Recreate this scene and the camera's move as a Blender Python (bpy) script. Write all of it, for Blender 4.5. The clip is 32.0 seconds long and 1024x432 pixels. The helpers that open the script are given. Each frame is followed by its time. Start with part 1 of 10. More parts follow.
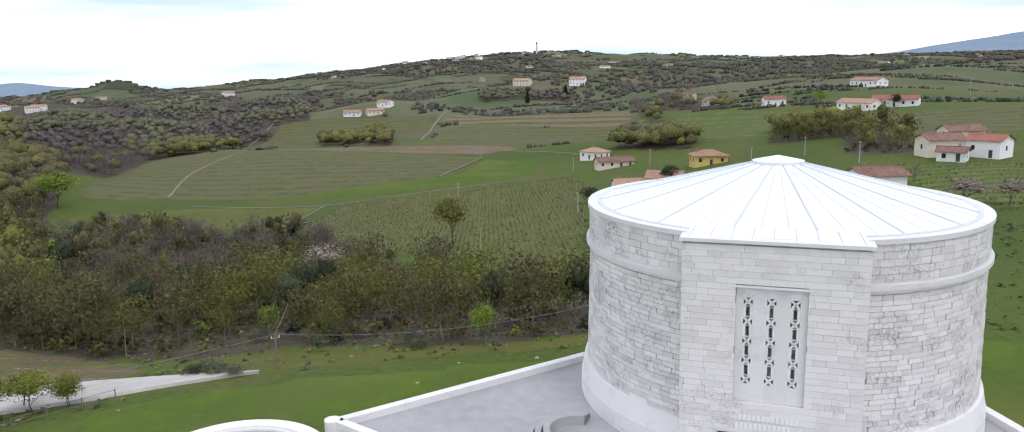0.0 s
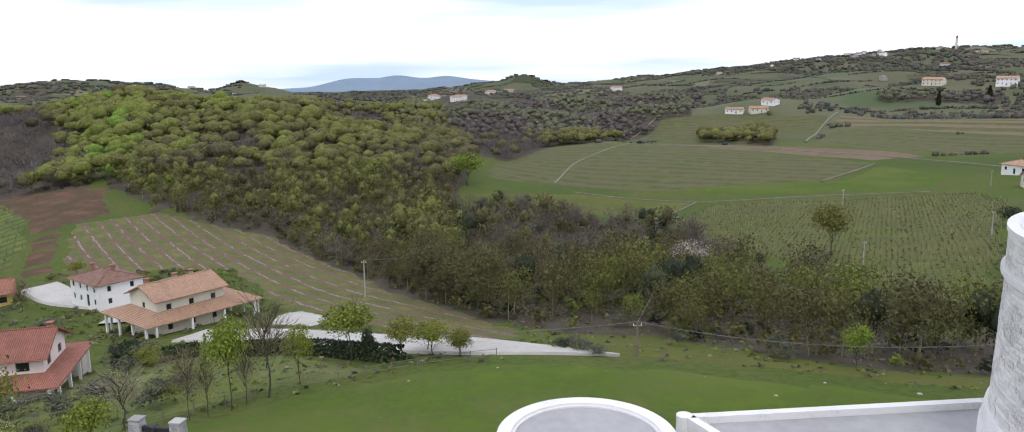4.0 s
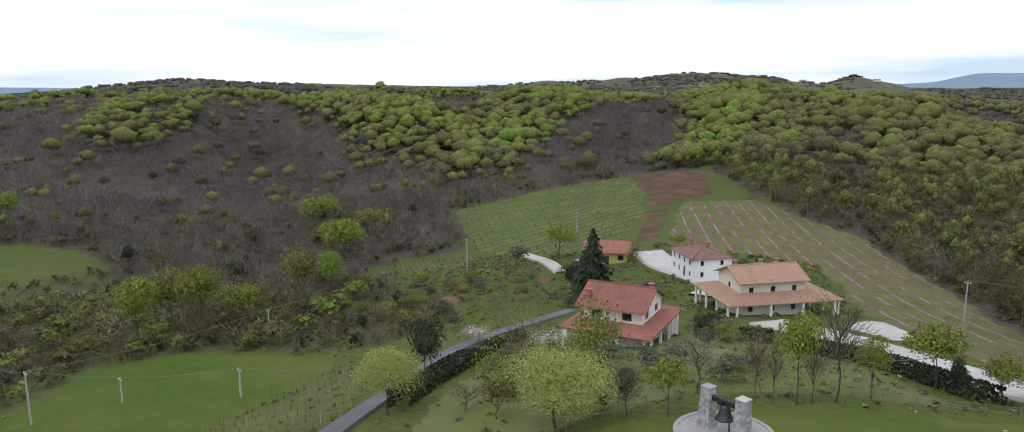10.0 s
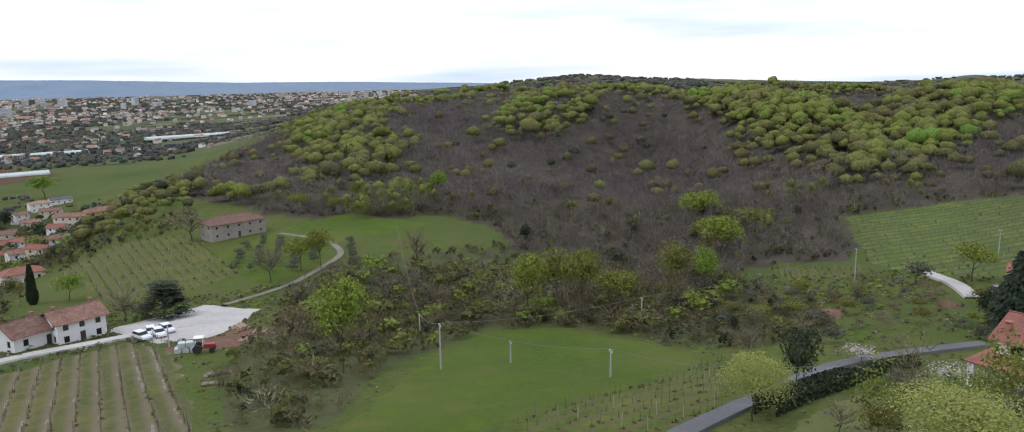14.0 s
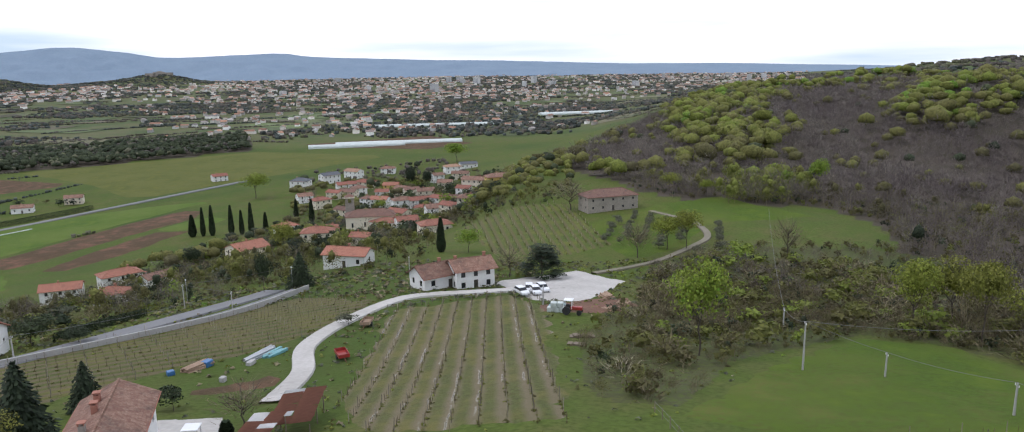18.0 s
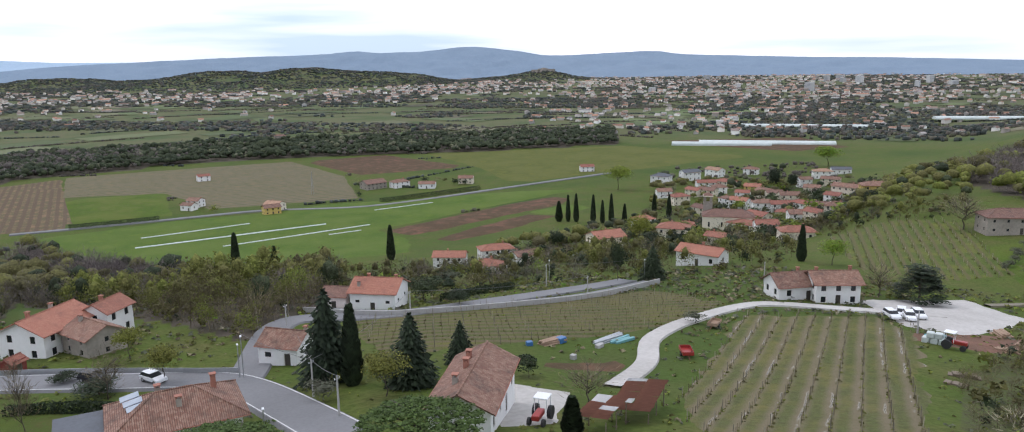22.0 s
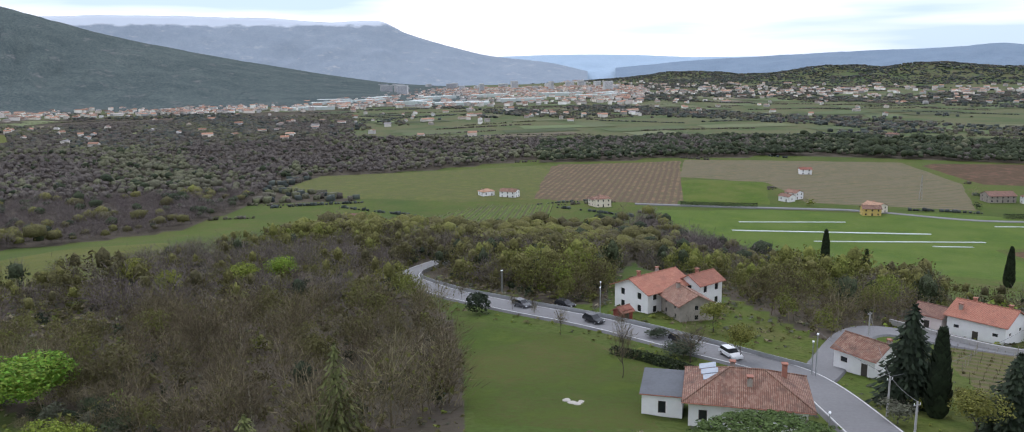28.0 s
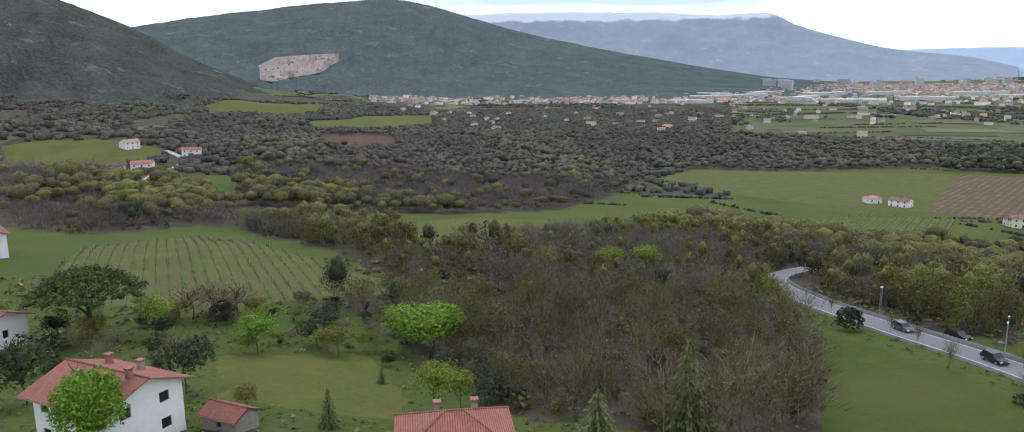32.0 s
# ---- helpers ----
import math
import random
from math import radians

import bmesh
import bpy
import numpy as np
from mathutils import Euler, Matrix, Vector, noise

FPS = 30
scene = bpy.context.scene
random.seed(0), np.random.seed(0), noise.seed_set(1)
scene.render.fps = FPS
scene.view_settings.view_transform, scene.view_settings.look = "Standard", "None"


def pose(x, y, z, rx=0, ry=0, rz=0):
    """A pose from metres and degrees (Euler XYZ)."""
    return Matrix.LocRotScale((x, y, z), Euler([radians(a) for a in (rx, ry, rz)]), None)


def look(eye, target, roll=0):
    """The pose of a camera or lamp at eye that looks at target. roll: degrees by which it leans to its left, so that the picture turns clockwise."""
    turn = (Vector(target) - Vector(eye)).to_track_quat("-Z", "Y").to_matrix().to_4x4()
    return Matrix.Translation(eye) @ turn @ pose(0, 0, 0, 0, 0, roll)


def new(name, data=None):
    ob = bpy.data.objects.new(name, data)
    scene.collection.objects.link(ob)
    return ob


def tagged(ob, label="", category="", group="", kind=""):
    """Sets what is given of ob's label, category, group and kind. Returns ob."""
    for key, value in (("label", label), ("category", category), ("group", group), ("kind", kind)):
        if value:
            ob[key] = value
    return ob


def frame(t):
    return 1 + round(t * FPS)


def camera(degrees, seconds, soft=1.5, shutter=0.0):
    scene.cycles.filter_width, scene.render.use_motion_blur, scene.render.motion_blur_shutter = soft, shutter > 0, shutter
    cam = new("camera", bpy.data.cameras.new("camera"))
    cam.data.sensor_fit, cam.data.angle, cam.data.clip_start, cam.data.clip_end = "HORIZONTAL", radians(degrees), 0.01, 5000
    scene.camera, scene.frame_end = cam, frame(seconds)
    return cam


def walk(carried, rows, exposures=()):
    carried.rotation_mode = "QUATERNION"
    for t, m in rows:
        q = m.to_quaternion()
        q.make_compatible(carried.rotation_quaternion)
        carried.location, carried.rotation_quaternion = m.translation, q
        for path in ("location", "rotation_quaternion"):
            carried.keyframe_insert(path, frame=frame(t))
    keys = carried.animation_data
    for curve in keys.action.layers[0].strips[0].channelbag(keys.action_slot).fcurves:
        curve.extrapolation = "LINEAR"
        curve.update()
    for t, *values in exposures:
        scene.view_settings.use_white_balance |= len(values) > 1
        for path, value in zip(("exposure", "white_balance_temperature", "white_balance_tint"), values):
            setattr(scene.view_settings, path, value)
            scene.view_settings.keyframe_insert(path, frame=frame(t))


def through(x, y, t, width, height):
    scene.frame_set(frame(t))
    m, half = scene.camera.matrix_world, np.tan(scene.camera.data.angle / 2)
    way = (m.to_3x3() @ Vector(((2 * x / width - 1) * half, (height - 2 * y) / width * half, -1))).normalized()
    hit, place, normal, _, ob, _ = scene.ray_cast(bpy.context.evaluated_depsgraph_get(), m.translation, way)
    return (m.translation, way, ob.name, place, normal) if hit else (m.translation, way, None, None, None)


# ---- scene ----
cam = camera(66.7, 32.0, soft=1.0)
EYE = (0.0, 0.0, 100.0)
# seconds, heading to the left of +y, tilt, lean, in degrees
PATH = [
    (0.0, 0.00, -10.60, -1.07),
    (0.5, 2.66, -10.57, -1.10),
    (1.0, 5.92, -10.52, -1.07),
    (1.5, 9.35, -10.48, -1.05),
    (2.0, 13.15, -10.45, -0.99),
    (2.5, 16.72, -10.42, -0.95),
    (3.0, 20.54, -10.44, -0.90),
    (3.5, 23.93, -10.47, -0.73),
    (5.5, 38.03, -10.34, -0.49),
    (6.0, 41.64, -10.35, -0.44),
    (6.5, 45.00, -10.37, -0.51),
    (7.0, 48.61, -10.39, -0.50),
    (7.5, 52.00, -10.40, -0.35),
    (8.0, 55.65, -10.43, -0.31),
    (8.5, 58.97, -10.47, -0.35),
    (9.0, 62.60, -10.49, -0.37),
    (9.5, 65.95, -10.51, -0.40),
    (10.0, 69.61, -10.54, -0.36),
    (10.5, 72.95, -10.55, -0.45),
    (11.0, 76.55, -10.58, -0.53),
    (11.5, 79.90, -10.59, -0.61),
    (12.0, 83.54, -10.61, -0.60),
    (12.5, 86.90, -10.59, -0.70),
    (13.0, 90.52, -10.59, -0.75),
    (13.5, 93.85, -10.58, -0.78),
    (14.0, 97.46, -10.59, -0.84),
    (14.5, 100.81, -10.61, -0.83),
    (15.0, 104.43, -10.66, -0.92),
    (15.5, 107.79, -10.74, -0.93),
    (17.5, 121.42, -11.51, -0.74),
    (18.0, 124.69, -11.55, -0.79),
    (18.5, 127.74, -11.55, -0.73),
    (19.0, 130.96, -11.53, -0.67),
    (19.5, 133.98, -11.53, -0.71),
    (20.0, 137.21, -11.50, -0.78),
    (20.5, 140.35, -11.47, -0.85),
    (21.0, 143.96, -11.44, -0.86),
    (21.5, 147.35, -11.40, -0.90),
    (22.0, 151.03, -11.36, -0.93),
    (22.5, 154.45, -11.32, -0.97),
    (23.0, 158.12, -11.29, -1.00),
    (23.5, 161.53, -11.27, -1.02),
    (24.0, 165.21, -11.26, -1.08),
    (24.5, 168.61, -11.24, -1.10),
    (25.0, 172.29, -11.22, -1.12),
    (25.5, 175.74, -11.21, -1.13),
    (27.5, 189.95, -11.09, -1.03),
    (28.0, 193.65, -11.05, -1.05),
    (28.5, 197.06, -11.03, -0.92),
    (29.0, 200.65, -11.07, -0.73),
    (29.5, 203.62, -11.09, -0.67),
    (30.0, 206.49, -11.10, -0.69),
    (30.5, 209.71, -11.08, -0.72),
    (31.0, 213.43, -11.07, -0.76),
    (31.5, 216.93, -11.08, -0.73),
    (32.0, 220.74, -11.10, -0.75),
]
walk(cam, [(t, pose(*EYE, 90 + tilt, 0, turn) @ pose(0, 0, 0, 0, 0, lean)) for t, turn, tilt, lean in PATH],
     exposures=[(0, 0.42, 6250, 16), (8, 0.30, 6200, 16), (14, 0.24, 6150, 16), (22, 0.34, 6150, 17), (32, 0.36, 6050, 17)])

# ---- light: an overcast sky with a weak, wide sun ----
SUN_EL, SUN_AZ = radians(60), radians(150)
world = bpy.data.worlds.new("overcast_sky")
scene.world = world
world.use_nodes = True
wn = world.node_tree
wn.nodes.clear()
w_out = wn.nodes.new("ShaderNodeOutputWorld")
w_bg = wn.nodes.new("ShaderNodeBackground")
w_sky = wn.nodes.new("ShaderNodeTexSky")
w_sky.sky_type = 'NISHITA'
w_sky.sun_disc = False
w_sky.sun_elevation, w_sky.sun_rotation = SUN_EL, SUN_AZ
w_dim = wn.nodes.new("ShaderNodeMix")
w_dim.data_type, w_dim.blend_type = 'RGBA', 'MULTIPLY'
w_dim.inputs[0].default_value = 1.0
w_dim.inputs[7].default_value = (0.10, 0.10, 0.10, 1)
wn.links.new(w_sky.outputs[0], w_dim.inputs[6])
w_co = wn.nodes.new("ShaderNodeTexCoord")
w_map = wn.nodes.new("ShaderNodeMapping")
w_map.inputs['Scale'].default_value = (1.3, 1.3, 14.0)
wn.links.new(w_co.outputs['Generated'], w_map.inputs[0])
w_noise = wn.nodes.new("ShaderNodeTexNoise")
w_noise.inputs['Scale'].default_value = 1.5
w_noise.inputs['Detail'].default_value = 5
w_noise.inputs['Roughness'].default_value = 0.45
wn.links.new(w_map.outputs[0], w_noise.inputs[0])
w_ramp = wn.nodes.new("ShaderNodeValToRGB")
w_ramp.color_ramp.elements[0].position, w_ramp.color_ramp.elements[0].color = 0.36, (0.50, 0.63, 0.72, 1)
w_ramp.color_ramp.elements[1].position, w_ramp.color_ramp.elements[1].color = 0.56, (1.02, 1.03, 1.05, 1)
wn.links.new(w_noise.outputs[0], w_ramp.inputs[0])
w_mix = wn.nodes.new("ShaderNodeMix")
w_mix.data_type = 'RGBA'
w_mix.inputs[0].default_value = 0.88
wn.links.new(w_dim.outputs[2], w_mix.inputs[6])
wn.links.new(w_ramp.outputs[0], w_mix.inputs[7])
wn.links.new(w_mix.outputs[2], w_bg.inputs[0])
w_bg.inputs[1].default_value = 1.1
wn.links.new(w_bg.outputs[0], w_out.inputs[0])
sun = new("sun", bpy.data.lights.new("sun", 'SUN'))
sun.data.energy, sun.data.angle, sun.data.color = 0.7, radians(14), (1.0, 0.96, 0.90)
sun.matrix_world = look((0, 0, 900), (-400 * math.sin(SUN_AZ), -400 * math.cos(SUN_AZ), 900 - 400 * math.tan(SUN_EL)))

# ---- the lie of the land: transects that run out from the memorial, heading by heading ----
REACH = np.array([0, 30, 60, 100, 150, 220, 320, 450, 650, 900, 1400, 2200, 3200, 4800], float)
TRANSECT = {}
TRANSECT[-30] = (76, 76, 77, 75, 73, 75, 78, 84, 85, 92, 100, 108, 125, 140)
TRANSECT[0] = (76, 76, 75, 68, 62, 59, 56, 55, 62, 74, 95, 130, 120, 100)
TRANSECT[25] = (76, 76, 75, 67, 60, 53, 49, 51, 50, 48, 52, 56, 40, 20)
TRANSECT[42] = (76, 76, 74, 67, 60, 57, 57, 60, 66, 58, 48, 40, 20, 0)
TRANSECT[55] = (76, 76, 74, 66, 60, 58, 59, 62, 65, 56, 50, 48, 40, 20)
TRANSECT[70] = (76, 75, 72, 64, 58, 51, 50, 53, 60, 64, 54, 46, 35, 10)
TRANSECT[90] = (76, 74, 70, 61, 52, 45, 44, 47, 61, 69, 71, 54, 40, 40)
TRANSECT[108] = (76, 72, 68, 60, 52, 48, 46, 53, 72, 64, 34, 12, 2, 0)
TRANSECT[122] = (76, 72, 68, 60, 53, 45, 44, 36, 18, 3, 0, 0, 0, 0)
TRANSECT[131] = (76, 72, 67, 59, 53, 45, 28, 12, 4, 0, 0, 0, 0, 0)
TRANSECT[145] = (76, 71, 66, 58, 52, 40, 22, 6, 1, 0, 0, 0, 0, 0)
TRANSECT[160] = (76, 72, 66, 59, 52, 37, 15, 2, 0, 0, 0, 0, 0, 0)
TRANSECT[175] = (76, 71, 65, 57.5, 53.5, 39, 15, 2, 0, 0, 0, 0, 0, 0)
TRANSECT[193] = (76, 71, 65, 58, 53, 41, 22, 6, 0, -3, 0, 0, 0, 0)
TRANSECT[207] = (76, 71, 65, 57, 51, 42, 29, 12, 3, -4, 0, 0, 0, 0)
TRANSECT[222] = (76, 72, 65, 57, 51, 46, 32, 16, 8, 1, 0, 2, 10, 20)
TRANSECT[240] = (76, 73, 67, 60, 55, 51, 36, 30, 28, 30, 34, 40, 60, 80)
TRANSECT[255] = (76, 74, 69, 62, 57, 54, 46, 42, 40, 44, 56, 80, 110, 130)
TRANSECT[295] = (76, 76, 75, 72, 70, 70, 72, 78, 84, 90, 100, 120, 140, 150)


def hermite(xs, ys, x):
    """Smooth curve through rows ys at xs, with limited slopes so that it never overshoots."""
    d = np.diff(ys, axis=0) / np.diff(xs)[:, None]
    m = np.zeros_like(ys)
    same = d[1:] * d[:-1] > 0
    m[1:-1] = np.where(same, 2 * d[1:] * d[:-1] / np.where(same, d[1:] + d[:-1], 1), 0)
    m[0], m[-1] = d[0], d[-1]
    k = np.clip(np.searchsorted(xs, x) - 1, 0, len(xs) - 2)
    h = (xs[k + 1] - xs[k])[:, None]
    s = ((x - xs[k]) / (xs[k + 1] - xs[k]))[:, None]
    return ((1 + 2 * s) * (1 - s) ** 2 * ys[k] + s * (1 - s) ** 2 * h * m[k]
            + s * s * (3 - 2 * s) * ys[k + 1] + s * s * (s - 1) * h * m[k + 1])


def land_table():
    keys = sorted(TRANSECT)
    xs = np.array([k + o for o in (-360, 0, 360) for k in keys], float)
    ys = np.array([TRANSECT[k] for o in range(3) for k in keys], float)
    by_az = hermite(xs, ys, np.arange(721) * 0.5 - 60.0)
    u = np.log(REACH + 40)
    return hermite(u, by_az.T, np.linspace(u[0], u[-1], 400)).T, u


LAND, LAND_U = land_table()
# hills and mountains beside the transects: heading, distance, height, half length, half depth, turn
HILLS = [(149.5, 3650, 34, 260, 180, 0), (148, 3640, 14, 90, 90, 0), (163, 3300, 66, 420, 260, 0), (172, 3500, 54, 420, 260, 0), (181, 3900, 44, 420, 220, 0),
         (93, 1650, 24, 160, 160, 0), (56.5, 2500, 46, 320, 260, 0), (68, 2400, 14, 120, 200, 0), (46, 2600, 28, 70, 120, 0), (44, 2550, 14, 90, 100, 0),
         (26.4, 2100, 30, 75, 120, 0), (29, 2150, 12, 100, 120, 0), (-4, 2300, 16, 260, 220, 0),
         # spurs and gullies of the wooded hills
         (79, 520, 25, 50, 150, 22), (67, 560, 24, 52, 130, -15), (54, 530, 22, 60, 140, 5), (94, 560, 20, 52, 160, -20), (108, 480, 9, 50, 110, 10), (44, 480, 11, 60, 120, 15),
         (73, 455, -14, 34, 90, 10), (60.5, 450, -14, 34, 90, 0), (86.5, 450, -12, 36, 110, 0), (101, 440, -9, 40, 110, 0), (49, 430, -7, 40, 90, 0)]


def _waves(x, y):
    return (1.6 * np.sin(x / 61 + 1.3) * np.sin(y / 47 + 0.4) + 0.9 * np.sin(x / 23 + y / 31) + 2.6 * np.sin(x / 95 - y / 70 + 2))


def ground(x, y):
    """Height of the land at x, y (arrays or numbers)."""
    x, y = np.asarray(x, float), np.asarray(y, float)
    r = np.hypot(x, y)
    az = np.degrees(np.arctan2(-x, y))
    a = np.clip((np.mod(az + 60, 360)) * 2, 0, 719.999)
    b = np.clip((np.log(r + 40) - LAND_U[0]) / (LAND_U[-1] - LAND_U[0]) * 399, 0, 398.999)
    i, j = a.astype(int), b.astype(int)
    p, q = a - i, b - j
    z = (LAND[i, j] * (1 - p) * (1 - q) + LAND[i + 1, j] * p * (1 - q) + LAND[i, j + 1] * (1 - p) * q + LAND[i + 1, j + 1] * p * q)
    for h_az, h_r, h, long, deep, turn in HILLS:
        ca, sa = math.sin(radians(h_az)), math.cos(radians(h_az))
        dx, dy = x + h_r * ca, y - h_r * sa
        across, along = dx * sa + dy * ca, -dx * ca + dy * sa
        ct, st = math.cos(radians(turn)), math.sin(radians(turn))
        across, along = across * ct + along * st, along * ct - across * st
        z = z + h * np.exp(-(across / long) ** 2 - (along / deep) ** 2)
    rough = np.clip((r - 250) / 500, 0, 1) * np.clip((z - 12) / 30, 0, 1)
    # gullies on the wooded slopes, far from the fields
    return z + rough * 2.3 * _waves(x, y)


def polar(az, r):
    return (-r * math.sin(radians(az)), r * math.cos(radians(az)))

# ---- materials ----
def nodes_of(name):
    m = bpy.data.materials.new(name)
    m.use_nodes = True
    nt = m.node_tree
    return m, nt, nt.nodes["Principled BSDF"]


def node(nt, kind, **values):
    n = nt.nodes.new("ShaderNode" + kind)
    for key, value in values.items():
        n.inputs[key].default_value = value
    return n


def mixed(nt, a, b, fac, blend='MIX'):
    """A colour mix; a, b and fac are sockets or values."""
    m = nt.nodes.new("ShaderNodeMix")
    m.data_type, m.blend_type = 'RGBA', blend
    for k, v in ((0, fac), (6, a), (7, b)):
        if isinstance(v, bpy.types.NodeSocket):
            nt.links.new(v, m.inputs[k])
        else:
            m.inputs[k].default_value = v if k == 0 else (*v, 1)
    return m.outputs[2]


def ramp(nt, src, *stops):
    r = nt.nodes.new("ShaderNodeValToRGB")
    while len(r.color_ramp.elements) < len(stops):
        r.color_ramp.elements.new(0.5)
    for e, (p, c) in zip(r.color_ramp.elements, stops):
        e.position, e.color = p, (*c, 1)
    nt.links.new(src, r.inputs[0])
    return r.outputs[0]


def noise_of(nt, scale, detail=4, stretch=(1, 1, 1), rough=0.55, space='Object', turn=0):
    co = nt.nodes.new("ShaderNodeTexCoord")
    mp = nt.nodes.new("ShaderNodeMapping")
    mp.inputs['Scale'].default_value = stretch
    mp.inputs['Rotation'].default_value = (0, 0, turn)
    nt.links.new(co.outputs[space], mp.inputs[0])
    n = node(nt, "TexNoise", Scale=scale, Detail=detail, Roughness=rough)
    nt.links.new(mp.outputs[0], n.inputs[0])
    return n.outputs[0]


def bump(nt, bsdf, src, strength=0.3, distance=0.05):
    b = node(nt, "Bump", Strength=strength, Distance=distance)
    nt.links.new(src, b.inputs['Height'])
    nt.links.new(b.outputs[0], bsdf.inputs['Normal'])


GREY0, GREY1 = (0, 0, 0), (1, 1, 1)


def plain(name, c, c2=None, rough=0.8, scale=3.0, big=0.25, metal=0.0, relief=0.2, vary=0.0, spread=0.02):
    """Paint, stone, earth and the like: two colours mixed at two scales, with fine relief."""
    m, nt, bs = nodes_of(name)
    c2 = c2 or tuple(v * 0.72 for v in c)
    fine, wide = noise_of(nt, scale, 6), noise_of(nt, big, 3)
    f = mixed(nt, ramp(nt, fine, (0.35, GREY0), (0.65, GREY1)), ramp(nt, wide, (0.35, GREY0), (0.65, GREY1)), 0.5)
    col = mixed(nt, c, c2, f)
    if vary:
        oi = nt.nodes.new("ShaderNodeObjectInfo")
        col = mixed(nt, col, ramp(nt, oi.outputs['Random'], (0, tuple(1 - vary for _ in c)), (1, (1, 1, 1))), 1.0, 'MULTIPLY')
    nt.links.new(col, bs.inputs['Base Color'])
    bs.inputs['Roughness'].default_value, bs.inputs['Metallic'].default_value = rough, metal
    if relief:
        bump(nt, bs, fine, relief, spread)
    return m


def leafy(name, stops, rough=0.75, tint="tint", through=0.25, low=0.48, high=1.30):
    """Leaves and twigs: colour by tree (tint) and by clump, with painted shade in the clump tones."""
    m, nt, bs = nodes_of(name)
    at = nt.nodes.new("ShaderNodeAttribute")
    at.attribute_name = tint
    col = ramp(nt, at.outputs['Fac'], *stops)
    geo = nt.nodes.new("ShaderNodeNewGeometry")
    # Random tone per clump; on foliage its dark end stands in for inner shade.
    dark = ramp(nt, geo.outputs['Random Per Island'], (0, (low, low, low)), (1, (high, high, high * 0.96)))
    col = mixed(nt, col, dark, 1.0, 'MULTIPLY')
    nt.links.new(col, bs.inputs['Base Color'])
    bs.inputs['Roughness'].default_value = rough
    bs.inputs['Specular IOR Level'].default_value = 0.2
    if through:
        tr = nt.nodes.new("ShaderNodeBsdfTranslucent")
        nt.links.new(col, tr.inputs[0])
        mx = nt.nodes.new("ShaderNodeMixShader")
        mx.inputs[0].default_value = through
        nt.links.new(bs.outputs[0], mx.inputs[1])
        nt.links.new(tr.outputs[0], mx.inputs[2])
        nt.links.new(mx.outputs[0], nt.nodes["Material Output"].inputs[0])
    return m


def canopy(name, stops, scale=1.1, deep=0.45, rise=0.5):
    """The body of a crown in full: a tree's own tint, broken by clumps and by leaf-sized light and dark painted in,
    with relief.
    """
    m, nt, bs = nodes_of(name)
    at = nt.nodes.new("ShaderNodeAttribute")
    at.attribute_name = "tint"
    col = ramp(nt, at.outputs['Fac'], *stops)
    geo = nt.nodes.new("ShaderNodeNewGeometry")
    col = mixed(nt, col, ramp(nt, geo.outputs['Random Per Island'], (0, (0.86,) * 3), (1, (1.08,) * 3)), 1.0, 'MULTIPLY')
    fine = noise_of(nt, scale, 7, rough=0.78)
    # Noise paints the shade between leaves that the smooth body lacks.
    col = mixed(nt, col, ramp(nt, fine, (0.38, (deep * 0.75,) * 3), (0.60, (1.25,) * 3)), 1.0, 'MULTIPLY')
    nt.links.new(col, bs.inputs['Base Color'])
    bs.inputs['Roughness'].default_value = 0.9
    bs.inputs['Specular IOR Level'].default_value = 0.1
    bump(nt, bs, fine, 0.9, rise)
    return m


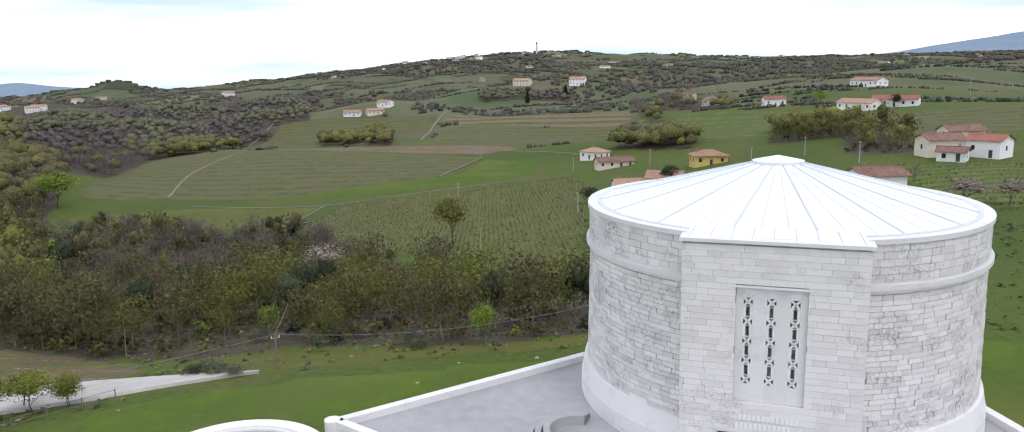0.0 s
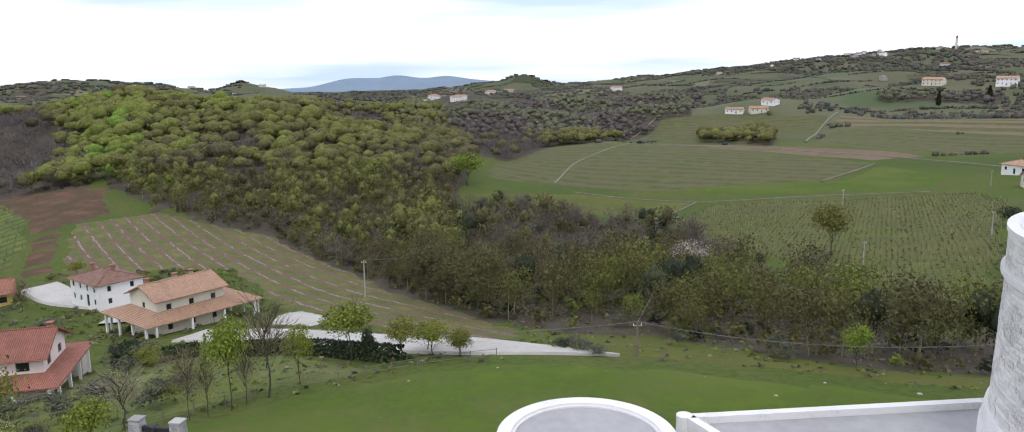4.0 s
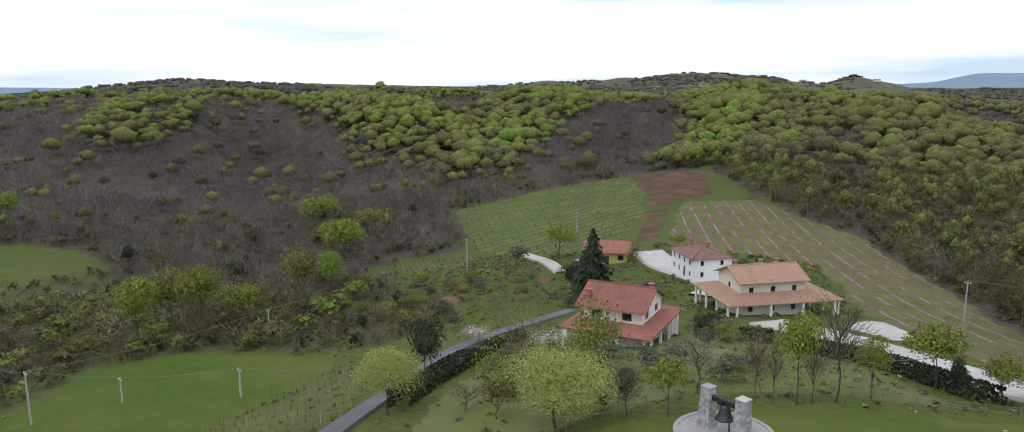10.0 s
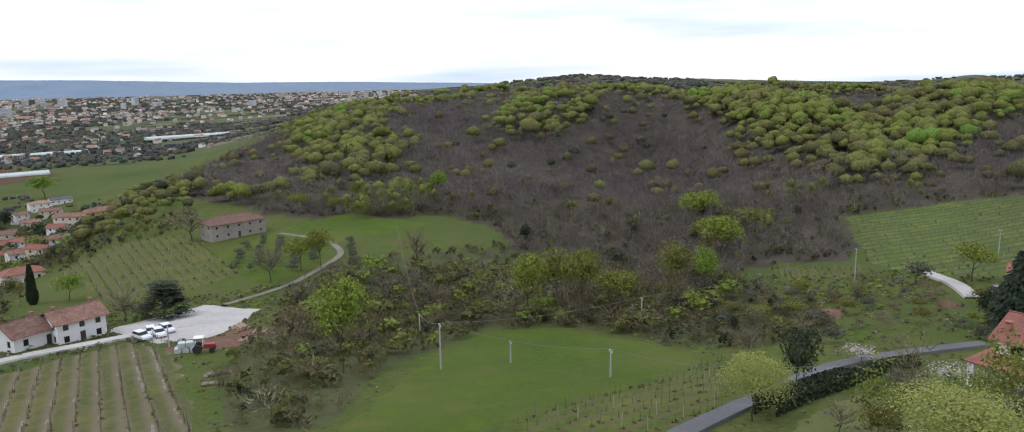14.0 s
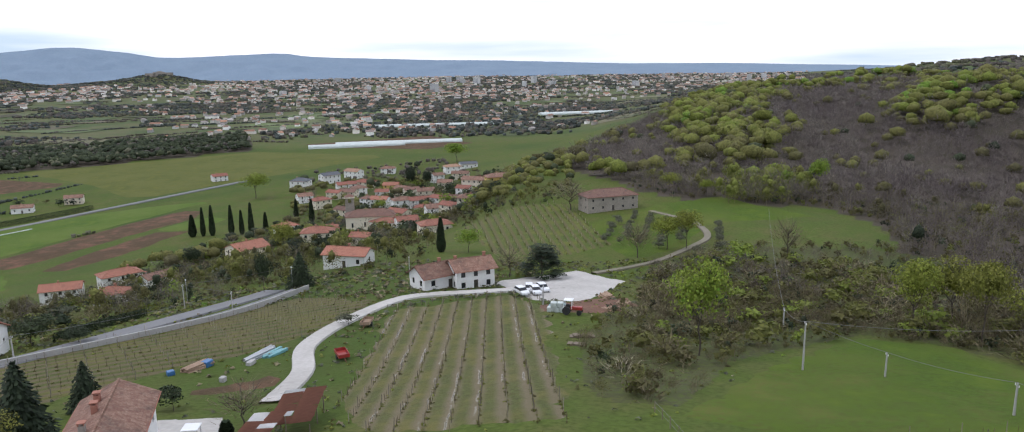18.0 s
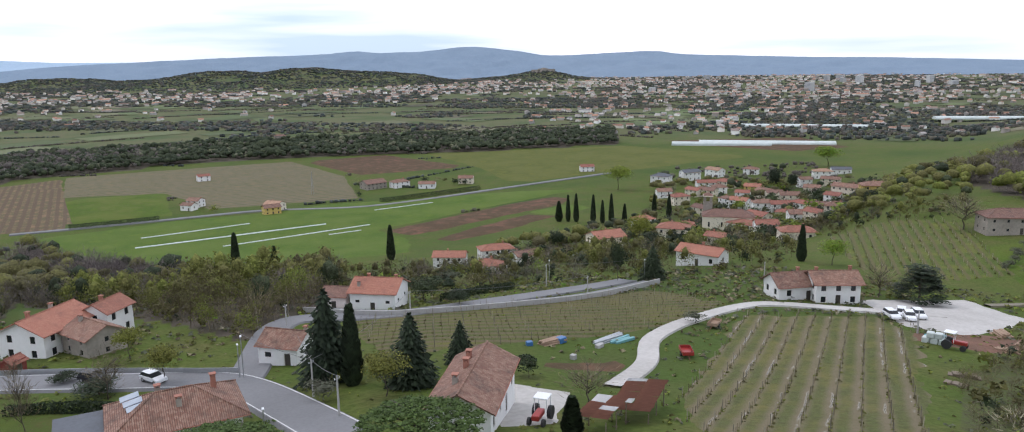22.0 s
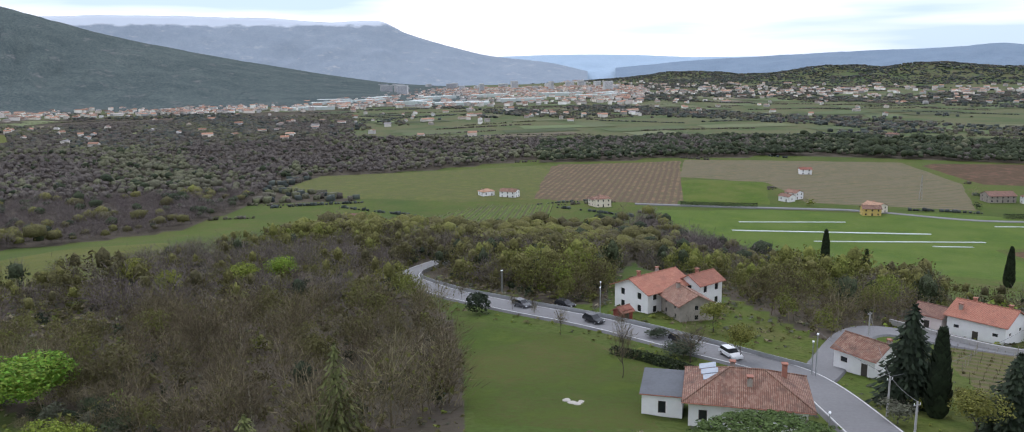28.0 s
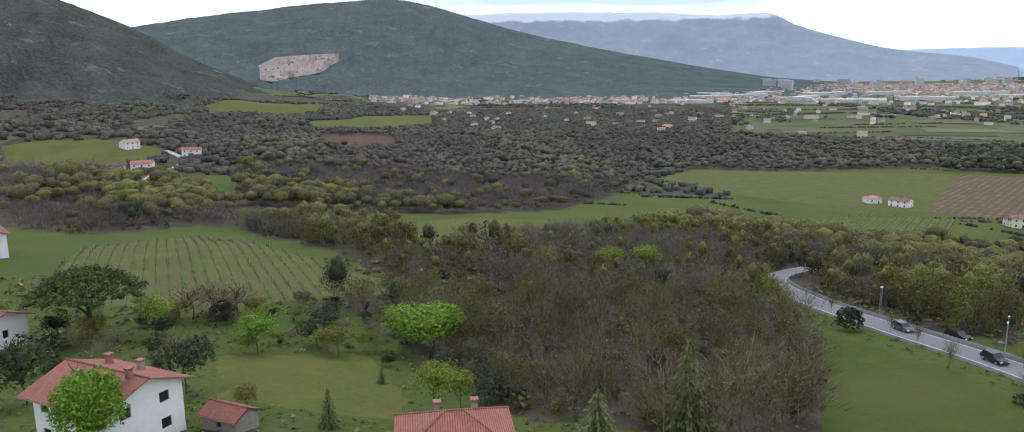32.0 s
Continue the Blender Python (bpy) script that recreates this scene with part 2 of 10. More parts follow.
def field_mat(name, low, high, low2, period=0.0, share=0.5, soft=0.12, puddles=0.0):
    """Farm ground: two covers in rows (along the sheet's u, metres across in v) and patches of wear."""
    m, nt, bs = nodes_of(name)
    wide, fine, patch = noise_of(nt, 0.035, 5), noise_of(nt, 1.4, 8, rough=0.7), noise_of(nt, 0.14, 6, rough=0.65)
    grass = mixed(nt, high, tuple(v * 0.5 for v in high), ramp(nt, fine, (0.36, GREY0), (0.68, GREY1)))
    grass = mixed(nt, grass, (high[0] * 1.45, high[1] * 1.08, high[2] * 1.2), ramp(nt, patch, (0.45, GREY0), (0.66, GREY1)))
    bare = mixed(nt, low, low2, ramp(nt, fine, (0.35, GREY0), (0.65, GREY1)))
    if period:
        uv = nt.nodes.new("ShaderNodeUVMap")
        sep = nt.nodes.new("ShaderNodeSeparateXYZ")
        nt.links.new(uv.outputs[0], sep.inputs[0])
        wob = nt.nodes.new("ShaderNodeMath")
        wob.operation = 'MULTIPLY_ADD'
        nt.links.new(noise_of(nt, 0.25, 3), wob.inputs[0])
        wob.inputs[1].default_value = period * 0.35
        nt.links.new(sep.outputs[1], wob.inputs[2])
        pp = nt.nodes.new("ShaderNodeMath")
        pp.operation = 'PINGPONG'
        pp.inputs[1].default_value = period / 2
        nt.links.new(wob.outputs[0], pp.inputs[0])
        dv = nt.nodes.new("ShaderNodeMath")
        dv.operation = 'DIVIDE'
        dv.inputs[1].default_value = period / 2
        nt.links.new(pp.outputs[0], dv.inputs[0])
        row = ramp(nt, dv.outputs[0], (max(share - soft, 0), GREY0), (min(share + soft, 1), GREY1))
        f = mixed(nt, row, ramp(nt, wide, (0.4, GREY0), (0.66, GREY1)), 0.22)
    else:
        f = mixed(nt, ramp(nt, wide, (0.40, GREY0), (0.58, GREY1)), ramp(nt, patch, (0.38, GREY0), (0.6, GREY1)), 0.4)
    nt.links.new(mixed(nt, bare, grass, f), bs.inputs['Base Color'])
    bs.inputs['Roughness'].default_value = 0.95
    bs.inputs['Specular IOR Level'].default_value = 0.1
    if puddles:
        wet = mixed(nt, ramp(nt, dv.outputs[0], (0.0, GREY1), (0.16, GREY0)), ramp(nt, noise_of(nt, 0.12, 4), (puddles - 0.14, GREY0), (puddles - 0.06, GREY1)), 1.0, 'MULTIPLY')
        nt.links.new(mixed(nt, (0.95,) * 3, (0.08,) * 3, wet), bs.inputs['Roughness'])
        nt.links.new(mixed(nt, (0.1,) * 3, (1.0,) * 3, wet), bs.inputs['Specular IOR Level'])
    bump(nt, bs, fine, 0.7, 0.25)
    return m


GRASS, GRASS_DRY, SOIL = (0.084, 0.116, 0.023), (0.114, 0.110, 0.040), (0.115, 0.075, 0.048)
M_FIELD = {
    "vine": field_mat("vineyard_floor", (0.108, 0.098, 0.046), (0.092, 0.132, 0.028), (0.125, 0.110, 0.055), 2.6, 0.36),
    "terrace": field_mat("terraced_soil", (0.20, 0.145, 0.105), (0.085, 0.115, 0.034), (0.16, 0.115, 0.082), 17.0, 0.5),
    "green_terrace": field_mat("green_terraces", (0.078, 0.085, 0.036), (0.095, 0.150, 0.032), (0.10, 0.095, 0.05), 13.0, 0.4),
    "bank": field_mat("earth_bank", (0.19, 0.145, 0.105), (0.15, 0.125, 0.075), (0.15, 0.115, 0.08)),
    "rows": field_mat("row_planting", (0.060, 0.062, 0.032), (0.100, 0.168, 0.032), (0.098, 0.078, 0.046), 4.6, 0.36, 0.07),
    "ploughed": field_mat("ploughed_rows", (0.118, 0.083, 0.052), (0.112, 0.148, 0.044), (0.172, 0.128, 0.084), 3.8, 0.62, 0.12, puddles=0.60),
    "strips": field_mat("strip_vineyard", (0.150, 0.126, 0.076), (0.098, 0.120, 0.036), (0.175, 0.146, 0.096), 2.75, 0.48, 0.28, puddles=0.66),
    "stripes": field_mat("striped_soil", (0.12, 0.085, 0.058), (0.15, 0.13, 0.07), (0.10, 0.075, 0.05), 5.0, 0.5),
    "soil": field_mat("bare_soil", (0.092, 0.062, 0.036), (0.112, 0.080, 0.048), (0.070, 0.047, 0.028)),
    "crop": field_mat("young_crop", (0.094, 0.150, 0.026), (0.070, 0.132, 0.020), (0.110, 0.130, 0.036)),
    "pasture": field_mat("rough_pasture", (0.072, 0.100, 0.022), (0.050, 0.092, 0.015), (0.098, 0.084, 0.032)),
    "meadow": field_mat("meadow_grass", (0.092, 0.136, 0.022), (0.060, 0.116, 0.014), (0.118, 0.112, 0.034)),
    "garden": field_mat("garden_grass", (0.140, 0.165, 0.052), (0.098, 0.146, 0.034), (0.175, 0.170, 0.085)),
    "lawn": field_mat("lawn_grass", (0.104, 0.146, 0.027), (0.066, 0.126, 0.017), (0.160, 0.142, 0.056)),
    "dry": field_mat("dry_meadow", (0.108, 0.122, 0.032), (0.088, 0.116, 0.025), (0.12, 0.115, 0.038)),
    "tan": field_mat("tan_vineyard", (0.165, 0.140, 0.092), (0.118, 0.126, 0.058), (0.140, 0.118, 0.078), 7.0, 0.6, 0.2),
    "low_vine": field_mat("lower_vineyard_floor", (0.118, 0.098, 0.056), (0.088, 0.112, 0.030), (0.130, 0.108, 0.066), 2.6, 0.5),
    "contour": field_mat("contour_vineyard", (0.135, 0.110, 0.068), (0.082, 0.116, 0.032), (0.105, 0.088, 0.054), 12.0, 0.42, 0.16),
}
M_GRAVEL = plain("pale_gravel", (0.50, 0.48, 0.45), (0.36, 0.34, 0.31), 0.95, 1.5, 0.12, relief=0.4)
M_TRACK = plain("trodden_earth", (0.21, 0.185, 0.14), (0.15, 0.135, 0.09), 0.95, 1.2, 0.12, relief=0.3)
M_LANE = plain("worn_asphalt", (0.135, 0.138, 0.14), (0.09, 0.092, 0.094), 0.9, 2.5, 0.15, relief=0.2)
M_ASPHALT = plain("asphalt", (0.195, 0.195, 0.198), (0.145, 0.145, 0.148), 0.9, 2.5, 0.1, relief=0.2)


def ground_mat():
    m, nt, bs = nodes_of("open_ground")
    wide, mid, fine = noise_of(nt, 0.012, 5), noise_of(nt, 0.11, 5), noise_of(nt, 1.3, 6)
    g = mixed(nt, GRASS, GRASS_DRY, ramp(nt, mid, (0.42, GREY0), (0.68, GREY1)))
    g = mixed(nt, g, (0.05, 0.088, 0.02), ramp(nt, wide, (0.45, GREY0), (0.7, GREY1)))
    g = mixed(nt, g, tuple(v * 0.62 for v in GRASS), ramp(nt, fine, (0.4, GREY0), (0.75, GREY1)))
    # Far vineyard ground, greyed so that its colour includes distance haze.
    vy = nt.nodes.new("ShaderNodeAttribute")
    vy.attribute_name = "hazed_vineland"
    vine = mixed(nt, (0.112, 0.124, 0.064), (0.128, 0.112, 0.072), ramp(nt, mid, (0.40, GREY0), (0.62, GREY1)))
    vine = mixed(nt, vine, (0.078, 0.104, 0.050), ramp(nt, wide, (0.46, GREY0), (0.60, GREY1)))
    g = mixed(nt, g, vine, vy.outputs['Fac'])
    lit = mixed(nt, (0.094, 0.078, 0.062), (0.056, 0.050, 0.034), ramp(nt, mid, (0.35, GREY0), (0.65, GREY1)))
    at = nt.nodes.new("ShaderNodeAttribute")
    at.attribute_name = "litter"
    edge = nt.nodes.new("ShaderNodeMath")
    edge.operation = 'MULTIPLY_ADD'
    nt.links.new(fine, edge.inputs[0])
    edge.inputs[1].default_value = 0.5
    nt.links.new(at.outputs['Fac'], edge.inputs[2])
    nt.links.new(mixed(nt, g, lit, ramp(nt, edge.outputs[0], (0.55, GREY0), (0.85, GREY1))), bs.inputs['Base Color'])
    bs.inputs['Roughness'].default_value = 0.95
    bs.inputs['Specular IOR Level'].default_value = 0.1
    bump(nt, bs, fine, 0.6, 0.2)
    return m


M_GROUND = ground_mat()
M_LEAF = leafy("spring_leaves", ((0.0, (0.100, 0.088, 0.046)), (0.3, (0.128, 0.122, 0.042)), (0.62, (0.165, 0.188, 0.040)), (0.88, (0.195, 0.262, 0.042)), (1.0, (0.155, 0.29, 0.035))), low=0.58, high=1.25)
M_TWIG = leafy("bare_twigs", ((0.0, (0.132, 0.106, 0.068)), (0.4, (0.186, 0.154, 0.096)), (0.75, (0.222, 0.196, 0.112)), (1.0, (0.31, 0.28, 0.215))), through=0.0)
M_DARK = leafy("dark_evergreen", ((0.0, (0.024, 0.036, 0.022)), (0.5, (0.045, 0.062, 0.030)), (1.0, (0.085, 0.105, 0.045))), through=0.1)
M_BARK = plain("bark", (0.085, 0.068, 0.052), (0.05, 0.042, 0.034), 0.95, 8, 1.0, relief=0.5)
# Mountain woods: haze grey is mixed into the tree colours.
M_MTREE = leafy("hazed_mountain_evergreen", ((0.0, (0.085, 0.108, 0.102)), (1.0, (0.125, 0.148, 0.122))), through=0.0, low=0.75, high=1.15)
M_MTWIG = leafy("hazed_mountain_wood", ((0.0, (0.130, 0.132, 0.130)), (1.0, (0.165, 0.165, 0.152))), through=0.0, low=0.75, high=1.15)
M_MLEAF = leafy("hazed_mountain_leaves", ((0.0, (0.110, 0.132, 0.105)), (1.0, (0.145, 0.168, 0.115))), through=0.0, low=0.75, high=1.15)
# Far evergreens, blue-grey because the haze is put into their colour.
M_HAZED_EVERGREEN = leafy("hazed_evergreen", ((0.0, (0.054, 0.066, 0.062)), (1.0, (0.080, 0.094, 0.080))), through=0.0)
M_OLIVE = leafy("olive_leaves", ((0.0, (0.085, 0.095, 0.062)), (0.5, (0.12, 0.128, 0.088)), (1.0, (0.17, 0.165, 0.13))), low=0.7, high=1.2)
M_BLOSSOM = leafy("blossom", ((0.0, (0.20, 0.15, 0.13)), (0.5, (0.36, 0.31, 0.27)), (1.0, (0.58, 0.54, 0.50))))
M_WILLOW = leafy("pale_young_leaves", ((0.0, (0.31, 0.32, 0.10)), (1.0, (0.36, 0.385, 0.12))), through=0.4, low=0.8)
M_GREENPINE = leafy("yellow_green_needles", ((0.0, (0.07, 0.092, 0.034)), (1.0, (0.15, 0.165, 0.06))), through=0.1)
M_CONCRETE = plain("pole_concrete", (0.42, 0.41, 0.39), (0.33, 0.32, 0.31), 0.9, 4, 0.6)
M_GALV = plain("galvanised_steel", (0.46, 0.47, 0.48), (0.38, 0.39, 0.40), 0.45, 4, 0.8, 0.7)
M_WOODPOST = plain("weathered_wood", (0.22, 0.175, 0.13), (0.15, 0.12, 0.09), 0.9, 6, 1)
M_WHITEFILM = plain("white_film", (0.56, 0.60, 0.58), (0.42, 0.47, 0.44), 0.5, 1, 0.2)
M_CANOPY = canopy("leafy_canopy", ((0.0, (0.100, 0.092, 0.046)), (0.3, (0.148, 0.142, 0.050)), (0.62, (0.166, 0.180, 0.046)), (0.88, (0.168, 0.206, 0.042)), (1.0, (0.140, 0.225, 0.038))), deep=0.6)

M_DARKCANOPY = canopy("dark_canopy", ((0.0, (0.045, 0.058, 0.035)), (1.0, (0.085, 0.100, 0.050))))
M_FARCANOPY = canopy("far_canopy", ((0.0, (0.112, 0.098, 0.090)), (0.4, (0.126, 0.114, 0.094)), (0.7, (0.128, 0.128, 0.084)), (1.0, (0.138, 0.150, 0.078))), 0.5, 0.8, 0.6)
M_LEAFHILL = leafy("hill_canopy", ((0.0, (0.112, 0.100, 0.052)), (0.3, (0.162, 0.154, 0.056)), (0.62, (0.188, 0.202, 0.052)), (0.88, (0.195, 0.238, 0.048)), (1.0, (0.160, 0.26, 0.044))), low=0.45, high=1.32)
M_TREELEAF = leafy("garden_tree_leaves", ((0.0, (0.125, 0.115, 0.050)), (0.3, (0.175, 0.170, 0.048)), (0.62, (0.215, 0.235, 0.045)), (0.88, (0.215, 0.285, 0.042)), (1.0, (0.15, 0.31, 0.035))), low=0.5, high=1.3)
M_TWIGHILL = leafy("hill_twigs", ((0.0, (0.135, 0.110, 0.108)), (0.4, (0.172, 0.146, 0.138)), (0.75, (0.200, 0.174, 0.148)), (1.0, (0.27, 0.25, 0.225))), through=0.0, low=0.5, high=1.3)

# ---- plan: outlines on the ground, in metres ----
FIELDS, ROADS, YARDS, WOODS = [], [], [], []
GULLY = [(-173, -79), (-203, -72), (-237, -34), (-221, 12), (-182, 35), (-132, 32), (-117, 26), (-127, 6), (-134, -18), (-130, -36), (-110, -39), (-101, -47)]
FIELDS.append(("vineyard_valley", "contour", -9, [(-185, 328), (-225, 490), (-163, 507), (-87, 464), (-16, 405), (-27, 346), (-62, 329.5), (-89, 314), (-145, 320), (-174, 313)]))
FIELDS.append(("meadow_band", "meadow", 0, [(-89, 314), (-63, 333), (-24, 345), (-13.5, 398), (14.5, 362), (9, 327), (-22, 312), (-58, 306)]))
FIELDS.append(("fallow_strip", "bank", 0, [(-176, 545), (-93, 499), (-4.5, 451), (6.4, 426), (-16, 412), (-86, 466), (-150, 500)]))
FIELDS.append(("vineyard_upper", "contour", -3, [(-193, 610), (-205, 695), (-162, 743), (-65, 719), (-66, 661), (-60, 540), (-96, 515), (-150, 560)]))
FIELDS.append(("vineyard_terrace", "terrace", -48, [(-56, 752), (88, 575), (76, 487), (9, 569), (-58, 669)]))
FIELDS.append(("vineyard_terrace_low", "contour", -45, [(-57, 652), (73, 482), (52, 434), (-4.6, 456), (-52, 503)]))
FIELDS.append(("vineyard_slope", "green_terrace", -59, [(84, 503), (129, 484), (160, 397), (128, 338), (100, 315), (77, 371), (71, 473)]))
FIELDS.append(("vineyard_north", "vine", 28, [(-66, 245), (-63.5, 283), (-21, 291), (20, 307), (27, 277), (16, 168), (11.2, 118), (-0.7, 144), (-9.4, 168), (-22, 174), (-43, 189)]))
FIELDS.append(("vineyard_foot", "vine", 20, [(-11, 159), (10.6, 118), (8.8, 99), (3, 104), (-5, 127)]))
FIELDS.append(("meadow_valley", "dry", 0, [(-162, 255), (-152, 282), (-124, 302), (-72, 288), (-72.7, 240), (-107, 258), (-143, 267)]))
FIELDS.append(("ploughed_strip", "soil", 0, [(-299, 160), (-256, 180), (-214, 150), (-213, 136), (-166, 101.5), (-157, 91), (-175, 98), (-204, 119), (-236, 138)]))
FIELDS.append(("vineyard_curved", "rows", 106, [(-277, 77), (-290, 118), (-284, 158), (-236, 138), (-204, 119), (-176, 94), (-176, 76), (-201, 64.5)]))
FIELDS.append(("ploughed_slope", "ploughed", 152, [(-212, 136.5), (-204, 160), (-151, 152), (-101, 125), (-62, 98), (-42, 84), (-35, 72.5), (-48, 72.3), (-71, 84), (-90, 91.5), (-128, 117), (-140, 112), (-155, 99), (-166, 102.5)]))
FIELDS.append(("meadow_hillside", "meadow", 0, [(-66, -26.8), (-92.4, -28), (-131, -22.5), (-135, -9), (-120, 5), (-103.6, 14), (-83.7, 3.4), (-66.2, -11.8)]))
FIELDS.append(("vineyard_near", "vine", 141, [(-66.2, -11), (-83.7, 4), (-103.6, 14.6), (-85.7, 14.4), (-67.6, 9.8), (-60.2, 5.5)]))
FIELDS.append(("vineyard_patch", "vine", 81, [(-209, 41), (-192, 65), (-183, 56), (-187, 41)]))
FIELDS.append(("vineyard_strips", "strips", -144, [(-101, -98), (-124, -87), (-116, -73), (-57.1, -32.4), (-47.9, -52.4), (-59.4, -67.1)]))
FIELDS.append(("vineyard_lower", "low_vine", 157, [(-39, -133), (-106, -129), (-108, -107), (-88, -100), (-76, -98), (-61, -101), (-34.6, -101.6)]))
FIELDS.append(("garden_soil", "soil", 0, [(-54.5, -90.3), (-68, -85), (-61.4, -80.2), (-51.8, -86.0)]))
FIELDS.append(("vineyard_olive", "vine", 40, [(-228, -183), (-244, -173), (-249, -147), (-199, -101), (-182, -107), (-170, -125)]))
FIELDS.append(("meadow_farm", "meadow", 0, [(-221, -123), (-261, -115), (-285, -101), (-272, -61), (-231, -86), (-202, -79), (-179, -86)]))
FIELDS.append(("meadow_plain", "crop", 0, [(41, -522), (-41, -540), (-91, -537), (-150, -545), (-289, -515), (-346, -484), (-312, -484), (-215, -457), (-150, -434), (-155, -404), (-150, -384), (-137, -351), (-91, -353), (-53, -375), (-5, -419)]))
FIELDS.append(("meadow_plain_low", "crop", 0, [(-159, -403), (-205, -416), (-282, -437), (-300, -420), (-258, -400), (-248, -424), (-203, -410), (-158, -386)]))
FIELDS.append(("ploughed_plain", "soil", 0, [(-150, -430), (-215, -454), (-287, -473), (-310, -470), (-284, -439), (-207, -419), (-159, -406)]))
FIELDS.append(("ploughed_plain_low", "soil", 0, [(-154, -382), (-202, -407), (-246, -422), (-256, -403), (-210, -382), (-159, -368)]))
FIELDS.append(("vineyard_brown", "stripes", -91, [(130, -613), (146, -770), (18, -814), (12, -551), (119, -556)]))
FIELDS.append(("vineyard_tan", "tan", 176, [(15, -823), (-190, -813), (-205, -676), (-178, -555), (-74, -572), (-55, -665), (18, -694)]))
FIELDS.append(("ploughed_dark", "soil", 0, [(-197, -808), (-291, -808), (-325, -664), (-217, -675)]))
FIELDS.append(("meadow_square", "meadow", 0, [(19, -683), (-56, -672), (-50, -561), (10, -564)]))
FIELDS.append(("meadow_far", "dry", 0, [(-331, -791), (-554, -727), (-597, -563), (-305, -550), (-327, -653)]))
FIELDS.append(("glasshouse_field", "soil", 0, [(-629, -739), (-782, -671), (-737, -561), (-659, -572), (-613, -699)]))
FIELDS.append(("vineyard_riverside", "vine", -115, [(329, -562), (349, -667), (144, -784), (116, -553), (168, -526), (256, -519)]))
FIELDS.append(("vineyard_stripe", "stripes", -90, [(142, -784), (19, -805), (8, -568), (114, -546)]))
FIELDS.append(("vineyard_rows", "rows", -83, [(173, -415), (146, -516), (98, -534), (84, -448), (119, -371)]))
FIELDS.append(("meadow_road", "pasture", 0, [(45, -133), (34, -128), (16.7, -119.4), (4.8, -110.4), (2.6, -78.7), (22.9, -73.7), (33.2, -102.9)]))
FIELDS.append(("vineyard_hill", "vine", -25, [(229, -81), (265, -133), (179, -115), (134, -113), (125, -107), (131, -83), (130, -68), (149, -59), (179, -55)]))
FIELDS.append(("meadow_garden", "dry", 0, [(104, -52), (92, -72), (72.3, -62.3), (59.2, -52.6), (83.3, -42.3)]))
FIELDS.append(("clearing", "dry", 0, [(204, -173), (261, -236), (272, -283), (236, -302), (175, -228), (157, -174), (166, -155)]))
FIELDS.append(("meadow_west", "dry", 0, [(719, -206), (729, -238), (707, -276), (647, -304), (607, -284), (593, -229), (560, -158)]))
FIELDS.append(("meadow_saddle", "dry", 0, [(1244, -657), (1391, -857), (1357, -988), (1124, -804), (1065, -655), (998, -535)]))
FIELDS.append(("vineyard_terraces", "vine", -96, [(1898, -558), (1965, -656), (1867, -742), (1668, -914), (1528, -859), (1403, -609), (1540, -451)]))
FIELDS.append(("ploughed_bank", "soil", 0, [(746, -532), (780, -625), (745, -646), (655, -560), (636, -460)]))
FIELDS.append(("meadow_bank", "dry", 0, [(911, -629), (1073, -862), (1111, -1053), (916, -874), (845, -678), (829, -582)]))
FIELDS.append(("vineyard_rise", "contour", 3, [(144, 337), (177, 343), (225, 343), (168, 254), (131, 245), (116, 267)]))
FIELDS.append(("vineyard_east", "rows", 5, [(94, 197), (127, 191), (91, 135), (84, 148)]))
ROADS.append(("gravel_road", "gravel", 6, [(-87, 71), (-68.4, 71.1), (-55.3, 69.8), (-43.2, 66.0), (-33.1, 65.2), (-23, 66.4)]))
ROADS.append(("gravel_road_2", "gravel", 5, [(-52.6, 74.9), (-38.8, 68.2), (-28.8, 67.1)]))
ROADS.append(("lane", "lane", 2.2, [(-56.4, 3.0), (-65.4, 9.2), (-72.8, 13.7), (-94.7, 27.4), (-101.6, 37.2), (-109, 51)]))
ROADS.append(("white_track", "gravel", 3.2, [(-55.5, -74.2), (-66.6, -81.9), (-77, -93), (-90, -99), (-109, -103), (-125, -91), (-137, -82)]))
ROADS.append(("farm_track", "earth", 2.0, [(-160, -87), (-184, -79), (-208, -78), (-234, -91), (-247, -112)]))
ROADS.append(("main_road", "asphalt", 6.5, [(-19.8, -71.2), (-18.7, -84.8), (-17.1, -97.9), (-14.0, -107.5), (0.4, -118.1), (16.0, -128.7), (34, -140), (58, -165), (78, -199), (81, -235)]))
ROADS.append(("village_road", "asphalt", 5.5, [(-15.6, -105.7), (-32, -138), (-51, -132), (-73, -135), (-112, -145)]))
ROADS.append(("village_road_2", "asphalt", 3.6, [(-36, -147), (-51, -133), (-80, -129), (-113, -138)]))
ROADS.append(("plain_road", "asphalt", 5, [(43, -546), (-88, -546), (-176, -518), (-277, -531), (-406, -550)]))
ROADS.append(("yard_road", "gravel", 7, [(-156, 92), (-134, 86), (-118, 86), (-110, 77)]))
ROADS.append(("villa_path", "gravel", 3, [(-188, 72), (-170, 71), (-147, 66)]))
ROADS.append(("valley_track", "earth", 1.0, [(-144, 322), (-162, 400), (-166, 505)]))
ROADS.append(("meadow_track", "earth", 0.7, [(-127, 303), (-70, 289.5), (-36.5, 300), (-16, 305.5), (7, 312)]))
ROADS.append(("cross_track", "earth", 0.6, [(-73, 240), (-70.5, 287)]))
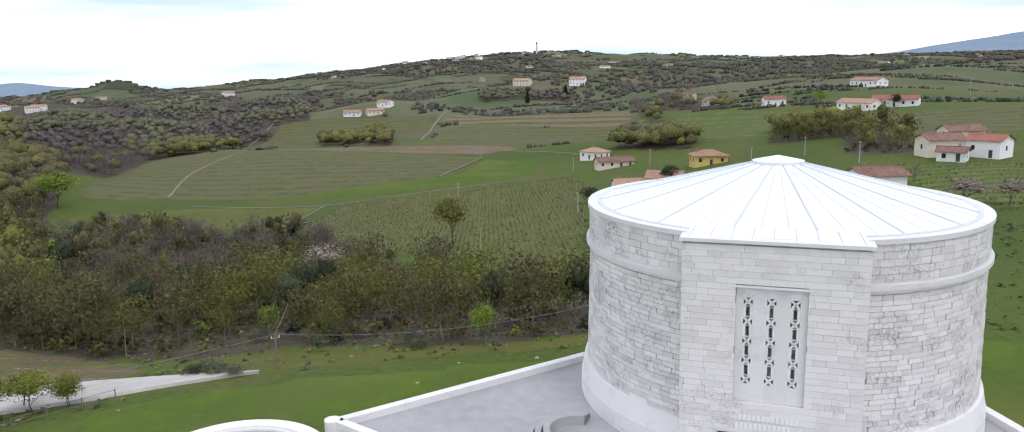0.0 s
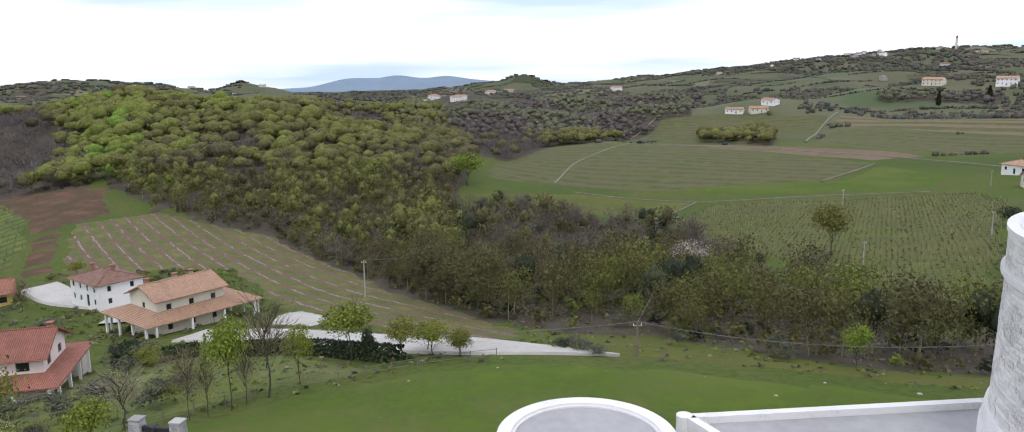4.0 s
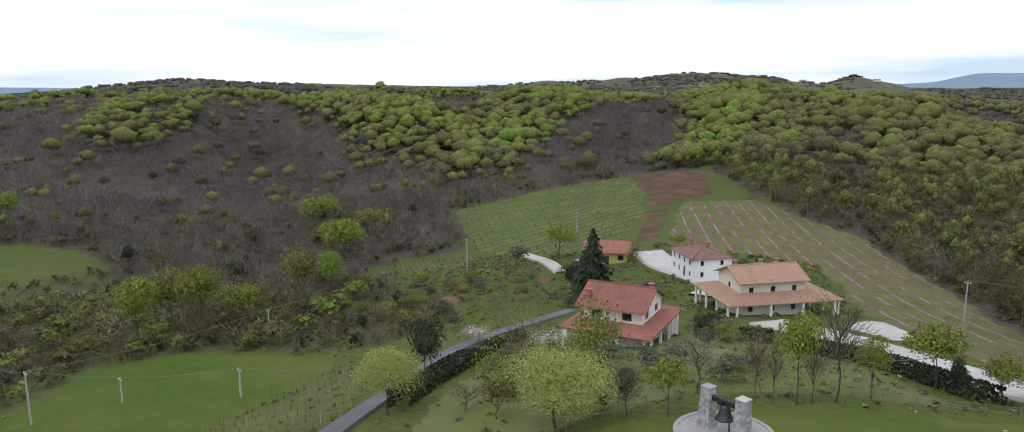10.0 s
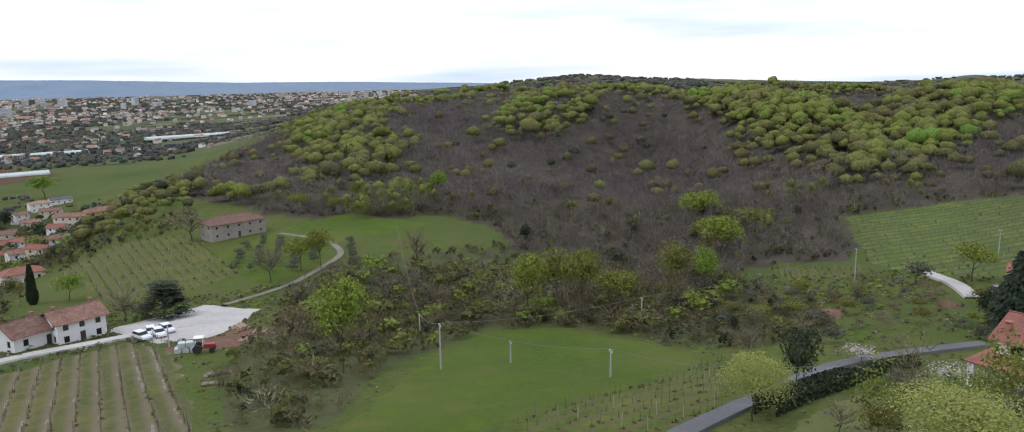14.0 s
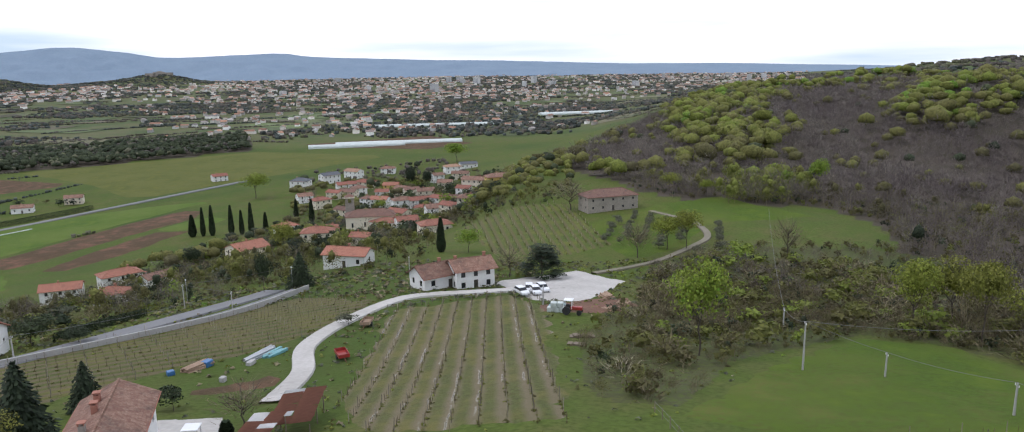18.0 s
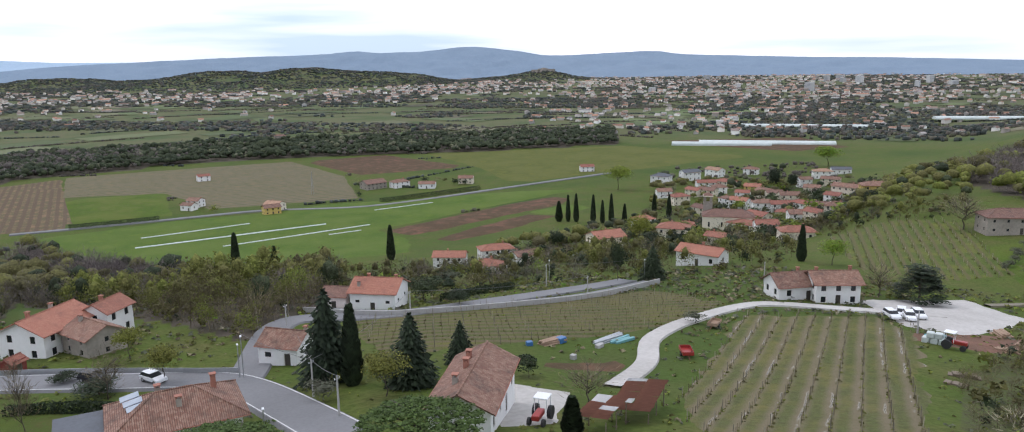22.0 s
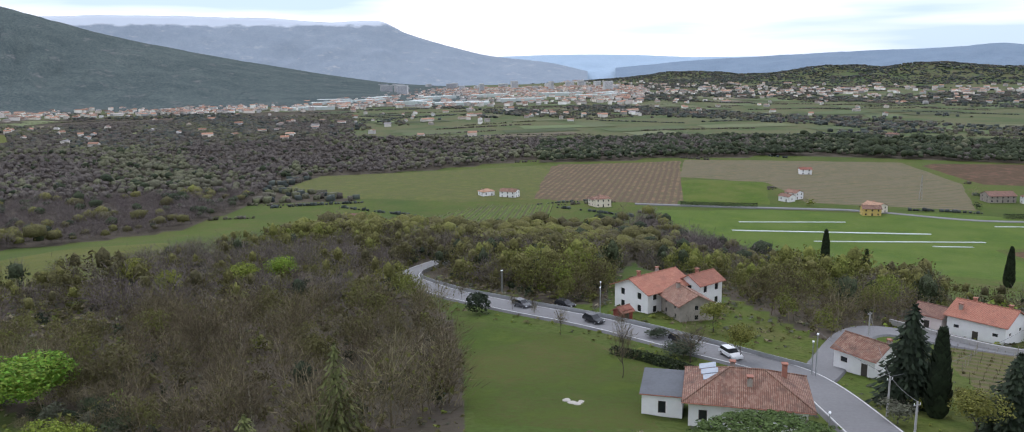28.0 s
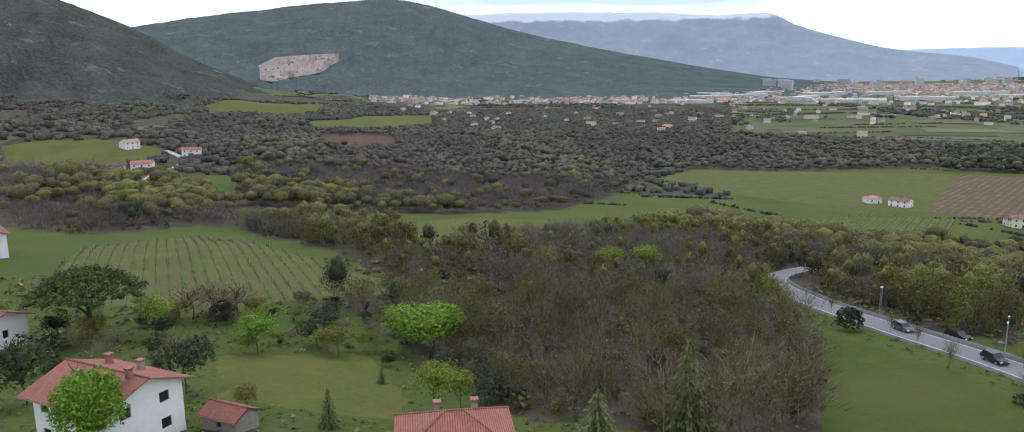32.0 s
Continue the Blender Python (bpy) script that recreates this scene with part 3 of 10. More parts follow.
ROADS.append(("vineyard_track", "earth", 0.8, [(-32, 341), (-15, 398)]))
ROADS.append(("earth_track", "earth", 1.4, [(-58.5, 508), (-65, 655), (-60, 744)]))
ROADS.append(("hill_road", "gravel", 4, [(411, -177), (500, -226), (609, -298), (636, -301)]))
YARDS.append(("parking", "gravel", [(-135, -99), (-164, -94), (-154, -75), (-125, -70), (-121, -79)]))
YARDS.append(("house_yard", "gravel", [(-44.6, -82.2), (-49.6, -74.8), (-40.1, -63.1), (-33.6, -65.0)]))
YARDS.append(("gravel_yard", "gravel", [(-90, 93), (-74, 86), (-68.5, 77.7), (-81, 79)]))
WOODS.append(("north", 0.38, [(-124, 136), (-146, 210), (-135, 253), (-65, 229), (-31, 167), (3.1, 114.6), (11.4, 118.7), (9, 80), (-5, 76), (-15, 80), (-27, 86), (-33, 82), (-51, 90), (-69, 100), (-105, 119), (-159, 147), (-288, 183)]))
WOODS.append(("north_hill", 0.75, [(-256, 180), (-184, 158), (-146, 141), (-99, 117), (-71, 104), (-45.9, 85.9), (-125, 193), (-210, 364), (-517, 797), (-672, 672), (-797, 517)]))
WOODS.append(("north_far", 0.5, [(-196, 370), (-206, 591), (-184, 707), (-260, 1073), (-972, 1422), (-364, 512)]))
WOODS.append(("west", 0.16, [(-345, -208), (-281, -132), (-269, -103), (-294, -66), (-273, -42), (-234, -30), (-229, -18), (-185, -12), (-137.5, -6.8), (-141.0, 5.8), (-162, 23), (-208, 35), (-210, 63), (-226, 69), (-279, 80), (-284, 100), (-247, 143), (-269, 182), (-799, 602), (-966, 259), (-996, -87), (-714, -260), (-535, -272)]))
WOODS.append(("south_near", 0.72, [(116, -112), (119, -139), (86, -210), (66, -166), (46, -136), (32.4, -102.8), (23.8, -73.6), (45.8, -65.1), (65.0, -77.6), (83, -86)]))
WOODS.append(("south_mid", 0.42, [(291, -164), (289, -217), (210, -190), (173, -215), (174, -346), (146, -404), (100, -349), (31, -392), (24, -221), (21, -162), (47, -164), (64, -187), (86, -210), (119, -139), (120, -116), (149, -118), (252, -154)]))
WOODS.append(("river", 0.4, [(894, -522), (808, -562), (775, -795), (497, -1034), (211, -1033), (-129, -1051), (-117, -945), (169, -830), (364, -617), (299, -461), (274, -359), (302, -274), (341, -193)]))
WOODS.append(("belt", 0.5, [(201, -981), (41, -1065), (-159, -1057), (-466, -971), (-664, -902), (-560, -747), (-381, -777), (-129, -867), (35, -836), (164, -790)]))
WOODS.append(("lane_side", 0.5, [(155, -375), (80, -436), (-1, -421), (-44, -334), (-78, -253), (-40, -150), (-20.9, -125.7), (-3, -168), (28, -331), (17, -142), (59, -172), (98, -241)]))
WOODS.append(("roadside", 0.45, [(74, -334), (60, -448), (24, -493), (-3, -419), (-42, -340), (-59, -209), (-32, -145), (-1, -327), (31, -345), (21, -184), (24, -143), (35, -150)]))
WOODS.append(("scrub", 0.4, [(-168, -73), (-200, -40), (-155, 2), (-141, 32), (-120, 38), (-110, 28), (-109, 19), (-116, 7), (-136, -2), (-131, -23), (-98, -31.7), (-70, -27.6), (-66, -33), (-70, -39), (-96, -55), (-138, -66)]))
WOODS.append(("scrub_gully", 0.3, GULLY))
WOODS.append(("west_valley", 0.3, [(320, -88), (560, -158), (450, -163), (388, -165), (334, -169), (269, -177), (246, -223), (165, -139), (185, -125), (276, -160), (297, -150), (276, -100)]))
WOODS.append(("west_bank", 0.35, [(560, -158), (616, -229), (494, -210), (389, -208), (315, -183), (324, -164), (402, -145)]))
WOODS.append(("south_low", 0.5, [(138, -94), (129, -110), (104, -107), (69, -83), (47.2, -64.6), (51.6, -63.4), (61.0, -66.6), (92, -81)]))
WOODS.append(("grove_village", 0.45, [(-147, -242), (-115, -146), (-139, -134), (-163, -140), (-327, -280), (-264, -180), (-430, -298), (-568, -474), (-441, -530), (-291, -359), (-206, -332)]))
WOODS.append(("grove_road", 0.4, [(-46, -175), (-71, -160), (-97, -152), (-123, -162), (-196, -267), (-192, -326), (-125, -279), (-86, -270)]))
WOODS.append(("grove_garden", 0.45, [(-63.2, 19.5), (-53.8, 22.7), (-46.7, 26.9), (-66.1, 37.5), (-90.9, 44.5), (-83.7, 32.4)]))
ROADS.append(("valley_road", "earth", 1.0, [(-158, 496), (-100, 482), (-46, 450), (18, 398), (45, 352)]))
ROADS.append(("upper_track", "earth", 0.9, [(-205, 607), (-210, 663), (-212, 707)]))
WOODS.append(("copse_farm", 0.97, [(-268, -96), (-289, -71), (-322, -78), (-330, -92), (-306, -108)]))
WOODS.append(("grove_slope", 0.5, [(-280, -236), (-360, -278), (-541, -326), (-296, -171), (-267, -152), (-235, -158), (-224, -176)]))
WOODS.append(("copse_a", 0.5, [(-134, 549), (-75, 491), (-96, 630), (-156, 637)]))
WOODS.append(("copse_b", 0.3, [(95, 625), (86, 465), (89, 458), (103, 619)]))
WOODS.append(("copse_c", 0.4, [(103, 546), (133, 472), (145, 515), (114, 604)]))
WOODS.append(("copse_d", 0.5, [(50, 374), (77, 323), (93, 401), (68, 453)]))
WOODS.append(("copse_e", 0.5, [(97, 228), (111, 214), (131, 254), (118, 274)]))
WOODS.append(("copse_f", 0.5, [(96, 291), (120, 267), (135, 302), (120, 352)]))
WOODS.append(("copse_g", 0.4, [(-31, 812), (64, 809), (68, 860), (-32, 856)]))


# ---- the village and the farms of the plain: x, y, turn, length, depth, eaves, roof, walls ----
VILLAGE = []
VILLAGE.append((-127, -282, 146, 13, 8, 5, "orange", "white"))
VILLAGE.append((-148, -282, 167, 14, 8, 5, "orange", "white"))
VILLAGE.append((-106, -206, 128, 9, 6, 3.4, "orange", "white"))
VILLAGE.append((-143, -249, 180, 9, 6, 3.4, "brown", "white"))
VILLAGE.append((-183, -252, 174, 13, 10, 6, "orange", "cream"))
VILLAGE.append((-217, -250, 129, 13, 9, 7, "orange", "cream"))
VILLAGE.append((-144, -154, 112, 12, 7, 3.8, "orange", "white"))
VILLAGE.append((-215, -222, 111, 8, 6, 4, "orange", "cream"))
VILLAGE.append((-396, -472, 115, 14, 10, 7, "slate", "white"))
VILLAGE.append((-428, -475, 168, 15, 9, 7, "slate", "white"))
VILLAGE.append((-458, -478, 96, 14, 9, 6, "tan", "white"))
VILLAGE.append((-405, -432, 152, 14, 8, 5, "red", "white"))
VILLAGE.append((-419, -426, 110, 15, 8, 5, "red", "cream"))
VILLAGE.append((-412, -392, 124, 11, 8, 5, "orange", "yellow"))
VILLAGE.append((-399, -368, 93, 12, 8, 5, "old", "cream"))
VILLAGE.append((-352, -356, 95, 8, 7, 6, "brown", "white"))
VILLAGE.append((-240, -205, 145, 13, 8, 4, "orange", "cream"))
VILLAGE.append((-503, -408, 144, 14, 8, 6, "tan", "white"))
VILLAGE.append((-467, -371, 118, 13, 7, 5, "old", "cream"))
VILLAGE.append((-393, -297, 102, 22, 8, 6, "old", "cream"))
VILLAGE.append((-343, -246, 141, 14, 8, 6, "old", "yellow"))
VILLAGE.append((-419, -347, 120, 10, 8, 6, "old", "cream"))
VILLAGE.append((-381, -300, 103, 9, 7, 5, "red", "white"))
VILLAGE.append((-356, -317, 147, 12, 8, 5, "red", "white"))
VILLAGE.append((-350, -324, 148, 13, 8, 6, "old", "white"))
VILLAGE.append((-334, -294, 121, 9, 6, 4, "red", "cream"))
VILLAGE.append((-489, -468, 124, 12, 8, 5, "old", "white"))
VILLAGE.append((-532, -414, 143, 15, 8, 4, "slate", "white"))
VILLAGE.append((-386, -337, 146, 12, 8, 6, "old", "cream"))
VILLAGE.append((-389, -352, 147, 10, 7, 6, "brown", "cream"))
VILLAGE.append((-378, -401, 112, 12, 8, 5, "brown", "cream"))
VILLAGE.append((-372, -408, 98, 11, 7, 5, "red", "cream"))
VILLAGE.append((-394, -407, 151, 10, 8, 5, "old", "white"))
VILLAGE.append((-457, -386, 160, 9, 7, 6, "old", "white"))
VILLAGE.append((-363, -308, 90, 11, 7, 5, "red", "white"))
VILLAGE.append((-355, -288, 119, 9, 7, 4, "brown", "cream"))
VILLAGE.append((-384, -374, 124, 9, 7, 5, "red", "white"))
VILLAGE.append((-264, -294, 128, 9, 7, 4, "orange", "cream"))
VILLAGE.append((-339, -386, 169, 12, 8, 6, "red", "cream"))
VILLAGE.append((-353, -418, 155, 10, 8, 5, "old", "white"))
VILLAGE.append((-350, -343, 109, 11, 8, 6, "orange", "white"))
VILLAGE.append((-312, -292, 93, 12, 8, 5, "red", "cream"))
VILLAGE.append((-294, -301, 151, 11, 8, 5, "old", "cream"))
VILLAGE.append((-272, -264, 109, 13, 8, 5, "orange", "white"))
VILLAGE.append((-271, -249, 147, 10, 8, 5, "red", "white"))
VILLAGE.append((-318, -342, 97, 10, 7, 5, "brown", "cream"))
VILLAGE.append((-312, -266, 145, 10, 8, 6, "old", "white"))
VILLAGE.append((-314, -257, 89, 10, 7, 5, "red", "cream"))
VILLAGE.append((-317, -247, 118, 11, 8, 5, "old", "cream"))
VILLAGE.append((-264, -329, 171, 11, 8, 5, "orange", "white"))
VILLAGE.append((68, -536, 217, 11, 8, 5, "brown", "cream"))
VILLAGE.append((-62, -579, 134, 9, 7, 4, "old", "white"))
VILLAGE.append((-108, -530, 183, 11, 8, 5, "old", "yellow"))
VILLAGE.append((-203, -597, 191, 18, 12, 5, "brown", "stone"))
VILLAGE.append((-223, -590, 189, 14, 9, 5, "old", "white"))
VILLAGE.append((-240, -573, 147, 13, 8, 4, "old", "white"))
VILLAGE.append((-276, -576, 144, 12, 8, 5, "old", "cream"))
VILLAGE.append((-91, -720, 188, 10, 7, 5, "red", "white"))
VILLAGE.append((-394, -572, 160, 12, 8, 5, "red", "white"))
VILLAGE.append((-227, -1025, 143, 14, 6, 9, "brown", "stone"))
VILLAGE.append((188, -398, 180, 14, 9, 5, "old", "white"))
VILLAGE.append((138, -562, 169, 13, 8, 5, "old", "white"))
VILLAGE.append((157, -565, 226, 10, 8, 4, "tan", "white"))
VILLAGE.append((65, -533, 202, 11, 9, 6, "old", "cream"))
VILLAGE.append((-68, -591, 133, 10, 8, 5, "old", "white"))
VILLAGE.append((-113, -542, 128, 12, 9, 5, "tan", "cream"))
VILLAGE.append((655, -280, 277, 13, 9, 6, "tan", "white"))
VILLAGE.append((557, -226, 263, 12, 9, 6, "brown", "white"))
VILLAGE.append((542, -239, 236, 14, 9, 7, "orange", "white"))
VILLAGE.append((599, -304, 233, 14, 8, 6, "orange", "white"))
VILLAGE.append((125, 203, -57, 9, 7, 4.6, "orange", "white"))
VILLAGE.append((115, 208, 1, 10, 7, 4.6, "old", "cream"))
VILLAGE.append((113, 198, -40, 6.5, 5, 2.6, "brown", "white"))
VILLAGE.append((129, 223, -0, 10, 7, 5, "old", "cream"))
VILLAGE.append((67, 263, 1, 11, 8, 3.4, "tan", "yellow"))
VILLAGE.append((45, 225, -21, 10, 8, 3.4, "tan", "white"))
VILLAGE.append((35, 229, 6, 9, 7, 3, "tan", "white"))
VILLAGE.append((78, 165, 5, 10, 7, 4, "old", "white"))
VILLAGE.append((38, 351, -46, 11, 8, 3.6, "tan", "white"))
VILLAGE.append((42, 314, 7, 15, 7, 2.8, "brown", "cream"))
VILLAGE.append((170, 381, -64, 20, 9, 3.6, "tan", "white"))
VILLAGE.append((185, 376, -36, 20, 9, 3.6, "red", "white"))
VILLAGE.append((154, 458, -4, 12, 8, 4.5, "red", "white"))
VILLAGE.append((137, 527, -40, 13, 9, 4, "tan", "cream"))
VILLAGE.append((134, 586, -38, 8, 7, 5, "brown", "cream"))
VILLAGE.append((-149, 742, 1, 16, 9, 4, "tan", "white"))
VILLAGE.append((-128, 743, 25, 16, 9, 4, "tan", "cream"))
VILLAGE.append((-122, 770, -31, 14, 9, 4.5, "tan", "white"))
VILLAGE.append((238, 522, -65, 22, 10, 4.5, "tan", "white"))
VILLAGE.append((77, 891, -15, 18, 10, 7, "tan", "white"))
VILLAGE.append((15, 916, -26, 20, 10, 6, "tan", "cream"))
VILLAGE.append((-494, 1383, 35, 20, 10, 7, "tan", "white"))
VILLAGE.append((-835, 1522, 19, 22, 12, 7, "tan", "cream"))
VILLAGE.append((-710, 1168, 46, 18, 10, 7, "tan", "white"))
VILLAGE.append((-766, 1186, 63, 20, 10, 7, "tan", "white"))
VILLAGE.append((-705, 1177, 6, 20, 10, 7, "tan", "white"))
VILLAGE.append((-1258, 1268, 20, 18, 10, 7, "tan", "white"))


# ---- single trees: kind, x, y, height, width, shade ----
TREES = []
TREES.append(("leafy", -14.0, 176.9, 10.5, 10.1, 0.35))
TREES.append(("willow", -51.1, 22.5, 6.0, 8.3, .8))
TREES.append(("willow", -64.5, 12.1, 6.2, 5.8, .85))
TREES.append(("evergreen", -76.5, 18.5, 8.5, 4.4, .6))
TREES.append(("fir", -115.1, 57.3, 10.6, 7.4, .2))
TREES.append(("evergreen", -121.4, 56.8, 7.1, 4.7, .4))
TREES.append(("leafy", -169.0, 75.1, 7.7, 9.9, .7))
TREES.append(("olive", -169.7, 64.4, 5.4, 7.5, .5))
TREES.append(("leafy", -227.8, 29.9, 10.6, 14.3, .72))
TREES.append(("leafy", -47.5, 30.1, 4.4, 3.8, .75))
TREES.append(("bare", -48.8, 27.2, 4.7, 3.6, .5))
TREES.append(("bare", -51.8, 35.6, 5.0, 4.9, .9))
TREES.append(("bare", -47.9, 38.4, 6.3, 2.8, .4))
TREES.append(("bare", -47.3, 39.6, 5.7, 2.6, .4))
TREES.append(("leafy", -46.6, 41.3, 6.8, 3.7, .8))
TREES.append(("bare", -46.7, 43.0, 5.5, 2.9, .4))
TREES.append(("bare", -46.3, 45.0, 9.0, 6.2, .45))
TREES.append(("leafy", -46.6, 49.1, 4.9, 3.1, .7))
TREES.append(("leafy", -48.8, 58.8, 5.7, 5.8, .65))
TREES.append(("evergreen", -46.3, 58.7, 4.1, 1.7, .5))
TREES.append(("leafy", -43.0, 59.4, 3.9, 4.6, .5))
TREES.append(("leafy", -40.2, 60.6, 2.9, 3.6, .6))
TREES.append(("leafy", -37.7, 61.6, 2.6, 2.9, .5))
TREES.append(("blossom", -80.8, 34.6, 3.5, 5.2, .9))
TREES.append(("olive", -77.1, 37.8, 2.0, 3.9, .5))
TREES.append(("olive", -72.3, 38.6, 2.1, 3.7, .4))
TREES.append(("olive", -70.0, 41.2, 1.9, 2.9, .5))
TREES.append(("olive", -65.1, 42.6, 2.5, 3.9, .8))
TREES.append(("olive", -74.1, 51.7, 2.7, 3.7, .4))
TREES.append(("bare", -60.3, 18.1, 3.0, 4.1, .6))
TREES.append(("leafy", -56.2, 19.5, 3.4, 3.3, .3))
TREES.append(("olive", -118.0, 69.9, 2.6, 5.5, .6))
TREES.append(("bare", -139.5, 78.8, 6.4, 4.7, .3))
TREES.append(("leafy", -153.6, 98.8, 3.3, 4.7, .7))
TREES.append(("leafy", -98.2, -36.8, 12.1, 8.5, .85))
TREES.append(("cedar", -148.2, -94.4, 8.3, 11.4, .2))
TREES.append(("bare", -195.2, -51.0, 11.8, 10.5, .5))
TREES.append(("leafy", -140.7, -15.6, 12.0, 8.3, .7))
TREES.append(("leafy", -146.8, -10.5, 12.2, 9.1, .45))
TREES.append(("leafy", -139.1, -5.4, 13.5, 7.9, .5))
TREES.append(("leafy", -148.6, 1.1, 8.5, 9.2, .6))
TREES.append(("leafy", -155.5, 12.7, 12.3, 9.1, .35))
TREES.append(("leafy", -165.9, 20.1, 10.2, 6.7, .9))
TREES.append(("leafy", -225.8, 31.6, 10.3, 13.8, .8))
TREES.append(("leafy", -274.5, 31.3, 12.1, 14.2, .8))
TREES.append(("leafy", -260.1, 46.8, 7.7, 13.6, .4))
TREES.append(("leafy", -322.6, -74.2, 12.0, 8.5, .9))




TREES.append(("leafy", -284.3, -121.3, 6.5, 9.5, .6))
TREES.append(("leafy", -280.6, -104.6, 6.3, 6.6, .8))
TREES.append(("bare", -240.0, -140.2, 11.3, 16.7, .8))
TREES.append(("bare", -184.1, -87.0, 10.2, 12.4, .6))
TREES.append(("leafy", -195.0, -83.3, 8.8, 9.2, .65))
TREES.append(("leafy", -196.6, -78.2, 10.5, 7.3, .6))
TREES.append(("blossom", -96.7, 30.9, 2.7, 4.5, .9))
TREES.append(("bare", -98.8, 17.7, 4.7, 5.4, .3))
TREES.append(("fir", -33.0, -86.2, 7.9, 6.6, .15))
TREES.append(("fir", -25.4, -96.9, 10.6, 7.3, .1))
TREES.append(("cypress", -27.2, -91.9, 10.4, 3.0, .2))
TREES.append(("fir", -43.1, -93.3, 5.4, 4.3, .2))
TREES.append(("bushball", -48.2, -83.2, 2.7, 2.8, .35))
TREES.append(("cypress", -39.2, -59.3, 3.9, 2.3, .25))
TREES.append(("bare", -47.7, -68.9, 4.9, 7.4, .3))
TREES.append(("olive", -89.9, -97.3, 2.5, 4.2, .5))
TREES.append(("cypress", -54.1, -348.5, 17.0, 4.6, .2))
TREES.append(("cypress", -69.1, -340.7, 10.4, 3.6, .3))
TREES.append(("cypress", -119.2, -330.6, 15.8, 4.3, .2))
TREES.append(("cypress", -244.5, -383.9, 11.9, 4.7, .2))
TREES.append(("cypress", -247.8, -379.0, 15.5, 3.1, .2))
TREES.append(("cypress", -250.7, -374.8, 16.2, 3.5, .2))
TREES.append(("cypress", -255.2, -363.8, 16.0, 3.4, .2))
TREES.append(("cypress", -258.3, -359.0, 13.0, 3.0, .2))
TREES.append(("cypress", -261.2, -354.5, 16.5, 3.4, .2))
TREES.append(("cypress", -270.3, -354.0, 10.2, 3.1, .2))
TREES.append(("cypress", -307.1, -372.2, 11.0, 3.3, .2))
TREES.append(("cypress", -298.4, -348.2, 13.4, 3.5, .2))
TREES.append(("evergreen", -109.3, -145.6, 10.8, 4.8, .4))
TREES.append(("fir", -116.6, -141.4, 7.1, 6.4, .3))
TREES.append(("cypress", -167.1, -140.6, 9.8, 2.8, .2))
TREES.append(("leafy", -170.0, -133.0, 6.1, 8.6, .95))
TREES.append(("cedar", -146.9, -93.3, 7.4, 11.3, .2))
TREES.append(("bare", -142.5, -99.6, 8.1, 9.1, .7))
TREES.append(("evergreen", -59.2, -145.2, 6.2, 8.3, .6))
TREES.append(("evergreen", -62.2, -134.5, 3.8, 5.5, .3))
TREES.append(("leafy", -185.7, -233.3, 12.4, 10.3, .6))
TREES.append(("evergreen", -171.9, -271.5, 9.6, 8.3, .4))
TREES.append(("evergreen", -172.8, -211.3, 8.2, 11.8, .2))
TREES.append(("leafy", -351.7, -469.3, 16.0, 20.0, .8))
TREES.append(("evergreen", -288.2, -208.7, 10.3, 9.1, .2))
TREES.append(("evergreen", -419.9, -379.4, 18.2, 12.5, .2))
TREES.append(("evergreen", -425.5, -369.0, 16.3, 8.6, .2))
TREES.append(("leafy", -574.3, -460.3, 17.5, 24.9, .9))
TREES.append(("bushball", 40.6, -137.0, 4.9, 4.0, .2))
TREES.append(("bare", 21.5, -121.4, 4.8, 3.3, .5))
TREES.append(("bare", 9.3, -100.1, 8.9, 4.2, .3))
TREES.append(("bare", 11.6, -122.5, 5.4, 2.9, .4))
TREES.append(("bare", 0.4, -110.9, 7.0, 6.0, .35))
TREES.append(("leafy", -3.1, -128.2, 4.9, 4.6, .5))
TREES.append(("leafy", -6.6, -112.7, 5.1, 5.1, .4))
TREES.append(("bare", 47.6, -150.1, 4.0, 2.2, .5))
TREES.append(("bare", 33.5, -137.0, 4.4, 2.0, .5))
TREES.append(("bare", 27.9, -130.5, 4.2, 1.9, .5))
TREES.append(("evergreen", 5.7, -121.5, 2.2, 4.3, .3))
TREES.append(("evergreen", 1.4, -113.7, 2.6, 7.2, .3))
TREES.append(("leafy", -28.5, -83.2, 4.9, 5.7, .4))
TREES.append(("olive", -22.3, -88.1, 3.4, 4.2, .6))
TREES.append(("leafy", 65.8, -210.1, 5.5, 7.7, .7))
TREES.append(("umbrella", -6.8, -65.8, 5.4, 15.0, .1))
TREES.append(("umbrella", -23.7, -60.3, 5.2, 12.4, .1))
TREES.append(("round", 73.3, -25.3, 8.6, 7.0, .95))
TREES.append(("umbrella", 129.3, -46.0, 12.7, 18.1, .2))
TREES.append(("evergreen", 88.2, -41.2, 8.6, 6.9, .75))
TREES.append(("leafy", 100.6, -58.3, 5.3, 6.4, 1))
TREES.append(("leafy", 120.8, -52.6, 6.1, 5.8, .9))
TREES.append(("round", 86.5, -80.5, 9.4, 12.5, .95))
TREES.append(("pine", 36.8, -71.0, 10.7, 7.5, .9))
TREES.append(("pine", 41.1, -60.5, 5.8, 6.6, .9))
TREES.append(("pine", 64.4, -44.9, 4.4, 3.4, .7))
TREES.append(("pine", 77.0, -62.4, 2.4, 2.0, .8))
TREES.append(("leafy", 73.3, -40.8, 3.4, 3.3, .4))
TREES.append(("leafy", 61.1, -56.9, 5.8, 5.4, .75))
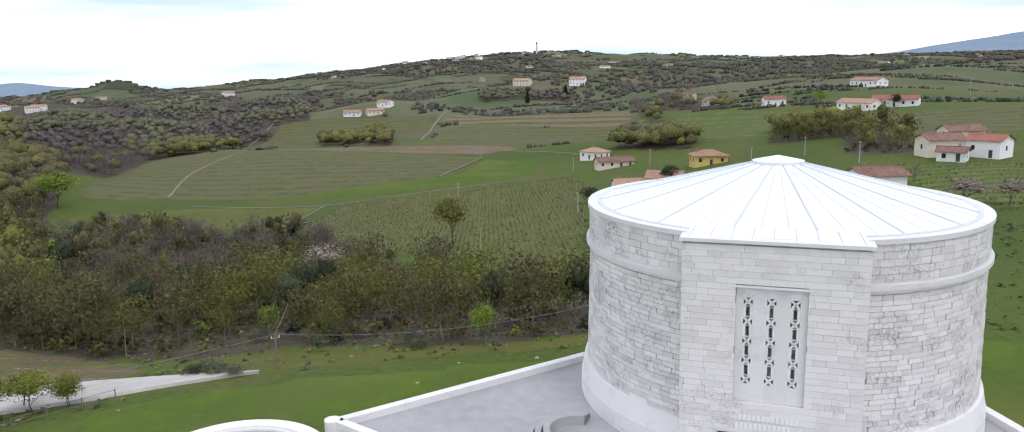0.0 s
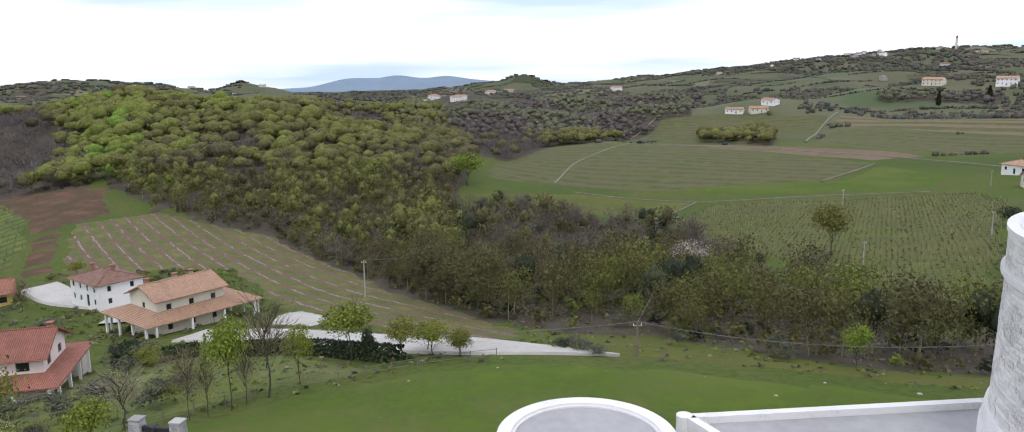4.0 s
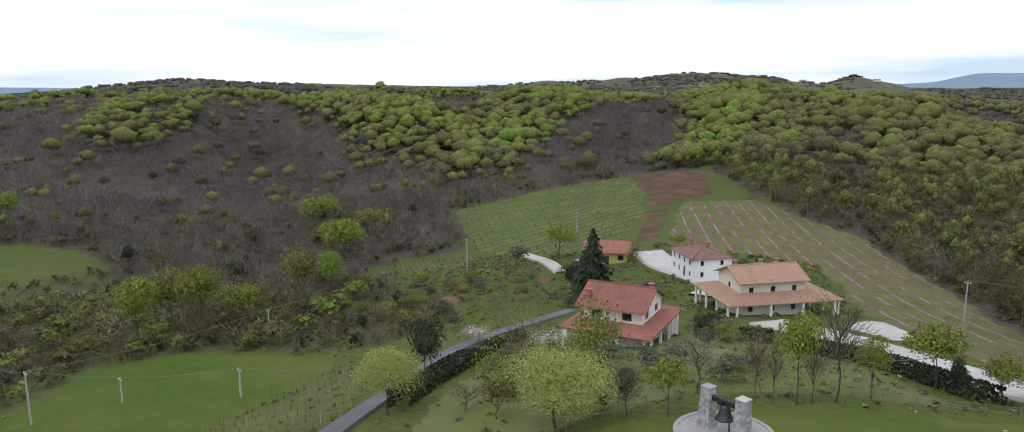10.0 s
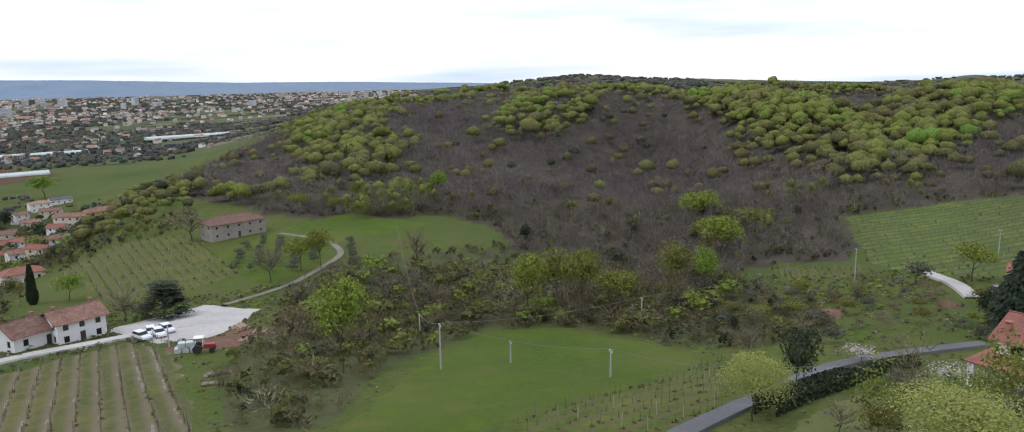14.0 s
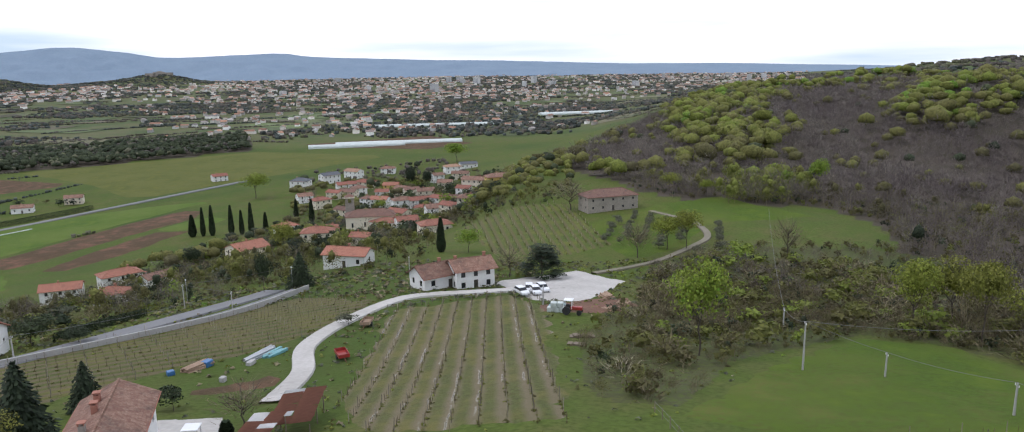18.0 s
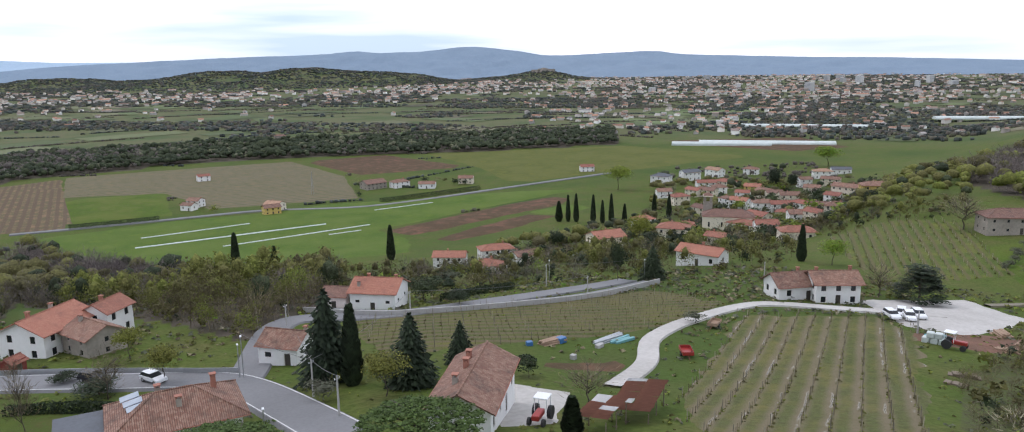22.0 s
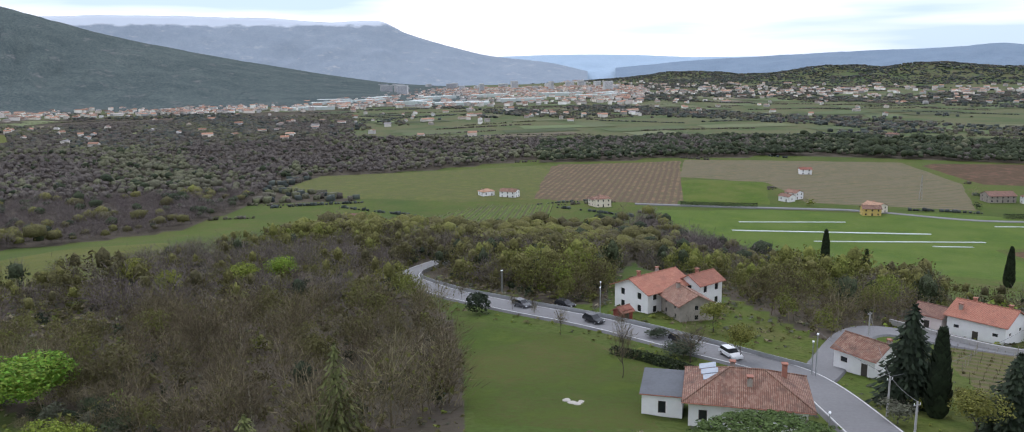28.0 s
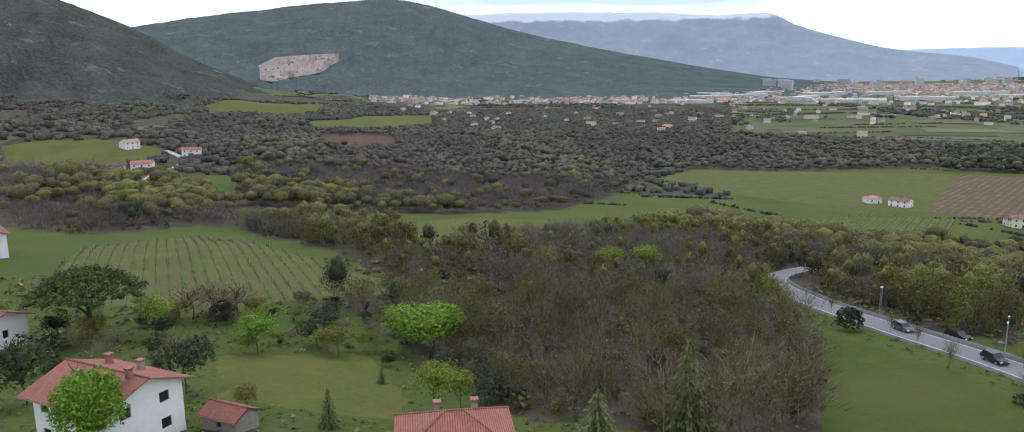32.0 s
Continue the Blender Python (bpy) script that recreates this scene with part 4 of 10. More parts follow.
TREES.append(("leafy", 60.8, -60.8, 4.9, 4.8, .75))
TREES.append(("evergreen", 98.7, -27.2, 9.1, 8.3, .7))
TREES.append(("evergreen", 99.5, -67.9, 5.3, 6.4, .5))
TREES.append(("leafy", 92.6, -67.1, 4.1, 5.1, .4))
TREES.append(("evergreen", 133.5, -42.6, 4.8, 4.9, .3))
TREES.append(("bare", 126.4, -65.6, 7.3, 10.0, .5))
TREES.append(("bare", 122.6, -67.8, 7.7, 9.9, .4))
TREES.append(("bare", 129.5, -63.0, 6.9, 10.1, .5))
TREES.append(("leafy", 100.6, -168.1, 7.6, 7.9, .9))
TREES.append(("leafy", 106.6, -161.9, 7.2, 8.4, .8))
TREES.append(("leafy", 109.1, -138.7, 9.0, 6.2, .6))
TREES.append(("leafy", 129.6, -151.7, 8.3, 10.4, .5))
TREES.append(("bare", 90.2, 172.2, 4.0, 5.6, .7))
TREES.append(("bare", 85.8, 178.3, 3.5, 6.7, .4))
TREES.append(("blossom", 85.5, 144.8, 5.9, 12.0, .25))
TREES.append(("blossom", 93.4, 143.7, 5.5, 8.2, .25))
TREES.append(("evergreen", 45.6, 224.8, 7.3, 8.2, .3))
TREES.append(("evergreen", 22.8, 221.0, 5.4, 6.8, .4))
TREES.append(("bare", 0.3, 105.5, 7.2, 5.6, .6))
TREES.append(("leafy", -3.1, 74.1, 3.8, 3.0, .8))
TREES.append(("leafy", -25.2, 110.1, 3.9, 3.0, .95))
TREES.append(("blossom", -35.7, 146.8, 7.1, 10.5, .6))
TREES.append(("cypress", 59.4, 837.9, 13.1, 5.6, .2))
TREES.append(("cypress", 18.0, 798.1, 12.5, 4.7, .2))
TREES.append(("evergreen", 181.7, 369.9, 7.7, 5.5, .2))
TREES.append(("leafy", 164.6, 416.3, 7.7, 9.0, .9))
TREES.append(("olive", -27.2, 66.6, 1.5, 3.2, .4))
TREES.append(("evergreen", -29.2, 67.6, 1.3, 2.6, .4))
TREES.append(("olive", -25.0, 66.0, 1.2, 2.4, .5))
TREES.append(("leafy", -43.1, 64.3, 3.1, 4.5, .5))
TREES.append(("leafy", -37.5, 61.5, 1.8, 2.6, .4))
TREES.append(("leafy", -168.0, 284.4, 11.9, 15.7, .85))


# ---- poles and street lamps: kind, x, y, height ----
POLES = []
POLES.append(("pole", -132.8, 5.3, 6.0))
POLES.append(("pole", -179.3, 54.7, 7.4))
POLES.append(("pole", -129.3, -33.8, 3.8))
POLES.append(("pole", -98.5, -23.0, 6.7))
POLES.append(("pole", -101.7, -13.8, 3.4))
POLES.append(("pole", -89.8, -0.0, 3.7))
POLES.append(("pole", -197.4, 93.1, 6.9))
POLES.append(("pole", -82.0, 103.4, 6.7))
POLES.append(("timber", -21.7, 67.5, 3.4))
POLES.append(("pole", -54.6, 202.6, 6.6))
POLES.append(("pole", -7.1, 168.2, 5.4))
POLES.append(("pole", -18.3, 264.7, 6.9))
POLES.append(("pole", 17.9, 208.1, 5.8))
POLES.append(("pole", 25.8, 320.8, 6.0))
POLES.append(("lamp", -16.4, -107.5, 6.8))
POLES.append(("lamp", -114.3, -141.6, 5.6))
POLES.append(("pole", -21.9, -91.2, 4.9))
POLES.append(("pole", -21.6, -78.9, 5.0))
POLES.append(("pole", -28.2, -133.3, 4.3))
POLES.append(("pole", -92.5, -150.9, 5.5))
POLES.append(("pole", -92.8, -134.3, 3.9))
POLES.append(("pole", -51.0, -132.3, 4.5))
POLES.append(("pole", -129.8, -119.0, 5.1))
POLES.append(("pole", -118.1, -74.9, 3.9))
POLES.append(("lamp", 16.4, -132.8, 6.3))
POLES.append(("lamp", 40.9, -157.6, 5.4))
POLES.append(("lamp", -16.0, -108.3, 5.5))
POLES.append(("lamp", -14.6, -84.6, 2.6))
POLES.append(("lamp", -101.0, -163.3, 5.6))
POLES.append(("lamp", 17.6, -143.0, 5.3))
POLES.append(("lamp", 40.8, -158.2, 5.4))
POLES.append(("mast", -152.9, -593.6, 18.0))
POLES.append(("pole", 93.1, 206.9, 5.8))
POLES.append(("pole", 90.7, 239.3, 5.7))
POLES.append(("pole", 52.8, 294.3, 6.6))
POLES.append(("pole", 75.3, 242.6, 4.8))
POLES.append(("pole", 257.8, 440.0, 7.7))


# ---- tools for building ----
from mathutils.geometry import delaunay_2d_cdt

def place(name, parent=None, x=0.0, y=0.0, z=0.0, turn=0.0, label="", category="", group="", kind=""):
    """An empty that stands at the base of a thing."""
    ob = new(name)
    ob.empty_display_size = 0.3
    ob.matrix_basis = pose(x, y, z, 0, 0, turn)
    ob.parent = parent
    return tagged(ob, label, category, group, kind)


def mesh_of(name, verts, faces, material, smooth=False):
    me = bpy.data.meshes.new(name)
    me.from_pydata([tuple(v) for v in verts], [], [tuple(f) for f in faces])
    if material:
        me.materials.append(material)
    if smooth:
        me.shade_smooth()
    me.update()
    return me


def part(name, bm, material, parent=None, label="", smooth=False):
    """Links a bmesh, or a mesh, as ONE object under a thing or a part."""
    if isinstance(bm, bmesh.types.BMesh):
        me = bpy.data.meshes.new(name)
        bmesh.ops.recalc_face_normals(bm, faces=bm.faces)
        bm.to_mesh(me)
        bm.free()
        me.materials.append(material)
        if smooth:
            me.shade_smooth()
    else:
        me = bm
    ob = new(name, me)
    ob.parent = parent
    return tagged(ob, label)


def box(bm, x0, y0, z0, x1, y1, z1, m=None, bevel=0.0):
    """A box between two corners, its edges broken when bevel is given."""
    res = bmesh.ops.create_cube(bm, size=1.0)
    vs = res["verts"]
    for v in vs:
        v.co = Vector(((x0 + x1) / 2 + v.co.x * (x1 - x0), (y0 + y1) / 2 + v.co.y * (y1 - y0), (z0 + z1) / 2 + v.co.z * (z1 - z0)))
    if bevel:
        es = list({e for v in vs for e in v.link_edges})
        r = bmesh.ops.bevel(bm, geom=es, offset=bevel, segments=1, affect='EDGES')
        vs = list({v for f in r["faces"] for v in f.verts} | {v for v in vs if v.is_valid})
    if m is not None:
        bmesh.ops.transform(bm, matrix=m, verts=vs)
    return vs


def tube(bm, a, b, r0, r1, n=8):
    """A tapered tube from a to b."""
    a, b = Vector(a), Vector(b)
    d = b - a
    m = Matrix.Translation((a + b) / 2) @ d.to_track_quat('Z', 'Y').to_matrix().to_4x4()
    bmesh.ops.create_cone(bm, cap_ends=True, segments=n, radius1=r0, radius2=max(r1, 0.002), depth=d.length, matrix=m)


def solid(bm, outline, z0, z1):
    """An upright prism over an outline of (x, y)."""
    lo = [bm.verts.new((x, y, z0)) for x, y in outline]
    hi = [bm.verts.new((x, y, z1)) for x, y in outline]
    n = len(outline)
    for i in range(n):
        bm.faces.new((lo[i], lo[(i + 1) % n], hi[(i + 1) % n], hi[i]))
    bm.faces.new(hi)
    bm.faces.new(lo[::-1])


def inside(poly, x, y):
    """Which of the points x, y lie in the outline."""
    x, y = np.asarray(x, float), np.asarray(y, float)
    hit = np.zeros(x.shape, bool)
    for (ax, ay), (bx, by) in zip(poly, poly[1:] + poly[:1]):
        if ay == by:
            continue
        cross = ((ay > y) != (by > y)) & (x < (bx - ax) * (y - ay) / (by - ay) + ax)
        hit ^= cross
    return hit


def near_line(line, x, y):
    """Distance of points to a polyline."""
    d = np.full(np.shape(x), 1e9)
    for (ax, ay), (bx, by) in zip(line, line[1:]):
        L = max((bx - ax) ** 2 + (by - ay) ** 2, 1e-6)
        s = np.clip(((x - ax) * (bx - ax) + (y - ay) * (by - ay)) / L, 0, 1)
        d = np.minimum(d, np.hypot(x - ax - s * (bx - ax), y - ay - s * (by - ay)))
    return d


def smooth_line(pts, step):
    """A rounded polyline through pts at even steps."""
    p = np.array(pts, float)
    k = np.concatenate([[0], np.cumsum(np.hypot(*np.diff(p, axis=0).T))])
    s = np.linspace(0, k[-1], max(int(k[-1] / step), 2) + 1)
    return hermite(k, p, s)


def lift_at(x, y):
    return 0.05 + 0.0006 * np.hypot(x, y)


def sheet(name, poly, material, turn=0.0, rise=0.0, wobble=0.5, label="", kind="structure", category=""):
    """A cover of farm ground that follows the land inside an outline; its rows run along turn."""
    rng = np.random.default_rng(len(name) * 977 + int(abs(poly[0][0])))
    p = np.array(poly, float)
    r = max(np.hypot(*p.mean(0)), 40)
    step = max(2.5, r / 45)
    edge = []
    for a, b in zip(p, np.roll(p, -1, 0)):
        n = max(int(np.hypot(*(b - a)) / step), 1)
        for i in range(n):
            q = a + (b - a) * i / n
            edge.append(q + (rng.normal(0, wobble, 2) if i else 0))
    edge = np.array(edge)
    lo, hi = p.min(0), p.max(0)
    gx, gy = np.meshgrid(np.arange(lo[0], hi[0], step), np.arange(lo[1], hi[1], step))
    g = np.stack([gx.ravel(), gy.ravel()], 1) + rng.normal(0, step * 0.08, (gx.size, 2))
    ring = [tuple(q) for q in edge]
    g = g[inside(ring, g[:, 0], g[:, 1])]
    if len(g):
        g = g[near_line(ring + ring[:1], g[:, 0], g[:, 1]) > step * 0.4]
    pts = [Vector(q) for q in edge] + [Vector(q) for q in g]
    n = len(edge)
    v, _, f, *_ = delaunay_2d_cdt(pts, [(i, (i + 1) % n) for i in range(n)], [], 1, 1e-4)
    xy = np.array([tuple(q) for q in v])
    z = ground(xy[:, 0], xy[:, 1]) + lift_at(xy[:, 0], xy[:, 1]) + rise
    z[:n] = ground(xy[:n, 0], xy[:n, 1]) - 0.05
    me = mesh_of(name, np.column_stack([xy, z]), f, material, True)
    uv = me.uv_layers.new(name="UVMap")
    c, s = math.cos(radians(turn)), math.sin(radians(turn))
    idx = np.zeros(len(me.loops), int)
    me.loops.foreach_get("vertex_index", idx)
    q = xy[idx]
    uv.data.foreach_set("uv", np.column_stack([q[:, 0] * c + q[:, 1] * s, -q[:, 0] * s + q[:, 1] * c]).ravel())
    if me.polygons and me.polygons[0].normal.z < 0:
        me.flip_normals()
    return tagged(new(name, me), label, category, "", kind)


def ribbon(name, line, width, material, rise=0.05, label="", kind="structure", cross=(0.0, 0.0), category=""):
    """A road along a line, lying on the land; cross: its crown and edge drop."""
    c = smooth_line(line, 2.5)
    d = np.gradient(c, axis=0)
    d /= np.maximum(np.hypot(d[:, 0], d[:, 1]), 1e-6)[:, None]
    nrm = np.stack([-d[:, 1], d[:, 0]], 1)
    left = np.hypot(*(c - c[-1]).T)[:, None]
    full = np.clip(left / 13, 0.04, 1) if name.startswith("gravel_road") else np.ones_like(left)
    rows = []
    for o in (-0.53, -0.48, 0, 0.48, 0.53):
        q = c + nrm * width * o * full
        z = ground(c[:, 0], c[:, 1]) * 0.6 + ground(q[:, 0], q[:, 1]) * 0.4
        z = np.maximum(z, ground(q[:, 0], q[:, 1])) + lift_at(q[:, 0], q[:, 1]) + rise
        if abs(o) > 0.5:
            z = ground(q[:, 0], q[:, 1]) - 0.1
        rows.append(np.column_stack([q, z]))
    n = len(c)
    v = np.concatenate(rows)
    f = [(k * n + i, k * n + i + 1, (k + 1) * n + i + 1, (k + 1) * n + i) for k in range(4) for i in range(n - 1)]
    me = mesh_of(name, v, f, material)
    if me.polygons[0].normal.z < 0:
        me.flip_normals()
    return tagged(new(name, me), label, category, "", kind)


def cloud(name, verts, faces, tint, material, label="", category="", group="", kind="", parent=None, smooth=False):
    """Many small faces in one mesh, quads or triangles, with a tint for each vertex."""
    verts, faces = np.ascontiguousarray(verts, np.float32), np.ascontiguousarray(faces, np.int32)
    me = bpy.data.meshes.new(name)
    k = faces.shape[1]
    me.vertices.add(len(verts))
    me.vertices.foreach_set("co", verts.ravel())
    me.loops.add(faces.size)
    me.loops.foreach_set("vertex_index", faces.ravel())
    me.polygons.add(len(faces))
    me.polygons.foreach_set("loop_start", np.arange(len(faces), dtype=np.int32) * k)
    me.update(calc_edges=True)
    at = me.attributes.new("tint", 'FLOAT', 'POINT')
    at.data.foreach_set("value", np.ascontiguousarray(tint, np.float32))
    me.materials.append(material)
    if smooth:
        me.shade_smooth()
    me.validate()
    ob = new(name, me)
    ob.parent = parent
    return tagged(ob, label, category, group, kind)


def leaf_crown(rng, n, size, lobes=5, flat=1.0, jit=0.55, corners=4):
    """A crown one metre in radius round the origin: sprays of leaves on uneven lobes, four or three points each."""
    lobe = rng.normal(0, 1, (lobes, 3))
    lobe /= np.linalg.norm(lobe, axis=1)[:, None]
    lobe *= rng.uniform(0.25, 0.55, (lobes, 1))
    lobe[:, 2] *= 0.8
    rad = rng.uniform(0.42, 0.66, lobes)
    k = rng.integers(0, lobes, n)
    d = rng.normal(0, 1, (n, 3))
    d /= np.linalg.norm(d, axis=1)[:, None]
    d[:, 2] = np.where(d[:, 2] < -0.45, -d[:, 2], d[:, 2])
    c = lobe[k] + d * (rad[k] * rng.uniform(0.72, 1.06, n))[:, None]
    c[:, 2] *= flat
    nn = d + rng.normal(0, jit, (n, 3))
    nn /= np.linalg.norm(nn, axis=1)[:, None]
    a = np.cross(nn, rng.normal(0, 1, (n, 3)))
    a /= np.linalg.norm(a, axis=1)[:, None]
    b = np.cross(nn, a)
    s = (size * rng.uniform(0.6, 1.35, n))[:, None]
    t = s * rng.uniform(0.55, 1.0, (n, 1))
    if corners == 3:
        return np.stack([c - a * s - b * t * 0.7, c + a * s * 1.1 - b * t * 0.5, c + b * t * 1.2 + nn * s * 0.15], 1).reshape(-1, 3)
    return np.stack([c - a * s, c - b * t * 0.8 + nn * s * 0.2, c + a * s, c + b * t], 1).reshape(-1, 3)


def dome_crown(rng, n, size, lobes, jit=0.3, core=1.0):
    """A dense crown one metre in radius: lumps of branches under a cover of leaf sprays, three points each."""
    spray = leaf_crown(rng, n, size, lobes, 0.95, jit, 3)
    octa = [(1, 0, 0), (0, 1, 0), (-1, 0, 0), (0, -1, 0), (0, 0, 1), (0, 0, -1)]
    tri = [(0, 1, 4), (1, 2, 4), (2, 3, 4), (3, 0, 4), (1, 0, 5), (2, 1, 5), (3, 2, 5), (0, 3, 5)]
    out = [spray]
    c = spray.reshape(-1, 3, 3).mean(1)
    for i in range(lobes):
        p = c[rng.integers(0, len(c))] * 0.36
        m = np.linalg.qr(rng.normal(0, 1, (3, 3)))[0]
        r = rng.uniform(0.30, 0.42) * core
        v = np.array(octa, float) @ m * (r * rng.uniform(0.85, 1.15, (6, 1))) + p
        out.append(v[np.array(tri).ravel()])
    return np.concatenate(out)


def lump(rng, level=1, low=0.35):
    """The rounded, uneven body of a crown, one metre in radius: points and triangles."""
    bm = bmesh.new()
    if level:
        bmesh.ops.create_icosphere(bm, subdivisions=level, radius=1.0)
    else:
        bmesh.ops.create_cube(bm, size=1.2)
        bmesh.ops.triangulate(bm, faces=bm.faces)
    seed = Vector(rng.uniform(-50, 50, 3))
    v = []
    for p in bm.verts:
        d = p.co.normalized()
        r = 0.82 + 0.42 * noise.noise(d * 1.7 + seed) + 0.16 * noise.noise(d * 4.1 + seed)
        q = d * r
        if q.z < -low:
            q.z = -low + (q.z + low) * 0.3
        v.append(q)
    bm.verts.index_update()
    f = [[w.index for w in t.verts] for t in bm.faces]
    bm.free()
    return np.array([tuple(q) for q in v]), np.array(f)


def grow_lumps(rng, x, y, z, height, tint, lumps, wide, high, lift=None):
    """Copies of crown bodies at x, y: points, faces and tints."""
    vs, fs, ts, n0 = [], [], [], 0
    k = rng.integers(0, len(lumps), len(x))
    turn = rng.uniform(0, 6.283, len(x))
    for j, (c, f) in enumerate(lumps):
        s = k == j
        if not s.any():
            continue
        ca, sa = np.cos(turn[s])[:, None], np.sin(turn[s])[:, None]
        w, h = (height[s] * wide)[:, None], (height[s] * high)[:, None]
        p = np.stack([(c[None, :, 0] * ca - c[None, :, 1] * sa) * w + x[s][:, None], (c[None, :, 0] * sa + c[None, :, 1] * ca) * w + y[s][:, None],
                      c[None, :, 2] * h + (z[s] + height[s] * (1 - high if lift is None else lift))[:, None]], 2)
        m = s.sum()
        vs.append(p.reshape(-1, 3))
        fs.append((np.arange(m)[:, None, None] * len(c) + f[None]).reshape(-1, 3) + n0)
        ts.append(np.repeat(tint[s], len(c)))
        n0 += m * len(c)
    return np.concatenate(vs), np.concatenate(fs), np.concatenate(ts)


def twig_crown(rng, n, width, spread=0.75, lift=1.0):
    """A bare crown one metre in radius: slivers that fan upwards from forks, as (3n, 3) points."""
    f = rng.normal(0, 1, (n, 3)) * (0.34, 0.34, 0.36)
    d = f * (1, 1, 0) * 1.1 + rng.normal(0, 0.28, (n, 3)) + (0, 0, 0.55 * lift)
    d /= np.linalg.norm(d, axis=1)[:, None]
    L = rng.uniform(0.3, 0.75, n)[:, None] * spread
    side = np.cross(d, rng.normal(0, 1, (n, 3)))
    side /= np.linalg.norm(side, axis=1)[:, None]
    w = width * rng.uniform(0.6, 1.4, (n, 1))
    return np.stack([f - side * w, f + side * w, f + d * L], 1).reshape(-1, 3)


# ---- the ground: one sheet to the horizon ----
def wood_share(x, y):
    """How wooded the land is at x, y, and how much of it is in leaf."""
    w, leaf = np.zeros(np.shape(x)), np.zeros(np.shape(x))
    for name, share, poly in WOODS:
        if name.startswith("grove"):
            continue
        hit = inside(poly, x, y)
        w[hit], leaf[hit] = (0.42 if name.startswith("scrub") else 1.0), share
    return w, leaf


def open_land(x, y, margin=1.5):
    """True where no field, road or yard lies."""
    free = np.ones(np.shape(x), bool)
    for name, cover, turn, poly in FIELDS:
        free &= ~inside(poly, x, y)
    for name, cover, poly in YARDS:
        free &= ~inside(poly, x, y)
    for name, cover, width, line in ROADS:
        free &= near_line(line, x, y) > width / 2 + margin
    return free


def build_ground():
    rings = [0.0] + [8.0 * 1.03 ** i for i in range(220)]
    rings = [r for r in rings if r < 4850]
    n = 640
    a = np.radians(np.arange(n) * 360 / n)
    R = np.array(rings[1:])
    x = np.concatenate([[0], (-np.sin(a)[None] * R[:, None]).ravel()])
    y = np.concatenate([[0], (np.cos(a)[None] * R[:, None]).ravel()])
    faces = []
    for i in range(len(R) - 1):
        p, q = 1 + i * n, 1 + (i + 1) * n
        k = np.arange(n)
        faces.append(np.stack([p + k, p + (k + 1) % n, q + (k + 1) % n, q + k], 1)[:, ::-1])
    f = np.concatenate(faces)
    me = bpy.data.meshes.new("ground")
    cap = [(0, 1 + k, 1 + (k + 1) % n) for k in range(n)]
    me.from_pydata(np.column_stack([x, y, ground(x, y)]).tolist(), [], cap + f.tolist())
    if me.polygons[-1].normal.z < 0:
        me.flip_normals()
    w, _ = wood_share(x, y)
    rr, hh = np.hypot(x, y), ground(x, y)
    w = np.where((rr > 2500) & (hh > 11) & (y < 0), 0.3, w)
    # Partial litter mutes the green of far hills in place of haze.
    w = np.where((rr > 900) & (y > rr * 0.3), np.maximum(w, 0.36), w)
    aa = np.mod(np.degrees(np.arctan2(-x, y)), 360)
    w = np.where((aa > 205) & (aa < 262) & (rr > 560) & (rr < 1900), np.maximum(w, 0.62), w)
    me.attributes.new("litter", 'FLOAT', 'POINT').data.foreach_set("value", w.astype(np.float32))
    # Haze-greyed vineyard colour, stronger with distance from the eye.
    hazed_vines = np.clip((rr - 420) / 300, 0, 1) * (y > rr * 0.25) + np.clip((rr - 900) / 300, 0, 0.7) * (y <= rr * 0.25)
    me.attributes.new("hazed_vineland", 'FLOAT', 'POINT').data.foreach_set("value", hazed_vines.astype(np.float32))
    me.materials.append(M_GROUND)
    me.shade_smooth()
    return tagged(new("ground", me), "grassy hills and plain with leaf litter under the woods", "ground", "", "structure")


build_ground()
COVER = {"vine": "vineyard ground with grass between the rows", "terrace": "terraced hillside of brown soil and grass",
         "rows": "green field planted in rows", "ploughed": "wet ploughed soil in long rows with grass strips",
         "strips": "vineyard with alternating bare and grassy strips", "stripes": "brown field with pale stripes",
         "green_terrace": "green grassy terraces on the hillside", "bank": "bare pale earth bank between vineyards", "tan": "wide vineyard of bare vines on pale soil", "low_vine": "vineyard of bare vines on brown and grassy rows", "contour": "vineyard in level rows of soil and grass", "soil": "bare brown ploughed soil", "meadow": "bright green spring meadow", "dry": "pale dry meadow", "crop": "bright green field of young crop", "pasture": "rough green pasture with worn patches"}
FLAT = {"gravel": M_GRAVEL, "asphalt": M_ASPHALT, "earth": M_TRACK, "lane": M_LANE}
ROAD_WORDS = {"gravel": "track of pale gravel", "asphalt": "grey asphalt road", "lane": "narrow lane of dark worn asphalt", "earth": "trodden track of pale earth and stones"}
for k, (name, cover, turn, poly) in enumerate(FIELDS):
    sheet(name, poly, M_FIELD[cover], turn, 0.02 * (k % 3), 0.6, COVER[cover])
sheet("lawn", [(-47.5, 18), (-49.5, 27), (-48.5, 36), (-45, 46), (-39, 54.5), (-32, 59.5), (-20, 63), (6, 67), (45, 64), (60, 20), (30, -14), (0, -18), (-30, -8)], M_FIELD["lawn"], 0, 0, 0.3, "mown green lawn round the memorial")
